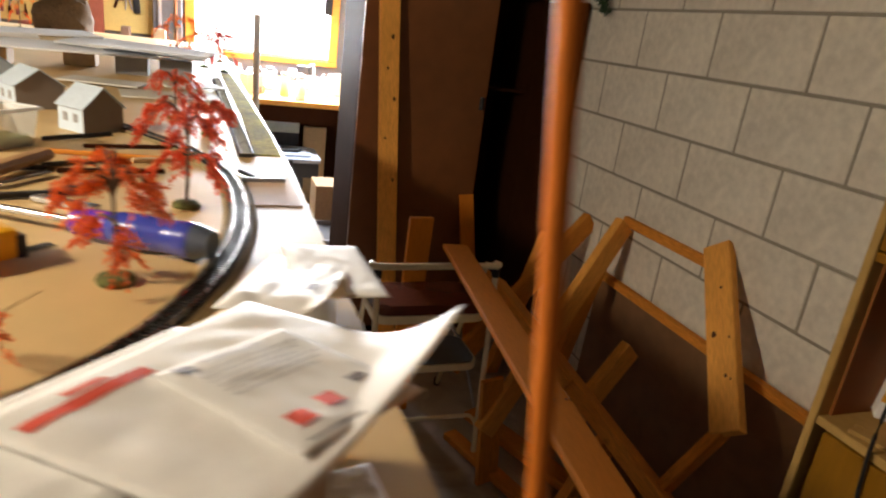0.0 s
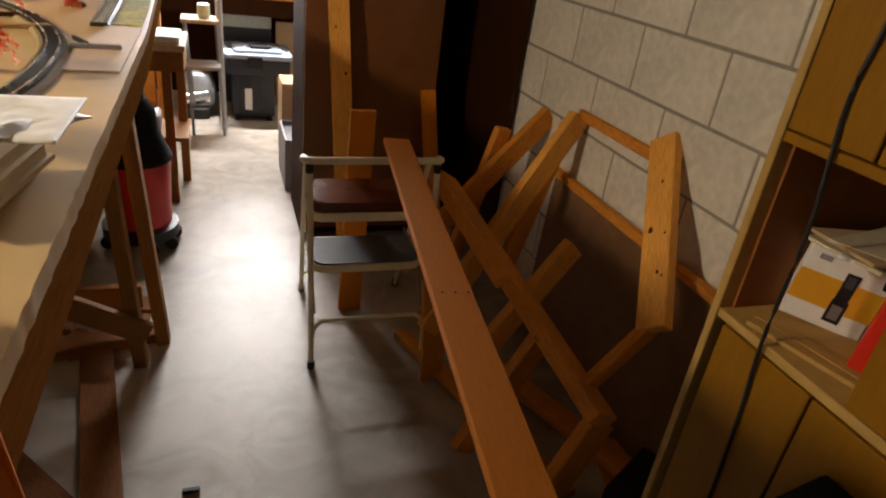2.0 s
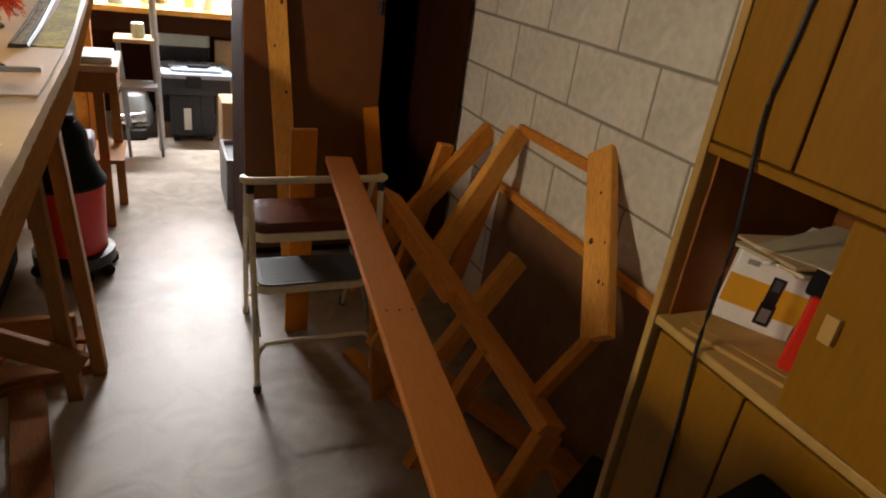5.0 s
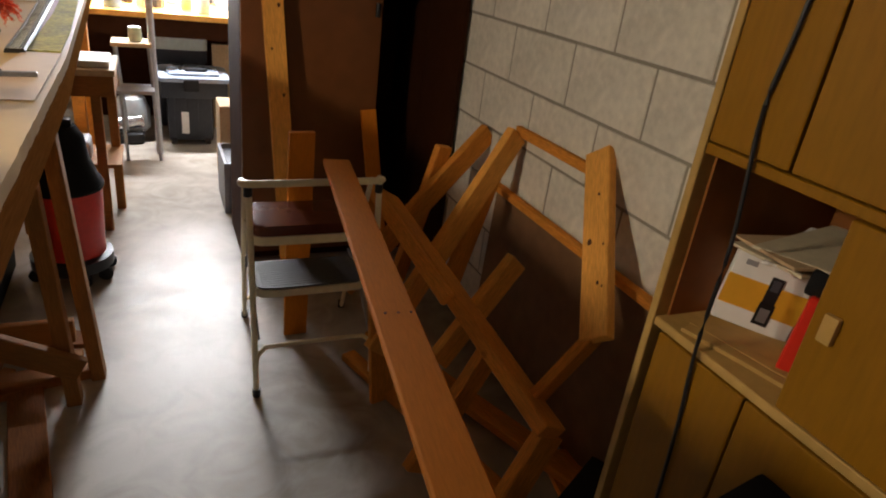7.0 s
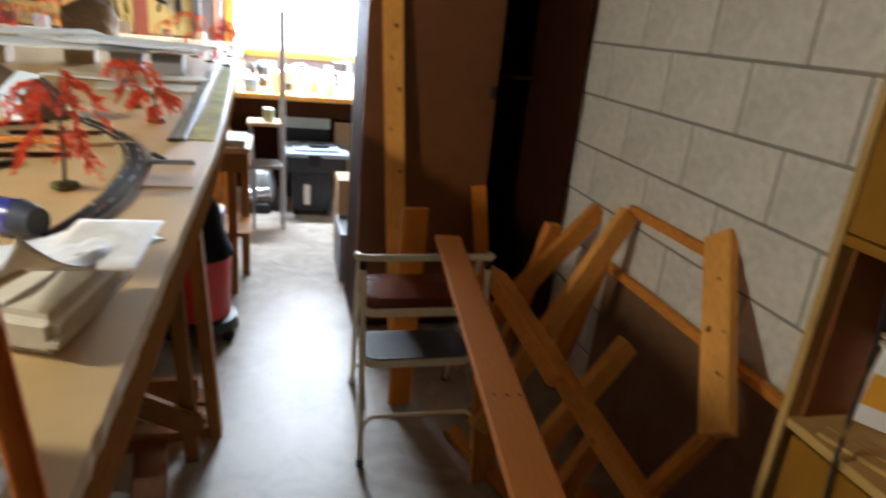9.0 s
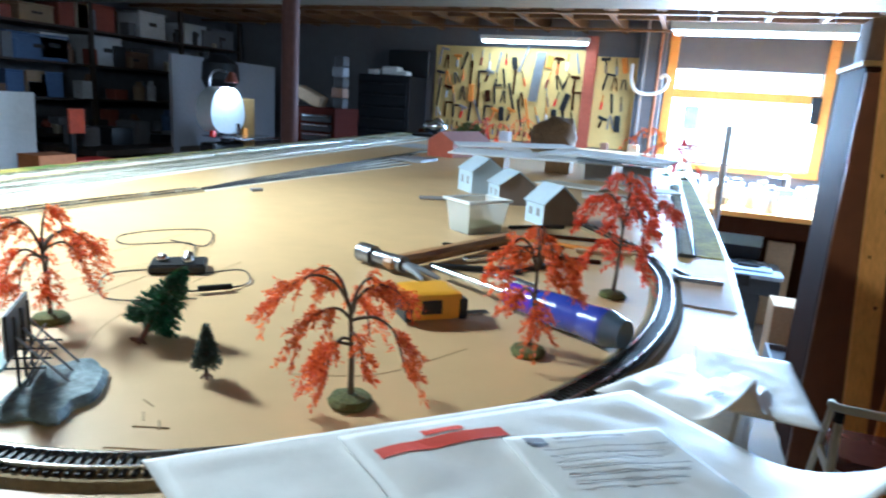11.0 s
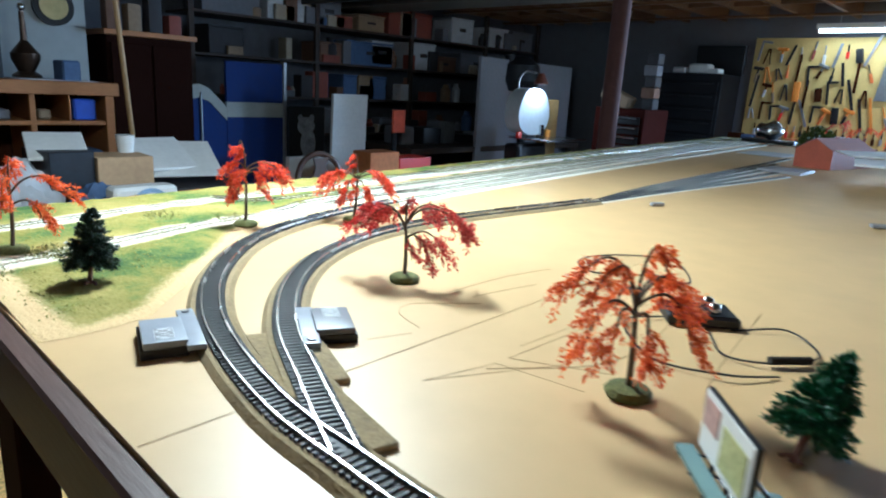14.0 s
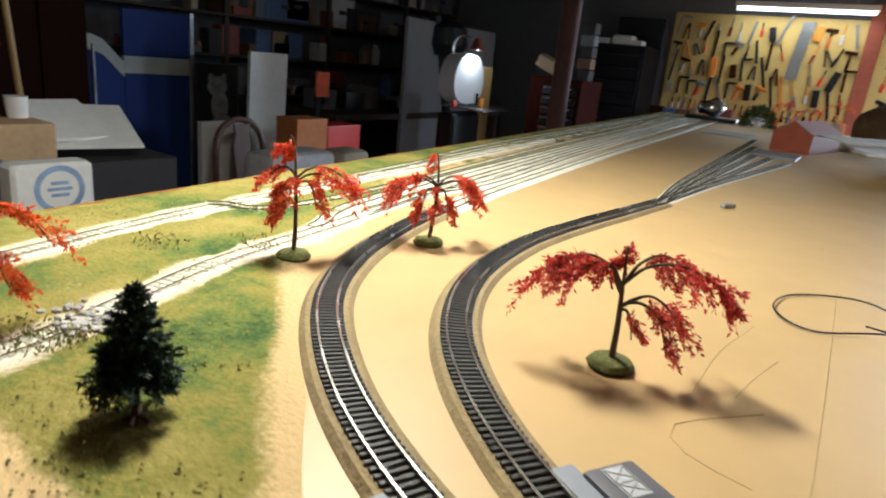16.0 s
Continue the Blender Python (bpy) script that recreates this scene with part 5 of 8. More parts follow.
maple(-0.400, 0.650, 0.118, 4, LEAF_O, ORANGE, limbs=[(235, 0.078, 0.054, 0.032, 0.006, 14), (250, 0.076, 0.040, 0.030, 0.004, 9), (40, 0.080, 0.020, 0.040, 0.000, 10), (60, 0.074, 0.050, 0.020, 0.024, 14), (25, 0.072, 0.044, 0.012, 0.034, 14), (85, 0.074, 0.040, 0.018, 0.016, 9),
                                                      (225, 0.066, 0.036, 0.010, 0.036, 13), (262, 0.066, 0.026, 0.006, 0.034, 11), (330, 0.064, 0.024, 0.006, 0.036, 11), (140, 0.070, 0.038, 0.012, 0.018, 8)], full=20)
maple(0.059, 0.819, 0.135, 5, LEAF_O, REDL, 8, 0.042, 0.56, 0.9, 28)
maple(0.113, 1.084, 0.160, 6, LEAF_R, REDL, 9, 0.062, 0.56, 0.2, 30)
maple(-0.045, 0.637, 0.128, 7, LEAF_O, ORANGE, limbs=[(215, 0.084, 0.058, 0.026, 0.010, 15), (195, 0.080, 0.040, 0.034, -0.004, 11), (240, 0.074, 0.044, 0.012, 0.014, 12), (255, 0.056, 0.028, 0.004, 0.034, 13), (225, 0.052, 0.024, 0.002, 0.030, 9),
                                                      (45, 0.082, 0.050, 0.018, 0.010, 14), (70, 0.080, 0.040, 0.024, 0.006, 11), (25, 0.072, 0.046, 0.004, 0.044, 15), (95, 0.074, 0.042, 0.010, 0.034, 12), (330, 0.060, 0.020, 0.004, 0.024, 8)], full=24)
maple(-1.075, 0.400, 0.118, 8, LEAF_O, ORANGE, 7, 0.055, 0.60, 2.6, 24)
maple(0.138, 1.62, 0.078, 9, LEAF_R, REDL, 8, 0.042, 0.5, 0.5, 26)
maple(0.06, 1.80, 0.120, 10, LEAF_R, REDL, 8, 0.045, 0.5, 1.5, 26)
for k, (x, y) in enumerate(((0.10, 3.15), (0.18, 3.02), (0.02, 3.35), (0.16, 3.5), (0.11, 3.8), (0.0, 3.0), (-0.95, 4.1), (-1.08, 4.25), (-0.85, 4.35), (-0.66, 4.45))):
    maple(x, y, 0.15 + 0.03 * (k % 3), 30 + k, (LEAF_R, LEAF_C, LEAF_O)[k % 3], "red model maple standing in the crowd of far trees", 6, 0.075, 0.5, k, 22, twigs=False)
pine(-0.897, 0.428, 0.079, 41, NEEDLE, "dark green bottle-brush model pine on the grass", 0.027, (-0.913, 0.440, 1.354), 17000)
pine(-0.176, 0.620, 0.048, 42, NEEDLE, "tiny dark model pine on the bare board", 0.0115, None, 5500)
pine(-0.282, 0.648, 0.082, 43, NEEDLE_G, "bright green model pine leaning over", 0.026, (-0.272, 0.698, 1.342), 15000)
bm = bm_new()
random.seed(5)
for q in range(1600):
    v = Vector((random.gauss(0, 1), random.gauss(0, 1), abs(random.gauss(0, 1)))).normalized()
    p = Vector((-1.24, 4.42, TZ)) + Vector((v.x * 0.10, v.y * 0.10, v.z * 0.12)) * random.uniform(0.6, 1)
    leaf(bm, p, v, 0.005, 0.018)
solid("model_bush", bm, leaf_mat("bush_green", (0.05, 0.08, 0.015), (0.14, 0.16, 0.04)), "olive green model bush clump at the far end", "bush", kind="stuff", soft=False)

# ---- loose things on the board ----
tape = thing("tape_measure", (-0.077, 0.875, TZ), "yellow and black tape measure lying on the board", "tape measure")
TM = pose(-0.077, 0.878, TZ, 0, 0, 42)


def local(name, bm, mt, parent, m, label="", soft=True):
    bmesh.ops.transform(bm, matrix=m, verts=bm.verts)
    return part(name, bm, mt, parent, label, soft)


bm = bm_new()
box(bm, (0, 0, 0.018), (0.068, 0.060, 0.033), None, 0.012, 4)
local("case", bm, mat("tape_yellow", (0.80, 0.40, 0.01), 0.35, var=0.06), tape, TM)
for x in (-0.033, 0.033):
    bm = bm_new()
    box(bm, (x, -0.004, 0.015), (0.010, 0.056, 0.025), None, 0.004, 2)
    local("grip", bm, BLACK, tape, TM)
bm = bm_new()
box(bm, (-0.006, -0.0306, 0.019), (0.024, 0.001, 0.016))
local("badge", bm, BLACK, tape, TM, soft=False)
bm = bm_new()
box(bm, (0.052, -0.02, 0.006), (0.034, 0.014, 0.002))
local("blade_tip", bm, STEEL, tape, TM, soft=False)

drv = thing("screwdriver", (0.06, 0.95, TZ), "blue screwdriver with a bright steel shank on the board", "screwdriver")
A, B = Vector((-0.131, 1.030, TZ + 0.016)), Vector((0.148, 0.871, TZ + 0.0215))
D = (B - A).normalized()
bm = bm_new()
rod(bm, A, A + D * 0.16, 0.0045, seg=12)
part("shank", bm, STEEL, drv)
DBLUE = mat("driver_blue", (0.05, 0.07, 0.42), 0.2, var=0.06, coat=0.5)
bm = bm_new()
rod(bm, A + D * 0.155, A + D * 0.20, 0.016, 0.0175, 16)
part("collar", bm, mat("driver_violet", (0.16, 0.05, 0.50), 0.15, coat=0.6), drv, "translucent violet collar")
bm = bm_new()
prof = [(0.0155, 0.198), (0.0195, 0.21), (0.0208, 0.24), (0.0192, 0.27), (0.0212, 0.295), (0.0208, 0.302)]
for (r0, s0), (r1, s1) in zip(prof, prof[1:]):
    rod(bm, A + D * s0, A + D * s1, r0, r1, 16, False)
part("handle", bm, DBLUE, drv)
bm = bm_new()
rod(bm, A + D * 0.300, A + D * 0.322, 0.0212, 0.015, 16)
part("end_cap", bm, mat("driver_cap", (0.10, 0.13, 0.18), 0.35), drv, "dark grey end cap")

ham = thing("hammer", (-0.16, 1.2, TZ), "wooden-handled claw hammer lying on the board", "hammer")
A, B = Vector((-0.196, 1.010, TZ + 0.015)), Vector((-0.098, 1.310, TZ + 0.014))
timber("handle", A, B, 0.026, 0.018, (0, 0, 1), mat("hammer_wood", (0.36, 0.19, 0.07), 0.45, var=0.15, grain=GR), ham, bevel=0.006)
C = Vector((-0.19, 1.025, TZ + 0.016))
H = Vector((-0.92, 0.38, 0)).normalized()
bm = bm_new()
rod(bm, C - H * 0.02, C + H * 0.045, 0.012, 0.010, 16)
rod(bm, C + H * 0.045, C + H * 0.075, 0.0145, 0.0145, 18)
part("head", bm, mat("worn_steel", (0.22, 0.22, 0.23), 0.35, metal=0.9, var=0.2, scale=40), ham)
bm = bm_new()
for s in (-1, 1):
    tube(bm, [C - H * 0.02, C - H * 0.05 + Vector((0.004 * s, 0.006 * s, -0.002)), C - H * 0.075 + Vector((0.008 * s, 0.010 * s, -0.008))], 0.007, 8, 0.003)
part("claw", bm, GREYST, ham)

# plastic tub with green foam
u, w = Vector((0.54, 0.84, 0)), Vector((-0.84, 0.54, 0))
c0 = Vector((-0.190 + 0.0003, 1.33 + 0.0236, TZ))
ptub = thing("plastic_tub", tuple(c0 + u * 0.08 + w * 0.05), "clear plastic tub holding green scenic foam", "tub")
CLEAR = mat("clear_plastic", (0.80, 0.82, 0.80), 0.35, var=0.03, bump=0.0, alpha=0.32)


def tray(bm, o, a, b, la, lb, h, flare, t):
    ring = lambda s, z: [o + a * (-s) + b * (-s) + Vector((0, 0, z)), o + a * (la + s) + b * (-s) + Vector((0, 0, z)), o + a * (la + s) + b * (lb + s) + Vector((0, 0, z)), o + a * (-s) + b * (lb + s) + Vector((0, 0, z))]
    rs = [[bm.verts.new(p) for p in r] for r in (ring(0, 0), ring(flare, h), ring(flare - t, h), ring(-t, t))]
    for p, q in zip(rs, rs[1:]):
        for i in range(4):
            bm.faces.new((p[i], p[(i + 1) % 4], q[(i + 1) % 4], q[i]))
    bm.faces.new(rs[0][::-1])
    bm.faces.new(rs[-1])


bm = bm_new()
tray(bm, c0, u, w, 0.085, 0.060, 0.064, 0.008, 0.0015)
part("body", bm, CLEAR, ptub, soft=False)
bm = bm_new()
corner = lambda e, z: [c0 + u * (-e) + w * (-e) + Vector((0, 0, z)), c0 + u * (0.085 + e) + w * (-e) + Vector((0, 0, z)), c0 + u * (0.085 + e) + w * (0.060 + e) + Vector((0, 0, z)), c0 + u * (-e) + w * (0.060 + e) + Vector((0, 0, z))]
rs = [[bm.verts.new(p) for p in corner(e, z)] for e, z in ((0.0085, 0.060), (0.013, 0.061), (0.013, 0.066), (0.0075, 0.0665))]
for p, q in zip(rs, rs[1:] + rs[:1]):
    for i in range(4):
        bm.faces.new((p[i], p[(i + 1) % 4], q[(i + 1) % 4], q[i]))
part("rim", bm, mat("frosted_rim", (0.85, 0.88, 0.90), 0.3, alpha=0.7), ptub, "milky raised rim", soft=False)
bm = bm_new()
grid = [[bm.verts.new(c0 + u * (0.003 + 0.079 * i / 12) + w * (0.003 + 0.054 * j / 8) + Vector((0, 0, 0.016 + 0.008 * noise.noise(Vector((i * 0.5, j * 0.5, 1)))))) for j in range(9)] for i in range(13)]
low = [[bm.verts.new(Vector((v.co.x, v.co.y, TZ + 0.002))) for v in row] for row in grid]
for i in range(12):
    for j in range(8):
        bm.faces.new((grid[i][j], grid[i + 1][j], grid[i + 1][j + 1], grid[i][j + 1]))
for i in range(12):
    bm.faces.new((grid[i][0], low[i][0], low[i + 1][0], grid[i + 1][0]))
    bm.faces.new((grid[i][8], grid[i + 1][8], low[i + 1][8], low[i][8]))
for j in range(8):
    bm.faces.new((grid[0][j], grid[0][j + 1], low[0][j + 1], low[0][j]))
    bm.faces.new((grid[12][j], low[12][j], low[12][j + 1], grid[12][j + 1]))
part("foam_filling", bm, mat("loose_green_foam", (0.22, 0.25, 0.09), 0.95, var=0.3, scale=90, bump=0.6), ptub, "olive foam crumbs")

# card houses
# The cool light on the houses is mixed into the wall and roof blue.
HWALL = mat("pale_house_wall", (0.56, 0.67, 0.78), 0.6, var=0.04)
HROOF = mat("grey_house_roof", (0.50, 0.59, 0.68), 0.7, var=0.08, scale=40, bump=0.2)
# Gable turned from the lamp: its shade is painted as this dark brown.
HGAB_SHADE = mat("shaded_house_end", (0.24, 0.20, 0.175), 0.7, var=0.05)


def house(x, y, ang, wd, ln, eave, ridge, label, gable=HWALL, wall=HWALL, roof=HROOF):
    """A card house; its near gable's corner at x, y, its length going away."""
    m = pose(x, y, TZ, 0, 0, ang)
    hs = thing("model_house", (x, y, TZ), label, "model house", "model houses")
    bm = bm_new()
    v = [bm.verts.new(p) for p in ((0, 0, 0), (wd, 0, 0), (wd, 0, eave), (wd / 2, 0, ridge), (0, 0, eave))]
    bm.faces.new(v)
    k = bmesh.ops.extrude_face_region(bm, geom=bm.faces[:])
    bmesh.ops.translate(bm, verts=[g for g in k["geom"] if isinstance(g, bmesh.types.BMVert)], vec=(0, 0.0018, 0))
    local("gable", bm, gable, hs, m, soft=False)
    bm = bm_new()
    span(bm, (0, 0.002, 0), (0.002, ln, eave))
    span(bm, (wd - 0.002, 0.002, 0), (wd, ln, eave))
    span(bm, (0, ln - 0.002, 0), (wd, ln, eave))
    local("wall", bm, wall, hs, m, soft=False)
    sl = math.atan2(ridge - eave, wd / 2)
    for s in (-1, 1):
        bm = bm_new()
        L = (wd / 2) / math.cos(sl) + 0.006
        box(bm, (wd / 2 + s * (wd / 4 + 0.002), ln / 2, (eave + ridge) / 2 + 0.001), (L, ln + 0.008, 0.0016), pose(0, 0, 0, 0, math.degrees(sl) * s, 0))
        local("roof", bm, roof, hs, m, soft=False)
    for yy in (ln * 0.3, ln * 0.7):
        bm = bm_new()
        span(bm, (-0.0012, yy - 0.006, eave * 0.4), (0.0004, yy + 0.006, eave * 0.75))
        local("window", bm, GREY, hs, m, soft=False)
    return hs


house(-0.087, 1.547, 45, 0.086, 0.075, 0.047, 0.084, "pale grey card house with shade painted on its gable end", HGAB_SHADE)
house(-0.250, 1.765, 34, 0.098, 0.095, 0.050, 0.084, "pale grey card house with a grey roof", HGAB_SHADE)
house(-0.372, 1.91, 42, 0.10, 0.10, 0.062, 0.098, "tall pale grey card house among the others")
RB = mat("red_model_brick", (0.42, 0.11, 0.06), 0.75, var=0.15, scale=60, bump=0.2)
RBS = mat("rose_model_brick", (0.34, 0.15, 0.12), 0.75, var=0.1, scale=60, bump=0.2)
house(-0.955, 2.99, -12, 0.14, 0.34, 0.070, 0.112, "long red brick model factory with a bright gable", RB, RBS, RBS)
bm = bm_new()
span(bm, (-0.96, 2.60, TZ), (-0.82, 2.78, TZ + 0.010))
solid("factory_base", bm, GREY, "dark grey base plate lying before the red model factory", "base", soft=False)
bm = bm_new()
bmesh.ops.create_uvsphere(bm, u_segments=24, v_segments=14, radius=1.0)
for v in bm.verts:
    v.co = Vector((-1.53 + v.co.x * 0.085, 4.50 + v.co.y * 0.07, TZ + 0.075 + v.co.z * (0.055 + 0.012 * math.sin(5 * v.co.x))))
solid("chrome_dome", bm, STEEL, "shiny chrome dome at the far end of the layout", "chrome dome")
solid("dome_mount", boxed((-1.66, 4.40, TZ), (-1.36, 4.62, TZ + 0.022), 0.01, 2), BLACK, "low dark mount under the chrome dome", "mount")
solid("card_sheet", boxed((-1.30, 3.34, TZ), (-1.10, 3.62, TZ + 0.004), 0.001), mat("grey_card", (0.45, 0.44, 0.42), 0.7, var=0.08), "pale grey card sheet lying beside the spur tracks", "card sheet", group="card sheets", soft=False)
bm = bm_new()
tray(bm, Vector((-0.70, 3.42, TZ)), Vector((0.96, 0.28, 0)), Vector((-0.28, 0.96, 0)), 0.13, 0.16, 0.03, 0.008, 0.003)
solid("white_tray", bm, WHITE, "shallow white tray beside the red model factory", "tray", soft=False)

# white foam boards stacked behind the houses
for k, (x, y, z, sx, sy, rz, tx, ty) in enumerate(((-0.36, 2.62, 1.350, 0.62, 0.34, 12, 0, 0), (-0.10, 2.75, 1.362, 0.46, 0.30, -8, 1.5, 1), (-0.52, 2.90, 1.366, 0.50, 0.26, 24, 0, -2), (-0.05, 2.52, 1.374, 0.34, 0.18, 4, -2, 1))):
    bm = bm_new()
    box(bm, (x, y, z), (sx, sy, 0.005), pose(0, 0, 0, tx, ty, rz))
    solid("foam_board", bm, WHITE, "white foam board sheet lying on boxes on the layout", "foam board", group="foam boards", soft=False)
for k, (x, y, s) in enumerate(((-0.52, 2.62, 0.07), (-0.12, 2.66, 0.07), (-0.30, 2.80, 0.07), (0.02, 2.60, 0.07))):
    solid("support_box", boxed((x - 0.05, y - 0.04, TZ), (x + 0.05, y + 0.04, TZ + 0.066), 0.002), GREY if k % 2 else CARD, "small box holding up the white boards", "box", group="support boxes", soft=False)
for k, (x, y, sx, sy, r) in enumerate(((0.03, 2.16, 0.26, 0.14, 10), (-0.16, 2.32, 0.22, 0.12, -12), (0.08, 2.36, 0.18, 0.10, 20))):
    bm = bm_new()
    box(bm, (x, y, TZ + 0.004 + 0.004 * k), (sx, sy, 0.004), pose(0, 0, 0, 0, 0, r))
    solid("card_sheet", bm, mat("cream_card", (0.72, 0.70, 0.62), 0.7, var=0.05), "pale card sheet lying flat behind the houses", "card sheet", group="card sheets", soft=False)
rock = bm_new()
bmesh.ops.create_icosphere(rock, subdivisions=3, radius=1.0)
for v in rock.verts:
    v.co *= 1 + 0.35 * noise.noise(v.co * 1.6) + 0.12 * noise.noise(v.co * 5)
    v.co = Vector((v.co.x * 0.15, v.co.y * 0.13, max(0, v.co.z + 0.35) * 0.15)) + Vector((-0.60, 4.22, TZ))
solid("plaster_hill", rock, mat("brown_plaster", (0.17, 0.105, 0.055), 0.9, var=0.25, scale=20, bump=0.5), "rough brown plaster hill at the far end of the layout", "model hill")

# throttle box with wires
ctl = thing("control_box", (-0.44, 0.87, TZ), "flat black control box with silver knobs and wires", "control box")
CM = pose(-0.438, 0.868, TZ, 0, 0, 38)
bm = bm_new()
box(bm, (0, 0, 0.0065), (0.072, 0.050, 0.011), None, 0.002)
local("case", bm, BLACK, ctl, CM, soft=False)
bm = bm_new()
box(bm, (0, 0, 0.0125), (0.066, 0.045, 0.001))
local("face_plate", bm, MATTE, ctl, CM, soft=False)
for x, y in ((0.012, -0.010), (0.012, 0.012), (-0.02, 0.0)):
    bm = bm_new()
    bmesh.ops.create_uvsphere(bm, u_segments=12, v_segments=8, radius=0.0075)
    bmesh.ops.translate(bm, verts=bm.verts, vec=(x, y, 0.016))
    local("knob", bm, STEEL, ctl, CM)
for pts in ([(-0.45, 0.90), (-0.52, 0.98), (-0.60, 0.93), (-0.64, 0.96), (-0.63, 1.04), (-0.56, 1.07), (-0.50, 0.99), (-0.56, 0.98)],
            [(-0.40, 0.86), (-0.36, 0.90), (-0.32, 0.86), (-0.34, 0.80), (-0.38, 0.79), (-0.41, 0.83)],
            [(-0.46, 0.85), (-0.48, 0.79), (-0.42, 0.73), (-0.36, 0.74), (-0.33, 0.78)]):
    bm = bm_new()
    tube(bm, spline([(x, y, TZ + 0.002 + 0.003 * (i % 2)) for i, (x, y) in enumerate(pts)], 0.008), 0.0010, 6)
    part("wire", bm, BLACK, ctl)
bm = bm_new()
rod(bm, (-0.345, 0.80, TZ + 0.006), (-0.32, 0.83, TZ + 0.006), 0.004, seg=8)
part("plug", bm, BLACK, ctl)

# billboard on a rock base
bb = thing("billboard_model", (-0.255, 0.54, TZ), "model billboard with ladder frame on a blue-grey rock base", "model billboard")
bm = bm_new()
rings = []
for k, (f, h) in enumerate(((1.0, 0.0), (1.05, 0.004), (0.92, 0.0085), (0.45, 0.010))):
    ring = []
    for i in range(36):
        a = math.pi * i / 18
        r = f * (1 + 0.09 * math.sin(5 * a + 0.6) + 0.07 * math.cos(7 * a))
        u, w = 0.050 * r * math.copysign(abs(math.cos(a)) ** 0.75, math.cos(a)), 0.031 * r * math.copysign(abs(math.sin(a)) ** 0.75, math.sin(a))
        ring.append(bm.verts.new((-0.255 - 0.50 * u + 0.86 * w, 0.541 + 0.86 * u + 0.50 * w, TZ + h + 0.0012 * noise.noise(Vector((u * 90, w * 90, k))))))
    rings.append(ring)
for a, b in zip(rings, rings[1:]):
    for i in range(36):
        bm.faces.new((a[i], a[(i + 1) % 36], b[(i + 1) % 36], b[i]))
bm.faces.new(rings[-1])
part("rock_base", bm, mat("blue_grey_rock", (0.22, 0.29, 0.31), 0.6, var=0.4, scale=40, bump=0.6), bb, "blue-grey painted rock base")
P0, P1 = Vector((-0.268, 0.514, 0)), Vector((-0.311, 0.563, 0))
W = (P1 - P0).normalized()
BACK = Vector((-W.y, W.x, 0)) * -1
mid = (P0 + P1) / 2
BANG = math.degrees(math.atan2(W.y, W.x))
for nm, off, sx, z0, z1, th, mt, lb in (("sign_back", 0.0, 0.064, 0.034, 0.070, 0.0022, BLACK, "dark back of the sign"), ("sign_face", -0.002, 0.062, 0.035, 0.069, 0.001, WHITE, "white bordered sign face"),
                                        ("printed_field", -0.0028, 0.030, 0.039, 0.062, 0.0006, mat("sign_green", (0.48, 0.50, 0.22), 0.6, var=0.2, scale=60), "yellow-green printed field"),
                                        ("printed_field", -0.0028, 0.020, 0.050, 0.066, 0.0006, mat("sign_rose", (0.50, 0.33, 0.30), 0.6, var=0.2, scale=60), "rose printed field"),
                                        ("walkway", -0.008, 0.074, 0.028, 0.031, 0.010, mat("walkway_teal", (0.20, 0.30, 0.29), 0.6, var=0.1), "grey-green walkway below the sign")):
    bm = bm_new()
    shift = {"printed_field": -0.012 if "rose" not in lb else 0.019}.get(nm, 0)
    box(bm, mid + W * shift + BACK * off + Vector((0, 0, TZ + (z0 + z1) / 2)), (sx, th, z1 - z0), pose(0, 0, 0, 0, 0, BANG))
    part(nm, bm, mt, bb, lb, soft=False)
for f in (-0.7, 0.0, 0.7):
    bm = bm_new()
    q = mid + W * 0.03 * f
    rod(bm, q + BACK * 0.003 + Vector((0, 0, TZ + 0.008)), q + BACK * 0.003 + Vector((0, 0, TZ + 0.066)), 0.0013, seg=6)
    part("post", bm, BLACK, bb)
    bm = bm_new()
    rod(bm, q + BACK * 0.003 + Vector((0, 0, TZ + 0.050)), q + BACK * 0.038 + Vector((0, 0, TZ + 0.008)), 0.0011, seg=6)
    part("strut", bm, GREYST, bb)
for k, z in enumerate((0.014, 0.021, 0.029, 0.040)):
    bm = bm_new()
    q = mid + BACK * 0.012
    rod(bm, q - W * 0.034 + Vector((0, 0, TZ + z)), q + W * 0.034 + Vector((0, 0, TZ + z)), 0.0009, seg=6)
    part("crossbar", bm, BLACK, bb)
    bm = bm_new()
    q = mid + W * (0.02 * k - 0.03)
    rod(bm, q - BACK * 0.014 + Vector((0, 0, TZ + 0.0285)), q + BACK * 0.024 + Vector((0, 0, TZ + 0.0265)), 0.0009, seg=6)
    part("bracket", bm, BLACK, bb)

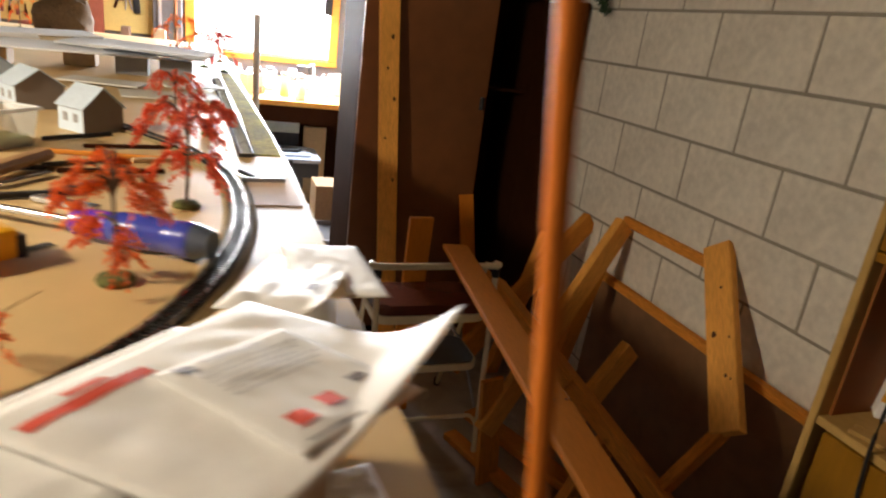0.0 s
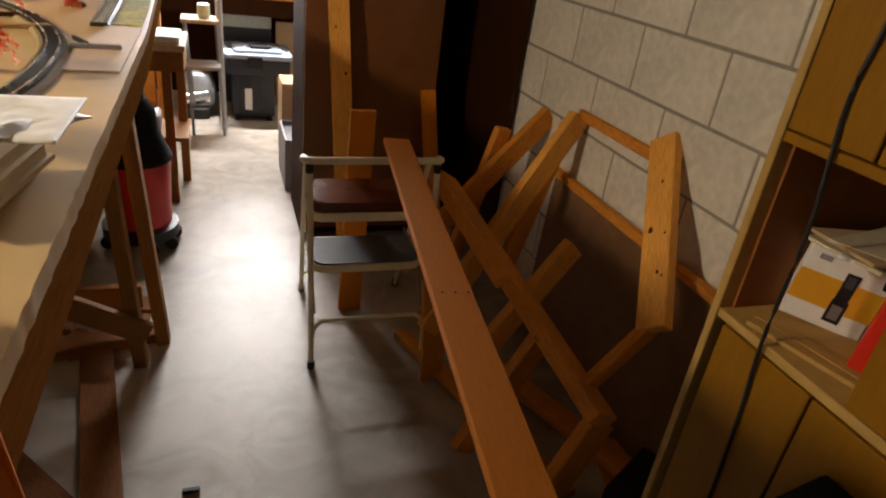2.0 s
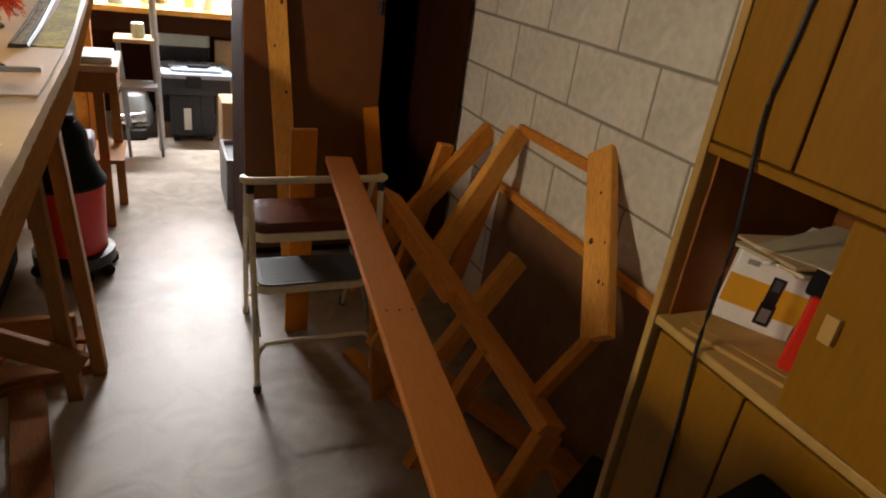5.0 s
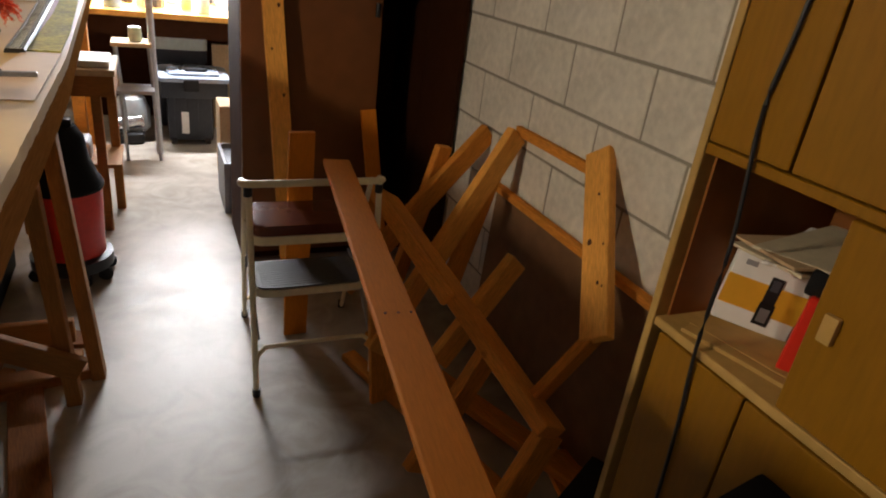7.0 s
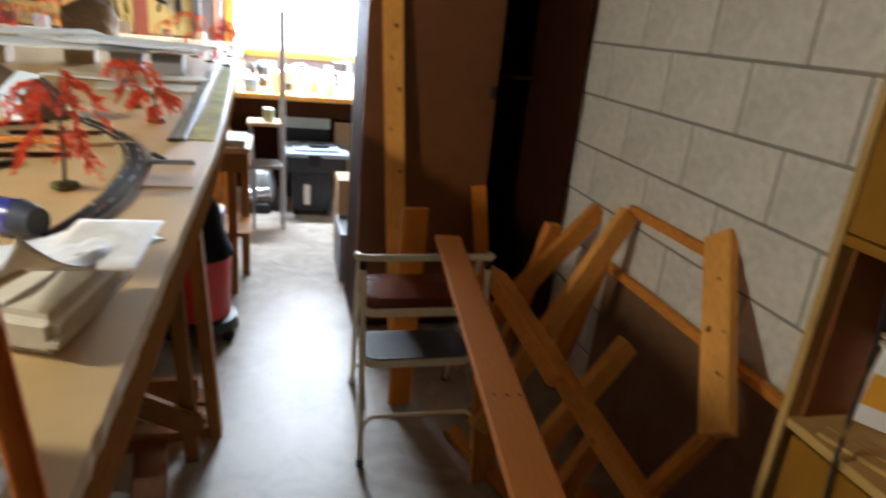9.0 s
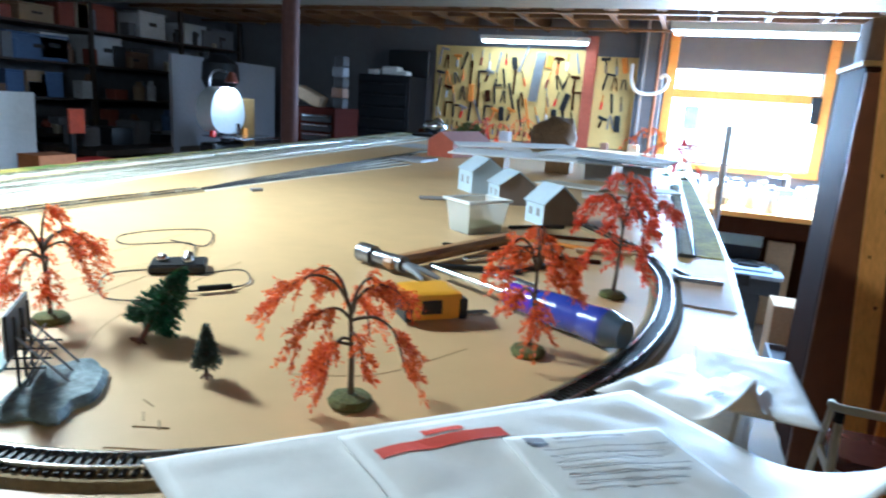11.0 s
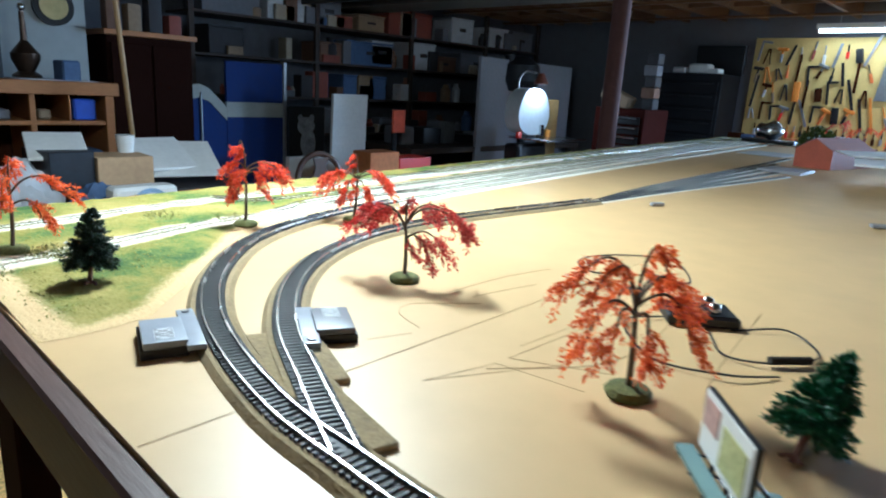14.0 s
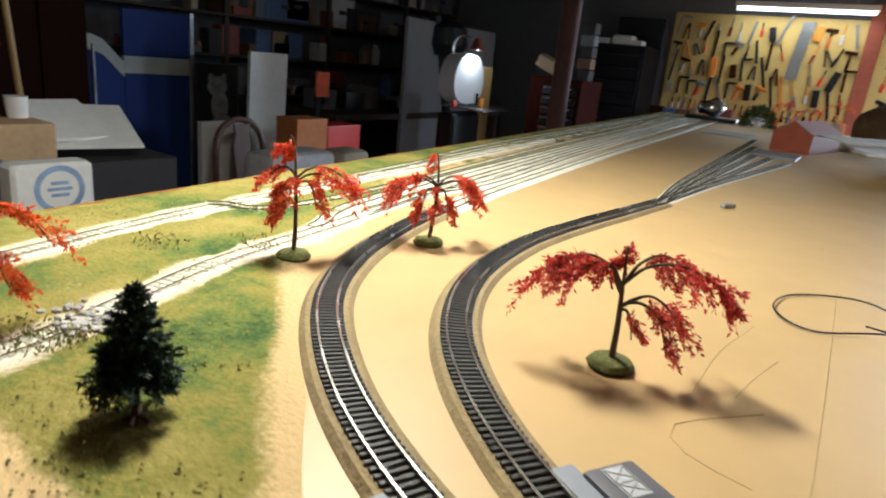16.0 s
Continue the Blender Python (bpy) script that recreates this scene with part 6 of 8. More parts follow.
# scraps, tools and strips
random.seed(11)
for k, (x, y, a, ln, w, mt, lb) in enumerate(((-0.40, 1.73, 30, 0.10, 0.018, GREY, "flat grey strip lying on the board"), (-0.09, 1.505, 40, 0.13, 0.006, BLACK, "thin dark rod lying on the board"),
                                              (-0.09, 1.10, 20, 0.14, 0.010, BLACK, "black tool lying on the board"), (-0.02, 1.16, 50, 0.12, 0.012, BLACK, "black tool lying on the board"),
                                              (0.0, 1.25, 10, 0.15, 0.007, WARDROBE2, "dark wood strip lying on the board"), (-0.02, 1.36, -5, 0.20, 0.008, PINE_DARK, "thin wood strip lying on the board"),
                                              (0.02, 1.44, 12, 0.18, 0.006, WARDROBE2, "dark wood strip lying on the board"), (-0.05, 1.30, 35, 0.12, 0.006, BLACK, "thin dark rod lying on the board"),
                                              (-0.10, 1.18, 60, 0.09, 0.012, STEEL, "bright steel tool lying on the board"), (-0.03, 1.07, 150, 0.09, 0.018, STEEL, "bright steel tool lying on the board"),
                                              (0.225, 1.235, 5, 0.07, 0.008, GREYST, "steel punch lying near the table edge"), (0.20, 1.27, 120, 0.05, 0.006, BLACK, "small black peg lying near the table edge"),
                                              (-0.80, 1.515, 60, 0.03, 0.012, GREY, "small grey chip lying beside the yard"), (0.08, 1.35, 20, 0.13, 0.01, CARD, "card strip lying on the board"),
                                              (-0.14, 1.24, 15, 0.11, 0.004, BLACK, "thin dark rod lying on the board"))):
    d = Vector((math.cos(radians(a)), math.sin(radians(a)), 0)) * ln / 2
    timber("scrap_strip", Vector((x, y, TZ + 0.005)) - d, Vector((x, y, TZ + 0.005)) + d, w, 0.0075, (0, 0, 1), mt, None, lb, "strip", "scraps on the board", 0.0015)
railway("loose_flex_track", [(0.206, 1.42), (0.195, 1.7), (0.175, 2.1), (0.15, 2.7)], "loose length of flexible track along the table edge", TIE, 0.016, 0.008, "joined", 0.012, rail=DULLRAIL)
bm = prism([(0.220, 1.44), (0.270, 1.44), (0.266, 1.66), (0.205, 2.95), (0.165, 2.95), (0.212, 1.9)], TZ + 0.0004, TZ + 0.003)
solid("scenic_strip", bm, mat("yellow_grass_strip", (0.46, 0.40, 0.045), 0.9, var=0.35, scale=30, bump=0.4), "yellow-green scenic strip along the table edge", "scenic strip", soft=False)
bm = prism([(0.190, 1.10), (0.272, 1.10), (0.272, 1.43), (0.215, 1.43)], TZ + 0.0003, TZ + 0.0018)
solid("pale_board_strip", bm, mat("pink_board", (0.66, 0.50, 0.38), 0.6, var=0.05), "pale pinkish board strip beside the curve", "board strip", soft=False)
# pencil lines and sheet joints
PENCIL = mat("pencil", (0.48, 0.345, 0.175), 0.8)
for pts, r in (([(-0.658, 0.718), (-0.659, 0.812), (-0.647, 0.9)], 0.0003), ([(-0.631, 0.731), (-0.625, 0.781), (-0.616, 0.828)], 0.0003), ([(-0.518, 0.544), (-0.502, 0.615)], 0.0003), ([(-0.502, 0.615), (-0.425, 0.628)], 0.0003), ([(-0.518, 0.544), (-0.464, 0.658)], 0.0003), ([(-0.5, 0.764), (-0.502, 0.632)], 0.0003), ([(-0.502, 0.632), (-0.426, 0.674)], 0.0003),
               ([(-0.512, 0.662), (-0.509, 0.753), (-0.502, 0.829), (-0.488, 0.896)], 0.0003), ([(-0.503, 0.801), (-0.48, 0.846), (-0.453, 0.949)], 0.0003), ([(-0.608, 0.563), (-0.595, 0.604)], 0.0003), ([(-0.562, 0.347), (-0.568, 0.52), (-0.578, 0.80), (-0.592, 1.10)], 0.0005), ([(-0.50, 0.60), (-0.44, 0.70), (-0.46, 0.86), (-0.54, 1.0)], 0.0005),
               ([(-0.60, 0.62), (-0.64, 0.63), (-0.655, 0.66), (-0.61, 0.72)], 0.0005), ([(-0.12, 0.66), (-0.05, 0.70), (0.0, 0.80)], 0.0005), ([(-0.16, 0.50), (-0.08, 0.535), (-0.01, 0.585), (0.06, 0.66), (0.10, 0.75)], 0.0007),
               ([(-0.30, 0.60), (-0.36, 0.70), (-0.40, 0.95)], 0.0005), ([(-0.19, 0.565), (-0.175, 0.56)], 0.0009), ([(-0.175, 0.55), (-0.165, 0.54)], 0.0009), ([(-0.155, 0.545), (-0.145, 0.535)], 0.0009), ([(-0.165, 0.53), (-0.14, 0.54)], 0.0009)):
    bm = bm_new()
    tube(bm, spline([(x, y, TZ + 0.0001) for x, y in pts], 0.02), r, 4)
    part("pencil_line", bm, PENCIL, table, "pencil line")

# ---- papers at the near corner ----
BAG = mat("white_mailer", (0.90, 0.89, 0.86), 0.62, var=0.05, scale=14, bump=0.1)
INK = mat("red_ink", (0.75, 0.10, 0.06), 0.6)
TEXT = mat("grey_ink", (0.25, 0.24, 0.26), 0.7)


def sheet(name, o, u, v, lift, seed, material, label, category, marks=(), curl=None, n=26):
    """A crumpled sheet spanned by u and v from o; marks lie on it as thin bars."""
    o, u, v = Vector(o), Vector(u), Vector(v)
    top = thing(name, tuple(o + (u + v) / 2), label, category, "papers on the table corner")

    def at(a, b, up=0.0):
        p = o + u * a + v * b
        h = lift * (0.5 + 0.5 * noise.noise(Vector((a * 2.2 + seed, b * 2.2, seed)))) + lift * 0.5 * abs(noise.noise(Vector((a * 5 + seed, b * 5, 2))))
        h *= min(1.0, 8 * min(a, 1 - a, b, 1 - b) + 0.15)
        if curl:
            c = max(0.0, a * curl[0] + b * curl[1] + curl[2])
            h += curl[3] * c * c
        return p + Vector((0, 0, h + up))
    bm = bm_new()
    grid = [[bm.verts.new(at(i / n, j / n)) for j in range(n + 1)] for i in range(n + 1)]
    for i in range(n):
        for j in range(n):
            bm.faces.new((grid[i][j], grid[i + 1][j], grid[i + 1][j + 1], grid[i][j + 1]))
    body = part("sheet", bm, material, top)
    md = body.modifiers.new("thickness", "SOLIDIFY")
    md.thickness = 0.0008
    for a0, a1, b0, b1, mt in marks:
        bm = bm_new()
        k = 10
        lo = [bm.verts.new(at(a0 + (a1 - a0) * i / k, b0, 0.0012)) for i in range(k + 1)]
        hi = [bm.verts.new(at(a0 + (a1 - a0) * i / k, b1, 0.0012)) for i in range(k + 1)]
        for i in range(k):
            bm.faces.new((lo[i], lo[i + 1], hi[i + 1], hi[i]))
        part("printed_bar", bm, mt, top, soft=False)
    return top


BZ = 1.362
BAGDIM = mat("cream_mailer_side", (0.74, 0.70, 0.60), 0.7, var=0.08, scale=14, bump=0.15, spec=0.15)
parcel = thing("padded_parcel", (0.15, 0.45, TZ), "plump cream parcel lying under the mailers on the table corner", "parcel")
bm = prism([(0.030, 0.415), (0.148, 0.352), (0.212, 0.440), (0.160, 0.550)], TZ, BZ - 0.002)
bmesh.ops.bevel(bm, geom=bm.edges[:], offset=0.012, segments=3, affect="EDGES")
part("body", bm, BAGDIM, parcel)
bm = prism([(0.143, 0.349), (0.151, 0.349), (0.220, 0.437), (0.216, 0.443)], TZ + 0.030, TZ + 0.036)
part("flap", bm, BAGDIM, parcel, "folded sealing flap", soft=False)
sheet("mailer_bag", (-0.02, 0.402, BZ + 0.001), (0.15, 0.15, 0), (0.09, -0.05, 0), 0.003, 1.0, BAG, "white plastic mailer bag underneath the printed one", "mailer bag")
small_parcel = thing("padded_parcel", (0.22, 0.68, TZ), "small cream parcel under the crumpled bag on the table", "parcel")
bm = prism([(0.168, 0.640), (0.238, 0.612), (0.258, 0.745), (0.205, 0.755)], TZ, 1.314)
bmesh.ops.bevel(bm, geom=bm.edges[:], offset=0.008, segments=3, affect="EDGES")
part("body", bm, BAGDIM, small_parcel)
part("flap", prism([(0.232, 0.612), (0.240, 0.609), (0.262, 0.742), (0.256, 0.744)], TZ + 0.012, TZ + 0.016), BAGDIM, small_parcel, "folded sealing flap", soft=False)
sheet("mailer_bag", (0.150, 0.603, 1.350), (0.055, 0.183, -0.030), (0.086, -0.024, 0.001), 0.009, 4.0, BAG, "crumpled white plastic bag lying over the parcels", "mailer bag",
                 ((0.22, 0.36, 0.62, 0.70, TEXT), (0.40, 0.46, 0.80, 0.86, TEXT)), (-0.9, 1.0, -0.62, 0.25))
sheet("paper_sheet", (0.212, 0.784, 1.333), (0.074, -0.004, 0.001), (0.001, -0.140, 0.006), 0.003, 6.0, BAG, "white paper sheet lying over the crumpled bag", "paper")
sheet("mailer_bag", (0.050, 0.450, BZ + 0.006), (0.122, 0.124, 0), (0.116, -0.086, 0), 0.004, 3.0, BAG, "cream plastic mailer bag with red printing and one edge curled up", "mailer bag",
      ((0.05, 0.42, 0.13, 0.19, INK), (0.20, 0.32, 0.08, 0.115, INK)), (0.45, 1.0, -0.98, 0.16))
sheet("letter", (0.122, 0.478, BZ + 0.0115), (0.067, 0.046, 0), (0.066, -0.075, 0), 0.003, 7.0, WHITE, "white printed letter with red marks on the mailer bag", "letter",
      tuple((0.14, 0.90 - 0.06 * (i % 3), 0.17 + 0.055 * i, 0.178 + 0.055 * i, TEXT) for i in range(6)) + ((0.08, 0.20, 0.05, 0.11, TEXT), (0.26, 0.70, 0.07, 0.085, TEXT), (0.15, 0.29, 0.74, 0.85, INK), (0.42, 0.55, 0.70, 0.81, INK), (0.74, 0.86, 0.66, 0.72, TEXT), (0.10, 0.80, 0.94, 0.955, TEXT)))
sheet("paper_scrap", (0.205, 0.462, TZ + 0.001), (0.046, 0.008, 0), (-0.004, 0.040, 0), 0.004, 11.0, WHITE, "small torn white paper scrap on the hardboard", "paper scrap")

# unseen lamp over the layout; its reflector is added to cut upward light
def unseen_lamp(at, aim, label):
    wl = thing("unseen_lamp", (at[0], at[1], at[2] + 0.08), label, "lamp", "clamp lamps")
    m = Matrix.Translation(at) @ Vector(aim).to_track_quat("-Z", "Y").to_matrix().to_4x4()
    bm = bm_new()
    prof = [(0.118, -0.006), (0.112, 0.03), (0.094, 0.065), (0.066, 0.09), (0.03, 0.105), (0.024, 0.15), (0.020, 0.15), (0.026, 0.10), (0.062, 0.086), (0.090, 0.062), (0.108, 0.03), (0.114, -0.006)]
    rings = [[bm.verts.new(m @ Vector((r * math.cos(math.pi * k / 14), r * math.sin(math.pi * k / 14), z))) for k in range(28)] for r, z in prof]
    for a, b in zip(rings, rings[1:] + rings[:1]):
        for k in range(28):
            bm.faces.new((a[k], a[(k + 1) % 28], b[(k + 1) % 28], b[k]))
    part("reflector", bm, GREYST, wl, "added reflector that keeps light off the ceiling")
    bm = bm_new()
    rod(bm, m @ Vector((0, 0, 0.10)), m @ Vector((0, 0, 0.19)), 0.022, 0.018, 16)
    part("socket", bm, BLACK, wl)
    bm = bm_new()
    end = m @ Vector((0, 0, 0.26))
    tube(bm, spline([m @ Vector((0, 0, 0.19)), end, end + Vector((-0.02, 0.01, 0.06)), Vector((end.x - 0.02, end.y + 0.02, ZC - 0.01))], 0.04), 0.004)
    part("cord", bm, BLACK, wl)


unseen_lamp(LAMP, (0.08, 0.0, -1.0), "unseen lamp over the layout with an added reflector that cuts upward light")

# low tufts and rubble on the grass
random.seed(63)
bm = bm_new()
for cx, cy, n, r in ((-1.045, 0.435, 260, 0.030), (-1.02, 0.455, 120, 0.018), (-1.19, 0.62, 130, 0.03), (-1.13, 0.70, 110, 0.025), (-1.24, 0.80, 120, 0.03), (-0.99, 0.36, 90, 0.02)):
    for q in range(n):
        a, d = random.uniform(0, 6.283), r * random.random() ** 0.6
        p = Vector((cx + d * math.cos(a) * 1.3, cy + d * math.sin(a), TZ + 0.002))
        leaf(bm, p, Vector((random.uniform(-0.7, 0.7), random.uniform(-0.7, 0.7), random.uniform(0.4, 1))).normalized(), random.uniform(0.0006, 0.0012), random.uniform(0.002, 0.006))
solid("grass_tuft", bm, leaf_mat("olive_tuft", (0.13, 0.14, 0.03), (0.32, 0.30, 0.09)), "low olive foliage tufts on the scenic grass", "tufts", kind="stuff", soft=False)
bm = bm_new()
for k in range(60):
    p = Vector((-1.045 + random.gauss(0, 0.014), 0.478 + random.gauss(0, 0.012), TZ + 0.003))
    s = random.uniform(0.002, 0.005)
    bmesh.ops.create_icosphere(bm, subdivisions=1, radius=s, matrix=Matrix.Translation(p) @ Matrix.Diagonal((1, random.uniform(0.6, 1), 0.6, 1)))
solid("rubble", bm, mat("grey_rubble", (0.45, 0.44, 0.42), 0.9, var=0.4, scale=80), "pale grey rubble where the lead track ends", "rubble", kind="stuff")

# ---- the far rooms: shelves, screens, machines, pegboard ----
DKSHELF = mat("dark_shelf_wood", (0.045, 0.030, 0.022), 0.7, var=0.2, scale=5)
BLUEF = mat("blue_fabric", (0.016, 0.037, 0.18), 0.85, var=0.1, scale=40, bump=0.2)
GREYF = mat("grey_band", (0.42, 0.44, 0.42), 0.8, var=0.1, scale=30)
random.seed(77)
rack = thing("wall_shelves", (-5.4, 4.5, 0), "long dark wooden wall shelves crowded with boxes", "shelves")
LEVELS = (0.35, 1.02, 1.34, 1.655, 1.97)
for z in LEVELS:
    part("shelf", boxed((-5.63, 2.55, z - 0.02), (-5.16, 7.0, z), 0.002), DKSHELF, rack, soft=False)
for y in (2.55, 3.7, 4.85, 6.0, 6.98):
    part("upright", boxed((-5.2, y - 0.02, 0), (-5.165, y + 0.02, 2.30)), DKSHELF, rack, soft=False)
TINTS = [mat("box_" + n, c, 0.7, var=0.12, scale=9) for n, c in (("white", (0.55, 0.55, 0.57)), ("grey", (0.16, 0.16, 0.18)), ("brown", (0.16, 0.085, 0.05)), ("tan", (0.28, 0.20, 0.12)),
                                                                ("blue", (0.09, 0.14, 0.28)), ("red", (0.22, 0.055, 0.035)), ("dark", (0.03, 0.027, 0.03)), ("cream", (0.40, 0.34, 0.25)))]


def carton(y0, y1, z, h, mt, x=-5.2, dep=0.3, label="storage box standing on the wall shelves"):
    c = thing("shelf_box", (x - dep / 2, (y0 + y1) / 2, z), label, "box", "boxes on the wall shelves")
    part("body", boxed((x - dep, y0, z), (x, y1, z + h), 0.006), mt, c, soft=False)
    if h > 0.12:
        part("lid", boxed((x - dep - 0.005, y0 - 0.005, z + h), (x + 0.005, y1 + 0.005, z + h + 0.02), 0.004), mt, c, soft=False)
        part("label_bar", boxed((x, (y0 + y1) / 2 - 0.05, z + h * 0.5), (x + 0.002, (y0 + y1) / 2 + 0.05, z + h * 0.66)), TINTS[6], c, soft=False)


for y0, y1, z, h, t in ((4.05, 4.62, 1.655, 0.20, 4), (4.35, 4.62, 1.675, 0.20, 0), (4.88, 5.22, 1.655, 0.25, 0), (5.62, 6.15, 1.655, 0.20, 1), (5.45, 5.80, 1.97, 0.24, 0), (6.08, 6.42, 1.97, 0.20, 0),
                        (4.55, 5.15, 1.97, 0.22, 5), (4.18, 4.50, 1.97, 0.13, 3), (3.72, 3.98, 1.97, 0.22, 1), (4.02, 4.55, 1.34, 0.20, 4), (2.65, 3.15, 1.97, 0.26, 1), (3.22, 3.62, 1.97, 0.24, 0), (2.7, 3.0, 1.655, 0.2, 6),
                        (5.20, 5.55, 1.655, 0.14, 2), (3.75, 4.02, 1.655, 0.16, 2), (6.2, 6.6, 1.655, 0.16, 6), (6.5, 6.9, 1.97, 0.2, 1)):
    carton(y0, y1, z, h, TINTS[t])
for i in range(105):
    z = random.choice(LEVELS[1:])
    y = random.uniform(2.7, 6.8)
    s = random.uniform(0.03, 0.10)
    h = random.uniform(0.05, 0.24)
    bm = bm_new()
    if i % 2:
        lathe(bm, (-5.19 - 0.05, y, z), [(s * 0.6, 0), (s * 0.65, h * 0.7), (s * 0.35, h * 0.85), (s * 0.35, h)], 12)
        solid("shelf_bottle", bm, random.choice(TINTS), "small bottle among the boxes on the wall shelves", "bottle", group="small things on the shelves")
    else:
        span(bm, (-5.30, y - s, z), (-5.175, y + s, z + h), 0.004)
        solid("shelf_packet", bm, random.choice(TINTS), "small packet among the boxes on the wall shelves", "packet", group="small things on the shelves", soft=False)

# folding screen of blue panels
scr = thing("folding_screen", (-4.95, 2.75, 0), "blue fabric room divider with grey bands and an arched panel", "room divider")
for nm, lo, hi, mt in (("panel", (-4.97, 2.70, 0.05), (-4.94, 3.20, 1.175), BLUEF), ("panel", (-4.97, 2.70, 1.292), (-4.94, 3.20, 1.60), BLUEF), ("band", (-4.972, 2.70, 1.175), (-4.938, 3.20, 1.292), GREYF),
                       ("frame_post", (-4.98, 3.20, 0.0), (-4.93, 3.235, 1.62), GREYST), ("frame_post", (-4.98, 2.26, 0.0), (-4.93, 2.29, 1.30), GREYST), ("frame_post", (-4.962, 2.485, 0.05), (-4.925, 2.50, 1.36), GREYST)):
    part(nm, boxed(lo, hi, 0.004), mt, scr, soft=False)
arch = [(2.29, 1.20), (2.33, 1.31), (2.40, 1.37), (2.48, 1.39), (2.56, 1.36), (2.63, 1.29), (2.70, 1.22)]
bm = bm_new()
lo = [[bm.verts.new((x, y, 0.05)) for y, z in arch] for x in (-4.965, -4.945)]
hi = [[bm.verts.new((x, y, z - 0.06)) for y, z in arch] for x in (-4.965, -4.945)]
for s in (0, 1):
    for i in range(6):
        bm.faces.new((lo[s][i], lo[s][i + 1], hi[s][i + 1], hi[s][i]))
for i in range(6):
    bm.faces.new((hi[0][i], hi[0][i + 1], hi[1][i + 1], hi[1][i]))
part("panel", bm, BLUEF, scr, soft=False)
bm = bm_new()
ring = [[bm.verts.new((x, y, z + dz)) for y, z in arch] for x in (-4.97, -4.935) for dz in (-0.07, 0.03)]
for a, b in ((0, 1), (1, 3), (3, 2), (2, 0)):
    for i in range(6):
        bm.faces.new((ring[a][i], ring[a][i + 1], ring[b][i + 1], ring[b][i]))
part("band", bm, GREYF, scr, soft=False)

# framed picture, white board, chair, oddments before the shelves
pic = thing("framed_picture", (-4.75, 3.290, 0.5), "dark framed grey picture leaning before the shelves", "picture")
part("frame", boxed((-4.78, 3.130, 0.55), (-4.75, 3.490, 1.28), 0.006), BLACK, pic, soft=False)
bm = bm_new()
for y, z, ry, rz in ((3.300, 1.12, 0.085, 0.075), (3.245, 1.185, 0.025, 0.03), (3.355, 1.185, 0.025, 0.03), (3.320, 0.98, 0.075, 0.12), (3.340, 0.80, 0.11, 0.12), (3.270, 0.74, 0.06, 0.08)):
    c = bm.verts.new((-4.7485 + 0.0003 * ry, y, z))
    rim = [bm.verts.new((-4.7485 + 0.0003 * ry, y + ry * math.cos(t), z + rz * math.sin(t))) for t in (math.pi * i / 9 for i in range(18))]
    for i in range(18):
        bm.faces.new((c, rim[i], rim[(i + 1) % 18]))
part("print", bm, mat("mottled_print", (0.28, 0.29, 0.31), 0.6, var=0.5, scale=30, bump=0), pic, "mottled grey print", soft=False)
solid("stand_box", boxed((-4.9, 3.2, 0.0), (-4.7, 3.7, 0.55), 0.01), TINTS[6], "dark low box holding the framed picture", "box")
bm = bm_new()
box(bm, (-4.40, 3.46, 0.70), (0.03, 0.34, 1.40), pose(0, 0, 0, 0, 2, 0), 0.003)
solid("white_board", bm, WHITE, "tall narrow white board standing on end", "board", soft=False)
chair = thing("dining_chair", (-3.75, 2.77, 0), "dark wooden dining chair with a rounded back", "chair")
DKW = mat("dark_chair_wood", (0.10, 0.05, 0.03), 0.4, var=0.15)
bm = bm_new()
tube(bm, spline([(-3.78, 2.60, 0.45), (-3.785, 2.585, 0.68), (-3.80, 2.60, 0.89), (-3.81, 2.66, 0.98), (-3.815, 2.765, 1.015), (-3.81, 2.87, 0.98), (-3.80, 2.93, 0.89), (-3.785, 2.945, 0.68), (-3.78, 2.93, 0.45)], 0.03), 0.020, 8)
part("backrest", bm, DKW, chair, "rounded bentwood back")
bm = bm_new()
v = [bm.verts.new((-3.79, 2.765 + sy * w, z)) for sy in (-1, 1) for w, z in ((0.045, 0.49), (0.03, 0.63), (0.055, 0.77), (0.065, 0.86), (0.045, 0.93), (0.06, 0.99))]
for i in range(5):
    bm.faces.new((v[i], v[i + 1], v[i + 7], v[i + 6]))
k = bmesh.ops.extrude_face_region(bm, geom=bm.faces[:])
bmesh.ops.translate(bm, verts=[g for g in k["geom"] if isinstance(g, bmesh.types.BMVert)], vec=(0.014, 0, 0))
part("splat", bm, DKW, chair, "vase-shaped back splat", soft=False)
part("seat", boxed((-3.78, 2.535, 0.43), (-3.35, 2.995, 0.53), 0.02, 2), BLACK, chair)
for x, y in ((-3.76, 2.565), (-3.76, 2.965), (-3.38, 2.565), (-3.38, 2.965)):
    part("leg", boxed((x - 0.018, y - 0.018, 0), (x + 0.018, y + 0.018, 0.45 if x < -3.6 else 0.43), 0.004), DKW, chair)
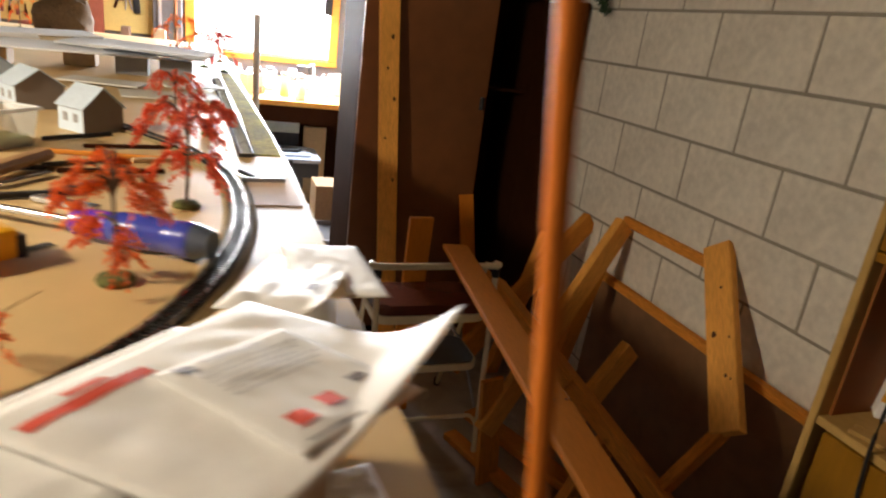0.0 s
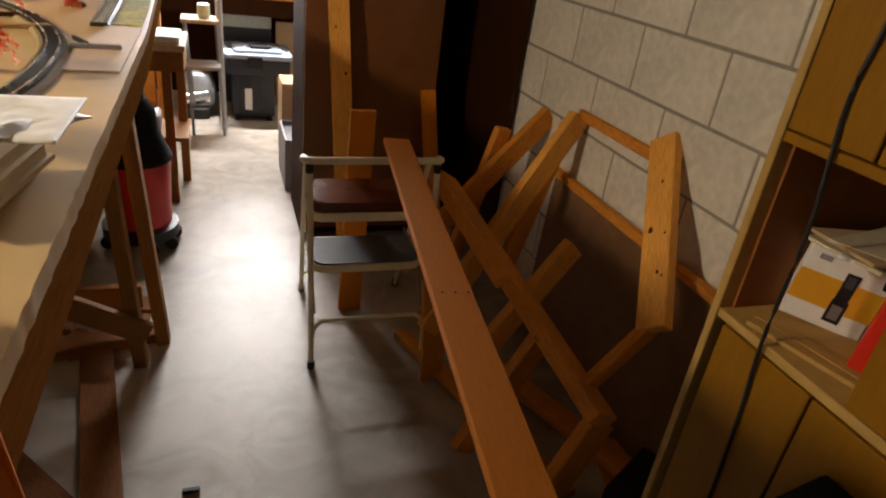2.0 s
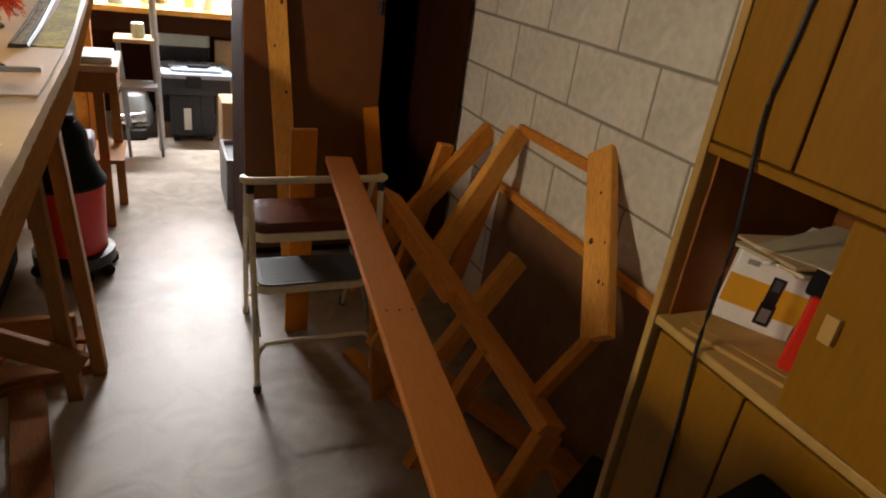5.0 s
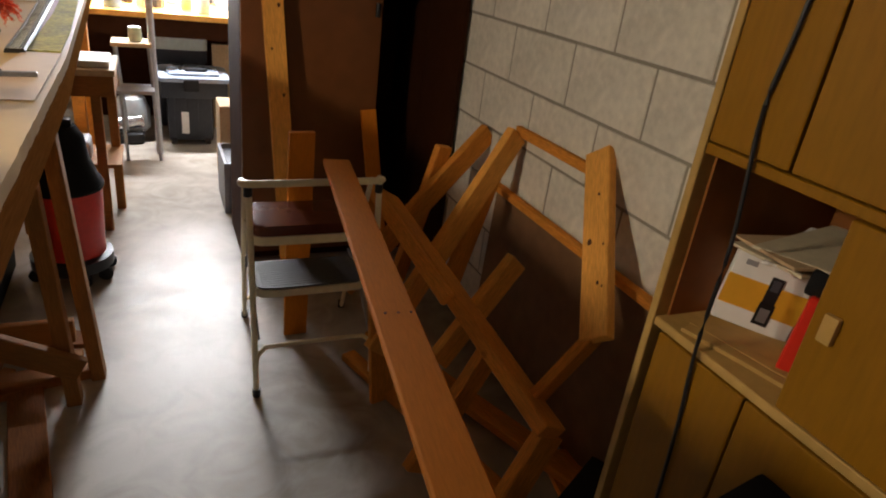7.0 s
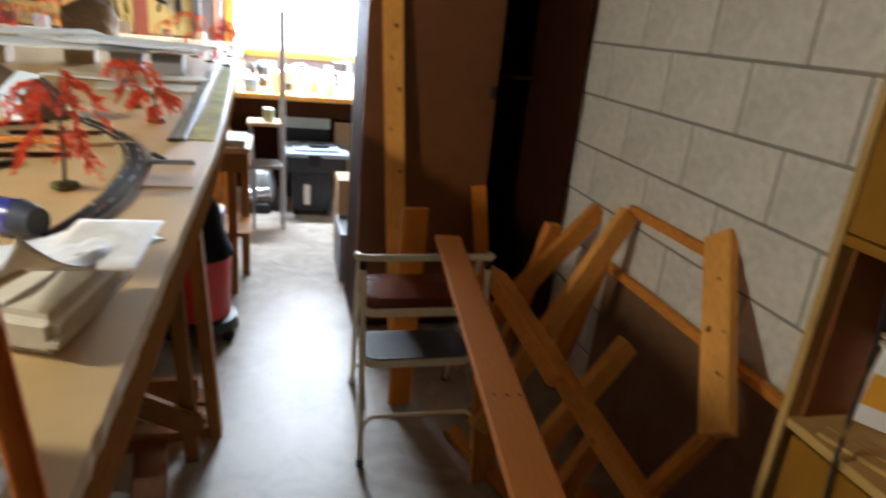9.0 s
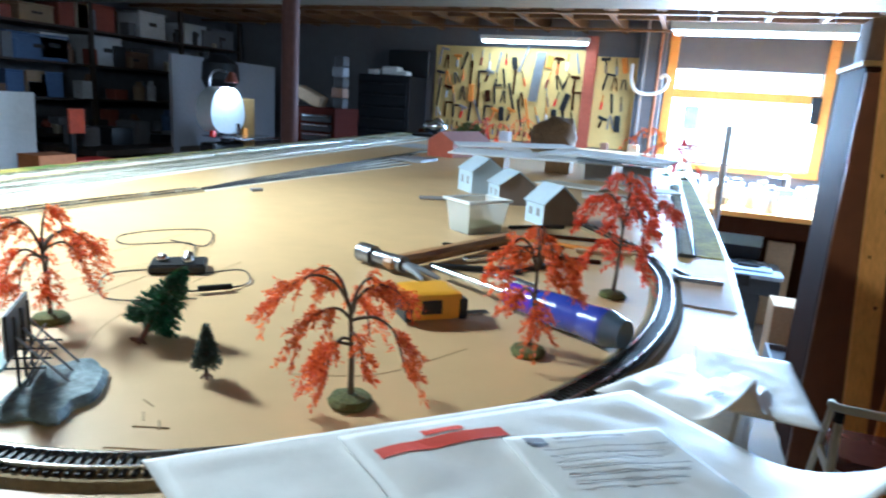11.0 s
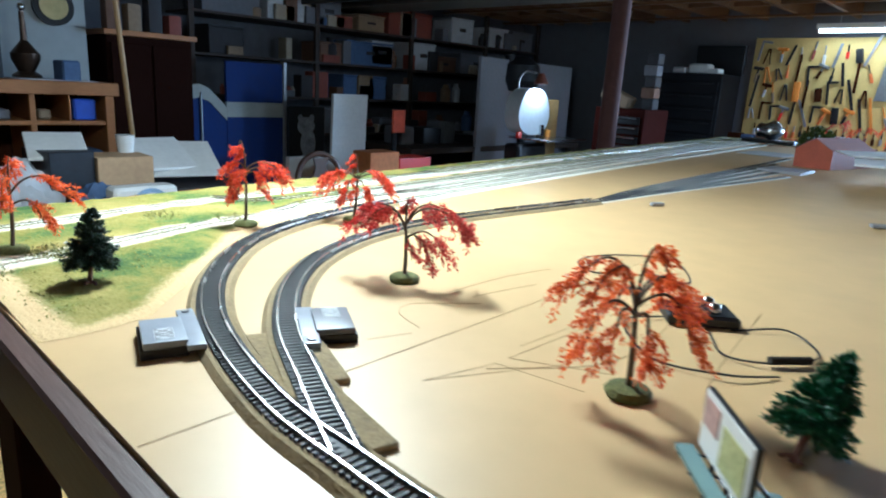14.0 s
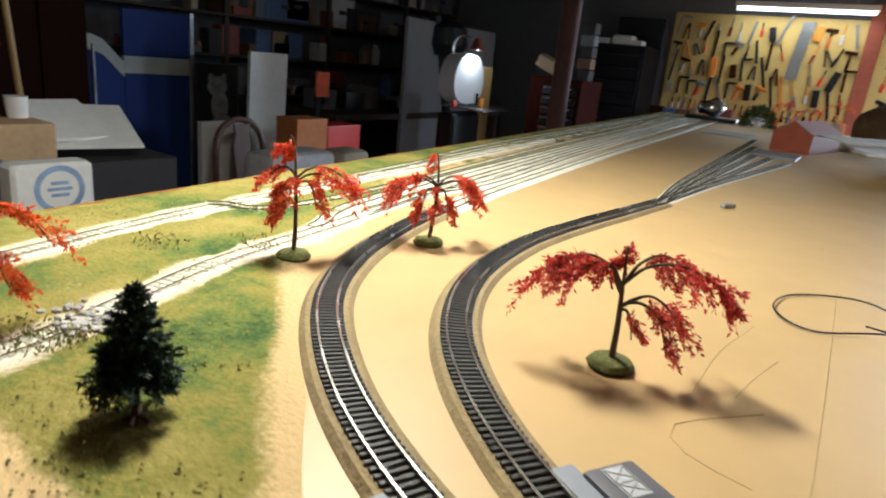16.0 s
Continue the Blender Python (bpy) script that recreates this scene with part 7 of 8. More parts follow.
for lo, hi, mt, lb, ct in (((-4.35, 2.85, 0.0), (-4.30, 3.24, 0.93), WHITE, "white panel leaning behind the chair", "panel"), ((-3.9, 3.13, 0.62), (-3.7, 3.40, 1.02), mat("orange_crate", (0.55, 0.20, 0.06), 0.7), "orange-brown crate behind the table", "crate"),
                           ((-3.9, 3.41, 0.55), (-3.7, 3.73, 0.97), RED, "red plastic bin beyond the table", "bin"), ((-3.34, 2.42, 0.70), (-3.1, 2.88, 0.93), TINTS[0], "pale rounded stool seat beyond the table", "stool"), ((-3.3, 2.94, 0.68), (-3.1, 3.17, 0.92), TINTS[7], "pinkish stool seat beyond the table", "stool")):
    solid(ct, boxed((lo[0], lo[1], 0.0 if ct in ("stool", "crate", "bin") else lo[2]), hi, 0.07 if ct == "stool" else 0.006, 4), mt, lb, ct)
org = thing("orange_sign", (-4.2, 3.8, 0), "small orange card on a dark stand", "sign")
part("card", boxed((-4.21, 3.765, 1.11), (-4.19, 3.90, 1.295), 0.004), mat("orange_card", (0.75, 0.13, 0.06), 0.6), org, soft=False)
part("stand", boxed((-4.23, 3.78, 0), (-4.20, 3.82, 1.12)), BLACK, org)
wb2 = thing("dark_bench", (-4.6, 4.9, 0), "dark workbench with machines before the wall shelves", "workbench")
part("top", boxed((-4.95, 4.0, 0.92), (-4.2, 6.6, 0.97), 0.004), DKSHELF, wb2, soft=False)
part("front", boxed((-4.90, 4.05, 0.0), (-4.85, 6.55, 0.92)), BLACK, wb2, soft=False)
for y in (4.05, 6.5):
    part("leg", boxed((-4.3, y, 0), (-4.22, y + 0.08, 0.92)), DKSHELF, wb2, soft=False)
for i in range(9):
    y = 4.15 + i * 0.27
    solid("bench_machine", boxed((-4.75, y, 0.97), (-4.5, y + random.uniform(0.1, 0.24), 0.97 + random.uniform(0.08, 0.26)), 0.02, 2), random.choice((BLACK, TINTS[6], TINTS[1], GREYST)), "dark small machine on the far bench", "machine", group="machines on the far bench")

# band saw with its lit lamp
saw = thing("band_saw", (-3.25, 4.40, 0), "band saw with a pale blue wheel cover lit by its lamp", "band saw")
PALEB = mat("pale_blue_enamel", (0.62, 0.68, 0.74), 0.4, var=0.05)
SX, SY = -3.33, 4.42
bm = bm_new()
pts = []
for x in (SX - 0.07, SX + 0.07):
    pts.append([bm.verts.new((x, SY + 0.20 * math.copysign(abs(math.cos(a)) ** 0.8, math.cos(a)), 1.32 + (0.21 if math.sin(a) > 0 else 0.15) * math.sin(a))) for a in (2 * math.pi * i / 32 for i in range(32))])
for i in range(32):
    bm.faces.new((pts[0][i], pts[0][(i + 1) % 32], pts[1][(i + 1) % 32], pts[1][i]))
bm.faces.new(pts[0])
bm.faces.new(pts[1][::-1])
part("wheel_cover", bm, PALEB, saw, "pale blue rounded wheel cover")
part("column", boxed((SX - 0.05, SY + 0.205, 0.80), (SX + 0.05, SY + 0.36, 1.45), 0.008), mat("ochre_column", (0.42, 0.28, 0.10), 0.5), saw, "ochre column")
part("table_plate", boxed((SX - 0.10, SY - 0.10, 1.135), (SX + 0.28, SY + 0.46, 1.15), 0.003), STEEL, saw, "bright steel table")
part("lower_cover", boxed((SX - 0.08, SY - 0.18, 0.70), (SX + 0.08, SY + 0.20, 1.10), 0.05, 3), BLACK, saw)
part("blade_guide", boxed((SX + 0.06, SY + 0.08, 1.16), (SX + 0.09, SY + 0.12, 1.25), 0.003), STEEL, saw)
part("stand", boxed((SX - 0.20, SY - 0.22, 0.0), (SX + 0.22, SY + 0.24, 0.70), 0.01), BLACK, saw)
bm = bm_new()
tube(bm, spline([(SX - 0.09, SY - 0.02, 1.50), (SX - 0.08, SY - 0.03, 1.60), (SX - 0.02, SY - 0.03, 1.655), (SX + 0.07, SY - 0.02, 1.645)], 0.03), 0.008, 8)
part("lamp_arm", bm, GREYST, saw)
bm = bm_new()
lathe(bm, (SX + 0.12, SY - 0.02, 1.565), [(0.055, 0), (0.056, 0.004), (0.03, 0.06), (0.02, 0.08)], 18)
part("lamp_shade", bm, mat("red_brown_shade", (0.16, 0.05, 0.03), 0.4), saw, "red-brown lamp shade")
part("knob", boxed((SX + 0.07, SY - 0.22, 1.15), (SX + 0.10, SY - 0.18, 1.20), 0.01, 2), RED, saw)
part("switch_box", boxed((SX + 0.05, SY + 0.19, 1.15), (SX + 0.09, SY + 0.22, 1.21), 0.004), mat("orange_switch", (0.7, 0.3, 0.05), 0.5), saw)
bm = bm_new()
box(bm, (-4.30, 5.70, 1.19), (0.03, 1.79, 1.20), pose(0, 0, 0, 0, 0, 6))
solid("grey_sheet", bm, mat("dim_grey_panel", (0.26, 0.26, 0.29), 0.75, var=0.06), "large plain grey sheet standing behind the saw", "sheet", soft=False)
solid("panel_stand", boxed((-4.4, 4.85, 0), (-4.2, 6.7, 0.575)), DKSHELF, "dark low stand under the grey panel", "stand", soft=False)
bm = bm_new()
rod(bm, (-4.26, 5.62, 0.9), (-4.26, 5.30, 1.85), 0.05)
lathe(bm, (-4.24, 5.45, 1.5), [(0.15, 0), (0.22, 0.1), (0.20, 0.25), (0.1, 0.33)], 16)
solid("dark_coat", bm, BLACK, "dark coat hanging before the grey sheet", "coat")

# support post, drawer cabinet, tool chest
post = thing("support_post", (-2.145, 3.62, 0), "dark red-brown steel support post", "post")
bm = bm_new()
rod(bm, (-2.145, 3.62, 0.012), (-2.145, 3.62, 2.30), 0.052, seg=20)
part("pipe", bm, mat("oxide_red", (0.075, 0.032, 0.028), 0.85, var=0.15), post)
part("base_plate", boxed((-2.245, 3.52, 0), (-2.045, 3.72, 0.012), 0.002), GREYST, post, soft=False)
part("top_plate", boxed((-2.245, 3.52, 2.30), (-2.045, 3.72, 2.33), 0.002), GREYST, post, soft=False)
solid("beam", boxed((XW, 3.55, 2.12 + 0.0), (XE, 3.59, 2.33)), mat("grey_beam", (0.075, 0.07, 0.065), 0.6, var=0.12), "grey steel beam across the basement ceiling", "beam", kind="structure", soft=False)
solid("duct", boxed((XW, 4.05, 2.16), (XE, 4.5, 2.32), 0.01), mat("galvanised_duct", (0.20, 0.185, 0.14), 0.5, metal=0.4, var=0.15, scale=3), "pale sheet metal duct running under the joists", "duct", kind="structure")
dw = thing("drawer_cabinet", (-2.75, 4.9, 0), "red tool cabinet with grey drawers", "cabinet")
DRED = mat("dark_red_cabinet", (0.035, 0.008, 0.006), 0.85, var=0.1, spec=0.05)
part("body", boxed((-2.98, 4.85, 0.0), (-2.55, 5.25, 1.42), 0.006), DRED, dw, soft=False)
for i in range(6):
    d = part("drawer", boxed((-2.86, 4.835, 1.36 - 0.075 * i - 0.06), (-2.58, 4.85, 1.36 - 0.075 * i), 0.003), BLACK, dw, soft=False)
    part("handle", boxed((-2.84, 4.815, 1.36 - 0.075 * i - 0.018), (-2.60, 4.835, 1.36 - 0.075 * i - 0.004), 0.002), STEEL, d, soft=False)
bm = bm_new()
box(bm, (-2.86, 4.98, 1.50), (0.26, 0.12, 0.10), pose(0, 0, 0, 0, 22, 0), 0.01)
solid("tan_case", bm, TINTS[3], "tan case tilted on the red cabinet", "case")
for i in range(5):
    solid("stacked_can", boxed((-2.66 - 0.02 * (i % 2), 5.0, 1.42 + i * 0.085), (-2.57, 5.1, 1.42 + i * 0.085 + 0.08), 0.012, 2), TINTS[(6, 2, 6, 1, 6)[i]], "dark can stacked on the red cabinet", "can", group="stacked cans")
CHEST = mat("black_enamel", (0.010, 0.010, 0.013), 0.6, var=0.1, spec=0.25)
tc = thing("tool_chest", (-3.05, 7.0, 0), "tall black rolling tool chest with many drawers", "tool chest")
part("body", boxed((-3.40, 6.78, 0.06), (-2.76, 7.25, 1.78), 0.008), CHEST, tc, soft=False)
for i in range(9):
    d = part("drawer", boxed((-3.37, 6.762, 1.70 - i * 0.13 - 0.115), (-2.79, 6.78, 1.70 - i * 0.13), 0.004), CHEST, tc, soft=False)
    part("handle", boxed((-3.33, 6.745, 1.70 - i * 0.13 - 0.022), (-2.83, 6.762, 1.70 - i * 0.13 - 0.006), 0.003), BLACK, d, soft=False)
for x in (-3.34, -2.82):
    bm = bm_new()
    rod(bm, (x - 0.02, 6.85, 0.05), (x + 0.02, 6.85, 0.05), 0.05)
    part("caster", bm, BLACK, tc)
for k, (x, s) in enumerate(((-3.25, 0.07), (-3.05, 0.11), (-2.9, 0.06))):
    solid("rag", boxed((x - s, 6.85, 1.78), (x + s, 7.0, 1.78 + s * 0.9), s * 0.4, 3), WHITE, "white crumpled rag on the tool chest", "rag", group="rags")
solid("black_screen", boxed((-3.25, 7.22, 1.78), (-2.74, 7.27, 2.08), 0.008), BLACK, "flat black panel standing on the tool chest", "panel")

# pegboard with tools
PEG = mat("yellow_pegboard", (0.66, 0.50, 0.17), 0.6, var=0.08, scale=20)
peg = thing("pegboard", (-1.6, 7.3, 1.2), "yellow pegboard hung with many hand tools", "pegboard")
part("board", boxed((-2.68, YN - 0.03, 1.16), (-0.98, YN - 0.012, 2.16), 0.002), PEG, peg, soft=False)
part("board", boxed((-0.86, YN - 0.03, 1.16), (-0.42, YN - 0.012, 2.10), 0.002), PEG, peg, soft=False)
part("upright", boxed((-0.98, YN - 0.06, 1.0), (-0.86, YN - 0.012, 2.3), 0.004), mat("red_stud", (0.34, 0.09, 0.05), 0.6), peg, "red-brown upright between the boards")
random.seed(19)
TOOLM = [BLACK, GREYST, RED, TINTS[5], TINTS[3], TINTS[0], mat("tool_orange", (0.6, 0.16, 0.03), 0.5), WARDROBE2]
SLOTS = [(-2.62 + 0.098 * i + random.uniform(-0.015, 0.015), 2.02 - 0.19 * j + random.uniform(-0.03, 0.03), random.choice((0, 1, 2, 3, 4, 5))) for j in range(4) for i in range(22)]
SLOTS += [(-2.55 + 0.062 * i, 1.27 + 0.012 * math.sin(i), 0) for i in range(26)]
for x, z, sort in SLOTS:
    if -1.01 < x < -0.83 or -1.58 < x < -1.38 and z > 1.55 or x > -0.46:
        continue
    ln, a = random.uniform(0.13, 0.22), random.gauss(0, 9) + (14 if sort == 1 else 0)
    if z < 1.32:
        ln, a = 0.12, random.gauss(0, 3)
    m = pose(x, YN - 0.045, z, 0, a, 0)
    tool = thing("hand_tool", (x, YN - 0.045, z), ("screwdriver", "hammer", "pair of pliers", "steel rule", "try square", "hand plane")[sort] + " hanging on the yellow pegboard", "hand tool", "tools on the pegboard")
    grip, steel = random.choice(TOOLM), random.choice((GREYST, BLACK, WARDROBE2, BLACK, PINE_DARK))
    if sort in (0, 1):
        bm = bm_new()
        box(bm, (0, 0, -ln * 0.25), (0.026, 0.02, ln * 0.5), None, 0.006)
        local("handle", bm, grip, tool, m)
    bm = bm_new()
    if sort == 0:
        box(bm, (0, 0, ln * 0.22), (0.012, 0.010, ln * 0.5), None, 0.002)
    elif sort == 1:
        box(bm, (0, 0, ln * 0.10), (0.018, 0.012, ln * 0.3), None, 0.002)
        box(bm, (0, 0, ln * 0.27), (0.10, 0.022, 0.032), None, 0.006)
    elif sort == 2:
        for sd in (-1, 1):
            box(bm, (0.018 * sd, 0, -ln * 0.1), (0.014, 0.014, ln * 0.75), pose(0, 0, 0, 0, -9 * sd, 0), 0.003)
    elif sort == 3:
        box(bm, (0, 0, 0), (0.024, 0.006, ln * 1.5), None, 0.001)
    elif sort == 4:
        box(bm, (0, 0, 0), (0.020, 0.012, ln), None, 0.002)
        box(bm, (0.045, 0, ln * 0.45), (0.09, 0.012, 0.022), None, 0.002)
    else:
        box(bm, (0, 0, 0), (0.06, 0.04, ln * 0.9), None, 0.012, 2)
    local(("shaft", "head", "jaw", "blade", "square", "sole")[sort], bm, steel, tool, m)
bm = bm_new()
v = [bm.verts.new(p) for p in ((-1.56, YN - 0.05, 1.60), (-1.46, YN - 0.05, 1.60), (-1.40, YN - 0.05, 2.12), (-1.50, YN - 0.05, 2.12))]
bm.faces.new(v)
k = bmesh.ops.extrude_face_region(bm, geom=bm.faces[:])
bmesh.ops.translate(bm, verts=[g for g in k["geom"] if isinstance(g, bmesh.types.BMVert)], vec=(0, 0.012, 0))
solid("hand_saw", bm, GREYST, "wide grey saw blade hanging on the pegboard", "saw", soft=False)
fl = thing("fluorescent_lamp", (-1.5, 7.05, 2.2), "long warm white fluorescent batten above the pegboard", "lamp")
part("housing", boxed((-2.08, 7.02, 2.215), (-0.92, 7.12, 2.26), 0.005), WHITE, fl)
bm = bm_new()
rod(bm, (-2.06, 7.07, 2.198), (-0.94, 7.07, 2.198), 0.016)
part("tube", bm, glow("warm_tube", (1.0, 0.97, 0.88), 9.0), fl, "lit tube")
for x in (-1.9, -1.1):
    bm = bm_new()
    rod(bm, (x, 7.07, 2.26), (x, 7.07, 2.56), 0.004)
    part("chain", bm, GREYST, fl)
tb = thing("tool_bench", (-1.5, 6.9, 0), "bench under the pegboard with small tools", "workbench")
part("top", boxed((-2.7, 6.55, 1.02), (-0.2, 7.27, 1.07), 0.004), PINE, tb, soft=False)
part("front", boxed((-2.65, 6.6, 0), (-0.25, 6.64, 1.02)), DKSHELF, tb, soft=False)
for i in range(18):
    x = -2.6 + i * 0.13
    solid("bench_item", boxed((x, 6.7, 1.07), (x + random.uniform(0.05, 0.12), 6.85, 1.07 + random.uniform(0.05, 0.22)), 0.012, 2), random.choice(TOOLM + TINTS), "small item on the bench under the pegboard", "item", group="items on the tool bench")
# dark pipe recess and hoses beside the window
solid("pipe_chase", boxed((-0.42, 7.10, 0.0), (-0.17, YN, 2.45), 0.004), mat("dark_grey_chase", (0.10, 0.10, 0.115), 0.6), "dark grey pipe chase beside the window", "pipe chase", kind="structure", soft=False)
for k, (x, r, mt, lb) in enumerate(((-0.36, 0.018, GREY, "grey vertical conduit beside the window"), (-0.22, 0.014, mat("copper_pipe", (0.45, 0.20, 0.10), 0.35, metal=0.7), "copper pipe beside the window"))):
    bm = bm_new()
    rod(bm, (x, 7.07, 0), (x, 7.07, 2.5), r)
    solid("pipe", bm, mt, lb, "pipe", group="pipes")
bm = bm_new()
tube(bm, spline([(-0.47, 7.085, 2.02), (-0.46, 7.03, 1.86), (-0.40, 7.03, 1.76), (-0.28, 7.045, 1.74), (-0.16, 7.045, 1.78), (-0.11, 7.05, 1.88), (-0.15, 7.05, 1.93), (-0.19, 7.085, 1.90)], 0.03), 0.018, 8)
solid("white_hose", bm, WHITE, "white looped hose hanging beside the window", "hose")

# ---- the west corner: desk, dresser, junk ----
desk = thing("bookcase", (-3.85, 0.95, 0), "low orange-brown wooden bookcase with open cubbies", "bookcase")
BOOKW = mat("orange_oak", (0.34, 0.15, 0.045), 0.45, var=0.15, scale=6, grain=(9, 1, 9))
for nm, lo, hi in (("top", (-4.0, -0.2, 1.365), (-3.56, 1.42, 1.425)), ("side", (-4.0, 1.36, 0.0), (-3.58, 1.40, 1.385)), ("side", (-4.0, -0.2, 0.0), (-3.58, -0.16, 1.385)), ("back", (-4.0, -0.16, 0.0), (-3.98, 1.36, 1.385)),
                   ("divider", (-3.97, 1.04, 0.6), (-3.59, 1.065, 1.385)), ("divider", (-3.97, 1.20, 1.245), (-3.59, 1.21, 1.385)), ("divider", (-3.97, 0.5, 0.6), (-3.59, 0.525, 1.385)), ("shelf", (-3.98, -0.16, 1.225), (-3.59, 1.36, 1.245)), ("shelf", (-3.98, -0.16, 0.95), (-3.59, 1.36, 0.97)), ("shelf", (-3.98, -0.16, 0.6), (-3.59, 1.36, 0.62))):
    part(nm, boxed(lo, hi, 0.003), BOOKW if nm not in ("back",) else WARDROBE2, desk, soft=False)
for lo, hi, mt, lb, ct in (((-3.72, 1.23, 1.245), (-3.62, 1.33, 1.345), mat("blue_box", (0.05, 0.10, 0.55), 0.4), "small bright blue box in the bookcase", "box"), ((-3.75, 1.10, 1.245), (-3.68, 1.15, 1.29), TINTS[7], "small cream ornament in the bookcase", "ornament"),
                           ((-3.8, 1.22, 0.97), (-3.62, 1.35, 1.10), TINTS[4], "blue packet in the bookcase", "packet"), ((-3.8, 0.6, 1.245), (-3.65, 0.98, 1.29), TINTS[1], "grey paper pile in the bookcase", "paper pile"),
                           ((-3.9, 0.62, 1.42), (-3.7, 0.98, 1.62), BLACKB, "dark electronic unit on the bookcase", "unit"), ((-3.85, 1.22, 1.42), (-3.7, 1.30, 1.52), TINTS[4], "pale blue jar on the bookcase", "jar"), ((-3.8, 1.0, 1.42), (-3.65, 1.36, 1.428), TINTS[0], "white paper sheet on the bookcase", "paper sheet")):
    solid(ct.replace(" ", "_"), boxed(lo, hi, 0.008), mt, lb, ct)
lampb = thing("table_lamp", (-3.82, 1.10, 1.42), "dark brass table lamp base with a round body", "lamp")
bm = bm_new()
lathe(bm, (-3.82, 1.10, 1.43), [(0.06, 0), (0.065, 0.01), (0.035, 0.03), (0.06, 0.08), (0.062, 0.11), (0.03, 0.15), (0.015, 0.17), (0.012, 0.30)], 20)
part("base", bm, mat("dark_brass", (0.07, 0.045, 0.03), 0.3, metal=0.7), lampb)
bm = bm_new()
for i in range(4):
    bmesh.ops.create_uvsphere(bm, u_segments=10, v_segments=6, radius=0.018, matrix=Matrix.Translation((-3.82, 1.10, 1.75 + 0.045 * i)))
part("stem_beads", bm, STEEL, lampb)
clock = thing("wall_clock", (-4.28, 1.36, 1.75), "round dark brass wall clock", "clock")
bm = bm_new()
rod(bm, (-4.28, 1.36, 1.80), (-4.25, 1.36, 1.80), 0.10, seg=28)
part("rim", bm, BLACK, clock)
bm = bm_new()
rod(bm, (-4.25, 1.36, 1.80), (-4.245, 1.36, 1.80), 0.07, seg=28)
part("face", bm, mat("brass_face", (0.5, 0.42, 0.2), 0.35, metal=0.5), clock)
solid("partition", boxed((-4.36, -1.6, 0.0), (-4.28, 1.52, 2.5)), mat("grey_green_wall", (0.36, 0.38, 0.38), 0.8, var=0.08, scale=3), "plain grey-green partition wall behind the bookcase", "partition", kind="structure", soft=False)
tall = thing("tall_cabinet", (-4.35, 1.85, 0), "tall dark mahogany cabinet", "cabinet")
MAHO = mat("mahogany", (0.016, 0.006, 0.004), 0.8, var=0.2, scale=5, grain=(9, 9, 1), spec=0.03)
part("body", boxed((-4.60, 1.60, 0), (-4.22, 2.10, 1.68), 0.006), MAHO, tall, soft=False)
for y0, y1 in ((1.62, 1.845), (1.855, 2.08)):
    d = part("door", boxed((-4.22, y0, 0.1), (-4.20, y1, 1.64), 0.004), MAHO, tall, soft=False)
    part("knob", boxed((-4.20, 1.83 if y0 < 1.7 else 1.86, 0.95), (-4.18, 1.845 if y0 < 1.7 else 1.875, 1.0), 0.004), STEEL, d)
part("top_edge", boxed((-4.62, 1.58, 1.68), (-4.18, 2.12, 1.71), 0.003), BOOKW, tall, soft=False)
for k, (y, h, t) in enumerate(((1.68, 0.22, 2), (1.80, 0.16, 3), (1.92, 0.24, 6), (2.04, 0.12, 5))):
    solid("ornament", boxed((-4.40, y - 0.04, 1.71), (-4.30, y + 0.04, 1.71 + h), 0.015, 2), TINTS[t], "small ornament on the mahogany cabinet", "ornament", group="ornaments")
bm = bm_new()
tube(bm, [(-3.40, 1.36, 2.3), (-3.40, 1.37, 1.80), (-3.40, 1.41, 1.2), (-3.40, 1.43, 0.6), (-3.40, 1.45, 0.0)], 0.012, 8)
solid("pale_pole", bm, mat("pale_wood_pole", (0.36, 0.22, 0.08), 0.5), "pale wooden pole leaning by the bookcase", "pole")
jd = thing("low_table", (-3.0, 1.2, 0), "low table piled with boxes and papers", "table")
part("top", boxed((-3.3, 0.5, 0.80), (-2.65, 1.75, 0.84), 0.004), DKSHELF, jd, soft=False)
for x in (-3.27, -2.72):
    for y in (0.53, 1.68):
        part("leg", boxed((x, y, 0), (x + 0.05, y + 0.05, 0.80)), DKSHELF, jd, soft=False)
for lo, hi, r, mt, lb, ct in (((-3.0, 1.06, 1.04), (-2.82, 1.27, 1.165), 0, CARD, "brown carton on the low table", "box"), ((-3.05, 0.88, 1.04), (-2.82, 1.04, 1.19), 8, BLACKB, "dark plastic box on the low table", "box"),
                              ((-3.06, 0.86, 1.192), (-2.84, 1.06, 1.207), -10, WHITE, "ream of white paper lying on the dark plastic box", "paper ream"), ((-3.1, 1.29, 1.130), (-2.78, 1.58, 1.142), -14, WHITE, "white boards sliding off the pile", "board"),
                              ((-3.12, 1.25, 1.150), (-2.83, 1.50, 1.162), 6, WHITE, "pale board on the pile", "board"), 
                              ((-3.05, 0.96, 0.84), (-2.75, 1.66, 1.04), 0, TINTS[6], "dark crate of books on the low table", "crate")):
    bm = bm_new()
    box(bm, [(a + b) / 2 for a, b in zip(lo, hi)], [b - a for a, b in zip(lo, hi)], pose(0, 0, 0, 0, 20 if mt is WHITE else 0, r), 0.003)
    solid(ct.replace(" ", "_"), bm, mt, lb, ct, group="pile on the low table", soft=False)
bm = bm_new()
lathe(bm, (-2.97, 1.22, 1.166), [(0.030, 0), (0.034, 0.04), (0.036, 0.07)], 14)
solid("white_cup", bm, WHITE, "white cup on the pile", "cup")
bag = thing("white_sack", (-2.60, 1.13, 0), "white paper sack with a blue round print", "sack")
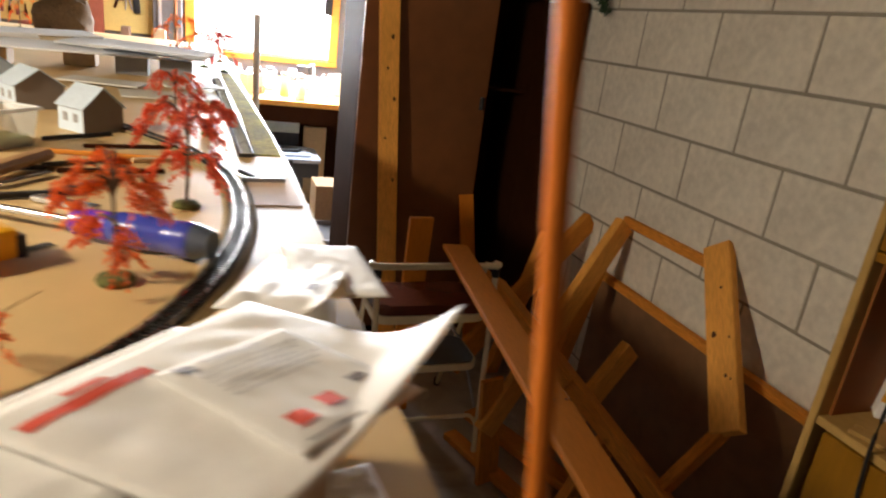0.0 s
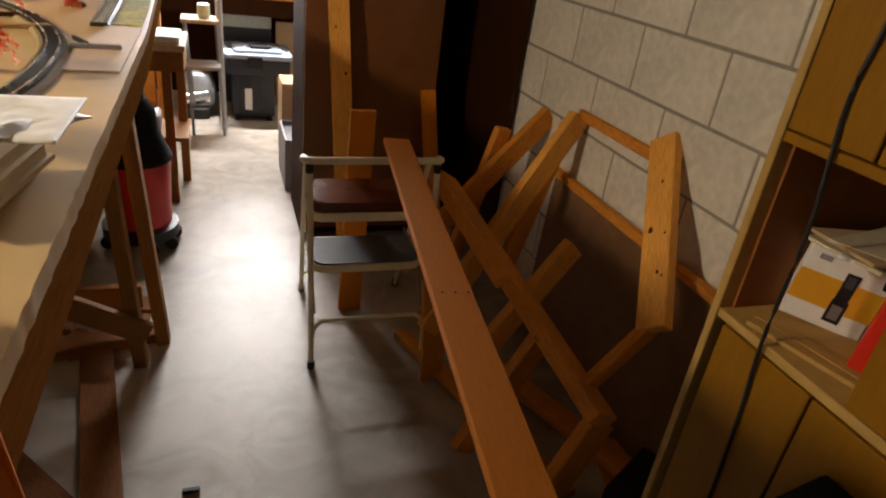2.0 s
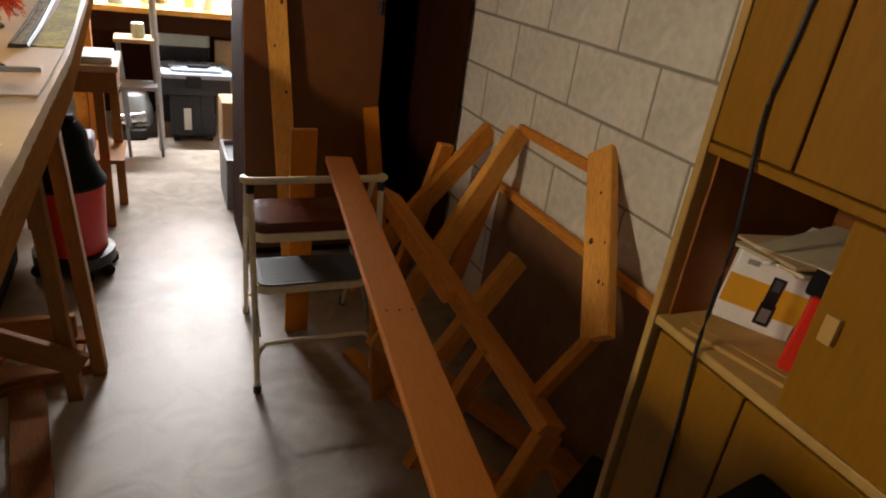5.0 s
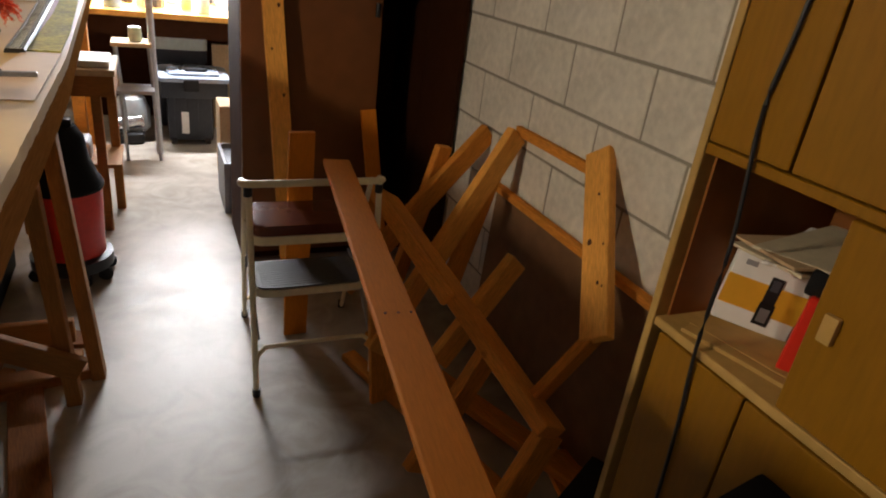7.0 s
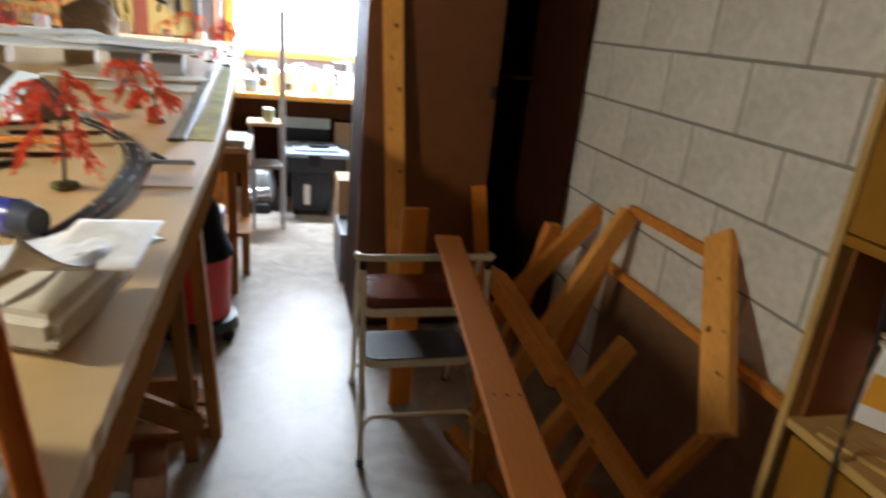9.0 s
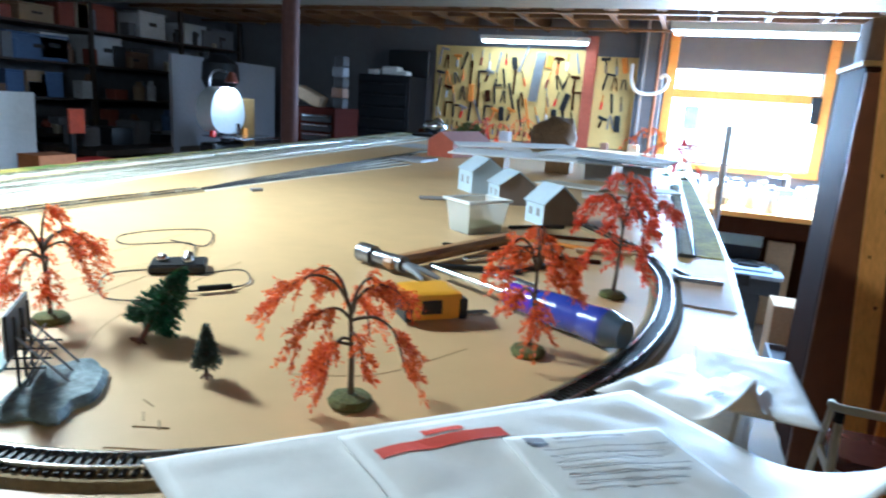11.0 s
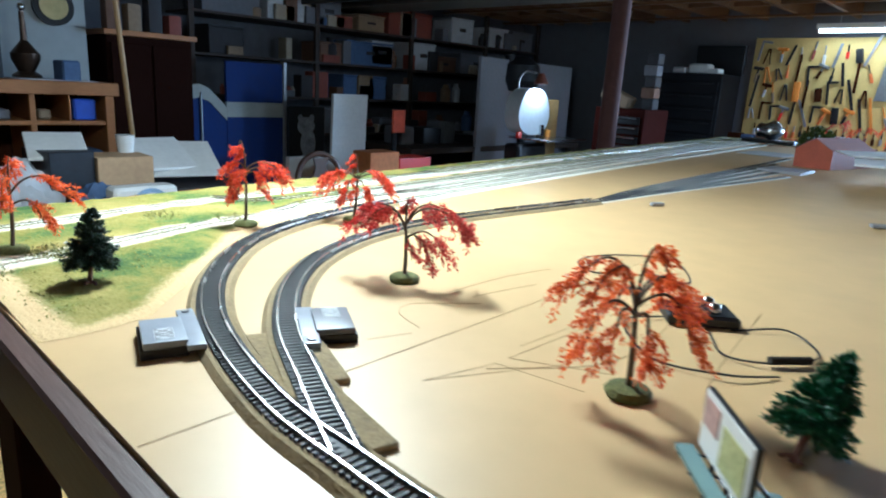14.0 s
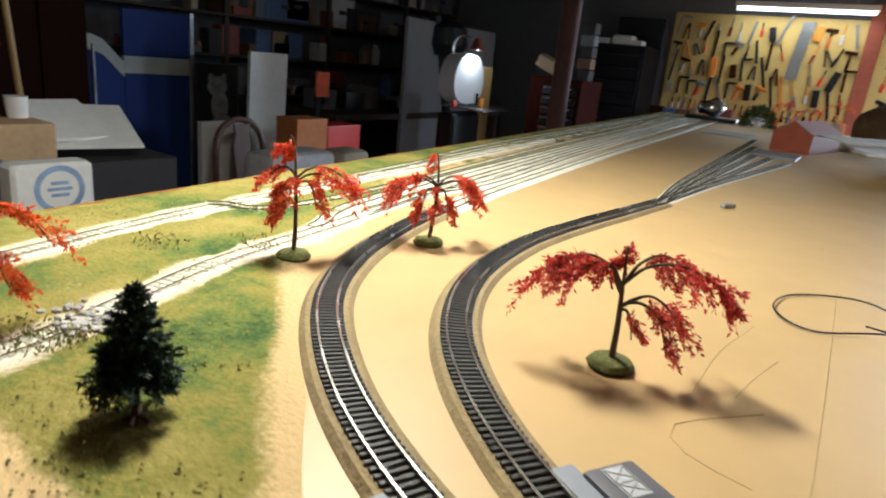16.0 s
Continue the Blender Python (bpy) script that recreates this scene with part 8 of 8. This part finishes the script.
part("sack", boxed((-2.645, 1.02, 0.0), (-2.55, 1.25, 1.09), 0.03, 3), WHITE, bag)
bm = bm_new()
ring = [[bm.verts.new((x, 1.146 + r * math.cos(a), 1.012 + r * math.sin(a))) for a in (math.pi * i / 16 for i in range(32))] for r in (0.072, 0.055) for x in (-2.549,)]
for i in range(32):
    bm.faces.new((ring[0][i], ring[0][(i + 1) % 32], ring[1][(i + 1) % 32], ring[1][i]))
part("round_print", bm, mat("faded_blue_print", (0.30, 0.42, 0.62), 0.7, var=0.3, scale=60), bag, "faded blue ring print", soft=False)
for k, (w, dz) in enumerate(((0.05, 0.018), (0.07, 0.0), (0.05, -0.018))):
    part("printed_bar", boxed((-2.5495, 1.146 - w / 2, 1.008 + dz), (-2.5485, 1.146 + w / 2, 1.018 + dz)), mat("faded_blue_print", (0, 0, 0)), bag, soft=False)


def crumple(name, c, size, seed, mt, label, category):
    """A slumped bag or cloth: a ball pushed into folds, flat underneath."""
    bm = bm_new()
    bmesh.ops.create_icosphere(bm, subdivisions=4, radius=1.0)
    for v in bm.verts:
        f = 1 + 0.28 * noise.noise(v.co * 1.7 + Vector((seed, 0, 0))) + 0.20 * abs(noise.noise(v.co * 4.0 + Vector((0, seed, 0))))
        p = v.co * f
        v.co = Vector((c[0] + p.x * size[0], c[1] + p.y * size[1], c[2] + max(0.0, p.z + 0.45) * size[2]))
    return solid(name, bm, mt, label, category, group="pile on the low table")


crumple("plastic_bag", (-2.88, 0.80, 0.84), (0.14, 0.13, 0.20), 1.0, mat("pale_bag", (0.62, 0.64, 0.68), 0.35, var=0.1), "crumpled pale plastic bag on the low table", "bag")
crumple("cloth", (-2.76, 1.02, 0.84), (0.10, 0.10, 0.15), 4.0, TINTS[4], "crumpled blue-grey cloth on the low table", "cloth")
crumple("cloth", (-2.74, 0.62, 0.84), (0.10, 0.11, 0.14), 7.0, TINTS[1], "crumpled grey cloth on the low table", "cloth")
crumple("plastic_bag", (-2.72, 1.20, 0.84), (0.07, 0.08, 0.12), 9.0, mat("lilac_bag", (0.40, 0.34, 0.44), 0.4, var=0.15), "small lilac plastic bag on the low table", "bag")
crumple("cloth", (-3.10, 1.45, 1.04), (0.10, 0.10, 0.06), 12.0, TINTS[3], "folded tan cloth on the dark crate", "cloth")
# OSB bench below the near corner
osb = thing("osb_bench", (-2.0, 0.2, 0), "low bench topped with a bare OSB sheet", "bench")
part("sheet", boxed((-2.95, -0.5, 0.40), (-1.46, 0.78, 0.42)), mat("osb", (0.85, 0.58, 0.20), 0.7, var=0.4, scale=22, bump=0.2, spots=0.3), osb, "flaky yellow OSB sheet", soft=False)
for x in (-2.90, -1.6):
    for y in (-0.42, 0.68):
        part("leg", boxed((x, y, 0), (x + 0.07, y + 0.07, 0.40)), PINE_DARK, osb, soft=False)
# This leg is far darker than the lumber legs.
timber("leg", (-0.97, 0.372, 0), (-0.97, 0.372, TZ - 0.02), 0.088, 0.038, (0, 1, 0), WARDROBE2, table, "dark brown leg")

# artificial greenery hanging on the block wall
random.seed(77)
bm = bm_new()
for k in range(420):
    f = random.random()
    a = random.uniform(0, 6.28)
    r = 0.035 * math.sqrt(random.random()) * (1.0 - 0.5 * f)
    p = Vector((min(1.655, 1.628 + r * math.cos(a)), 2.56 + 0.07 * f * math.sin(3 * f) + 1.3 * r * math.sin(a), 1.90 - 0.19 * f))
    d = Vector((random.uniform(-0.8, 0.1), random.uniform(-0.7, 0.7), random.uniform(-1.2, 0.2))).normalized()
    leaf(bm, p, d, random.uniform(0.003, 0.006), random.uniform(0.018, 0.036))
solid("greenery_sprig", bm, leaf_mat("dark_green_leaves", (0.012, 0.035, 0.012), (0.03, 0.075, 0.025)), "dark green artificial sprig hanging on the block wall", "sprig", soft=False)

# ---- blocks of the east wall ----
bm = bm_new()
box(bm, (0, 0, 0), (0.014, 0.3905, 0.1985), None, 0.0025)
block_mesh = bpy.data.meshes.new("block")
bm.to_mesh(block_mesh)
bm.free()
block_mesh.materials.append(BLOCK)
for row in range(11):
    z = 1.093 + (row - 5) * 0.2085 + 0.1042
    for col in range(-2, 5):
        y = 1.555 + 0.200 + col * 0.4 + (0.2 if row % 2 == 0 else 0)
        if y < 0.9 or y > 3.1:
            continue
        b = new("block", block_mesh)
        b.parent = wall_east
        b.location = Vector((XE + 0.007, y, z)) - wall_east.location
        b.rotation_euler = (random.uniform(-0.004, 0.004), random.uniform(-0.006, 0.006), random.uniform(-0.003, 0.003))
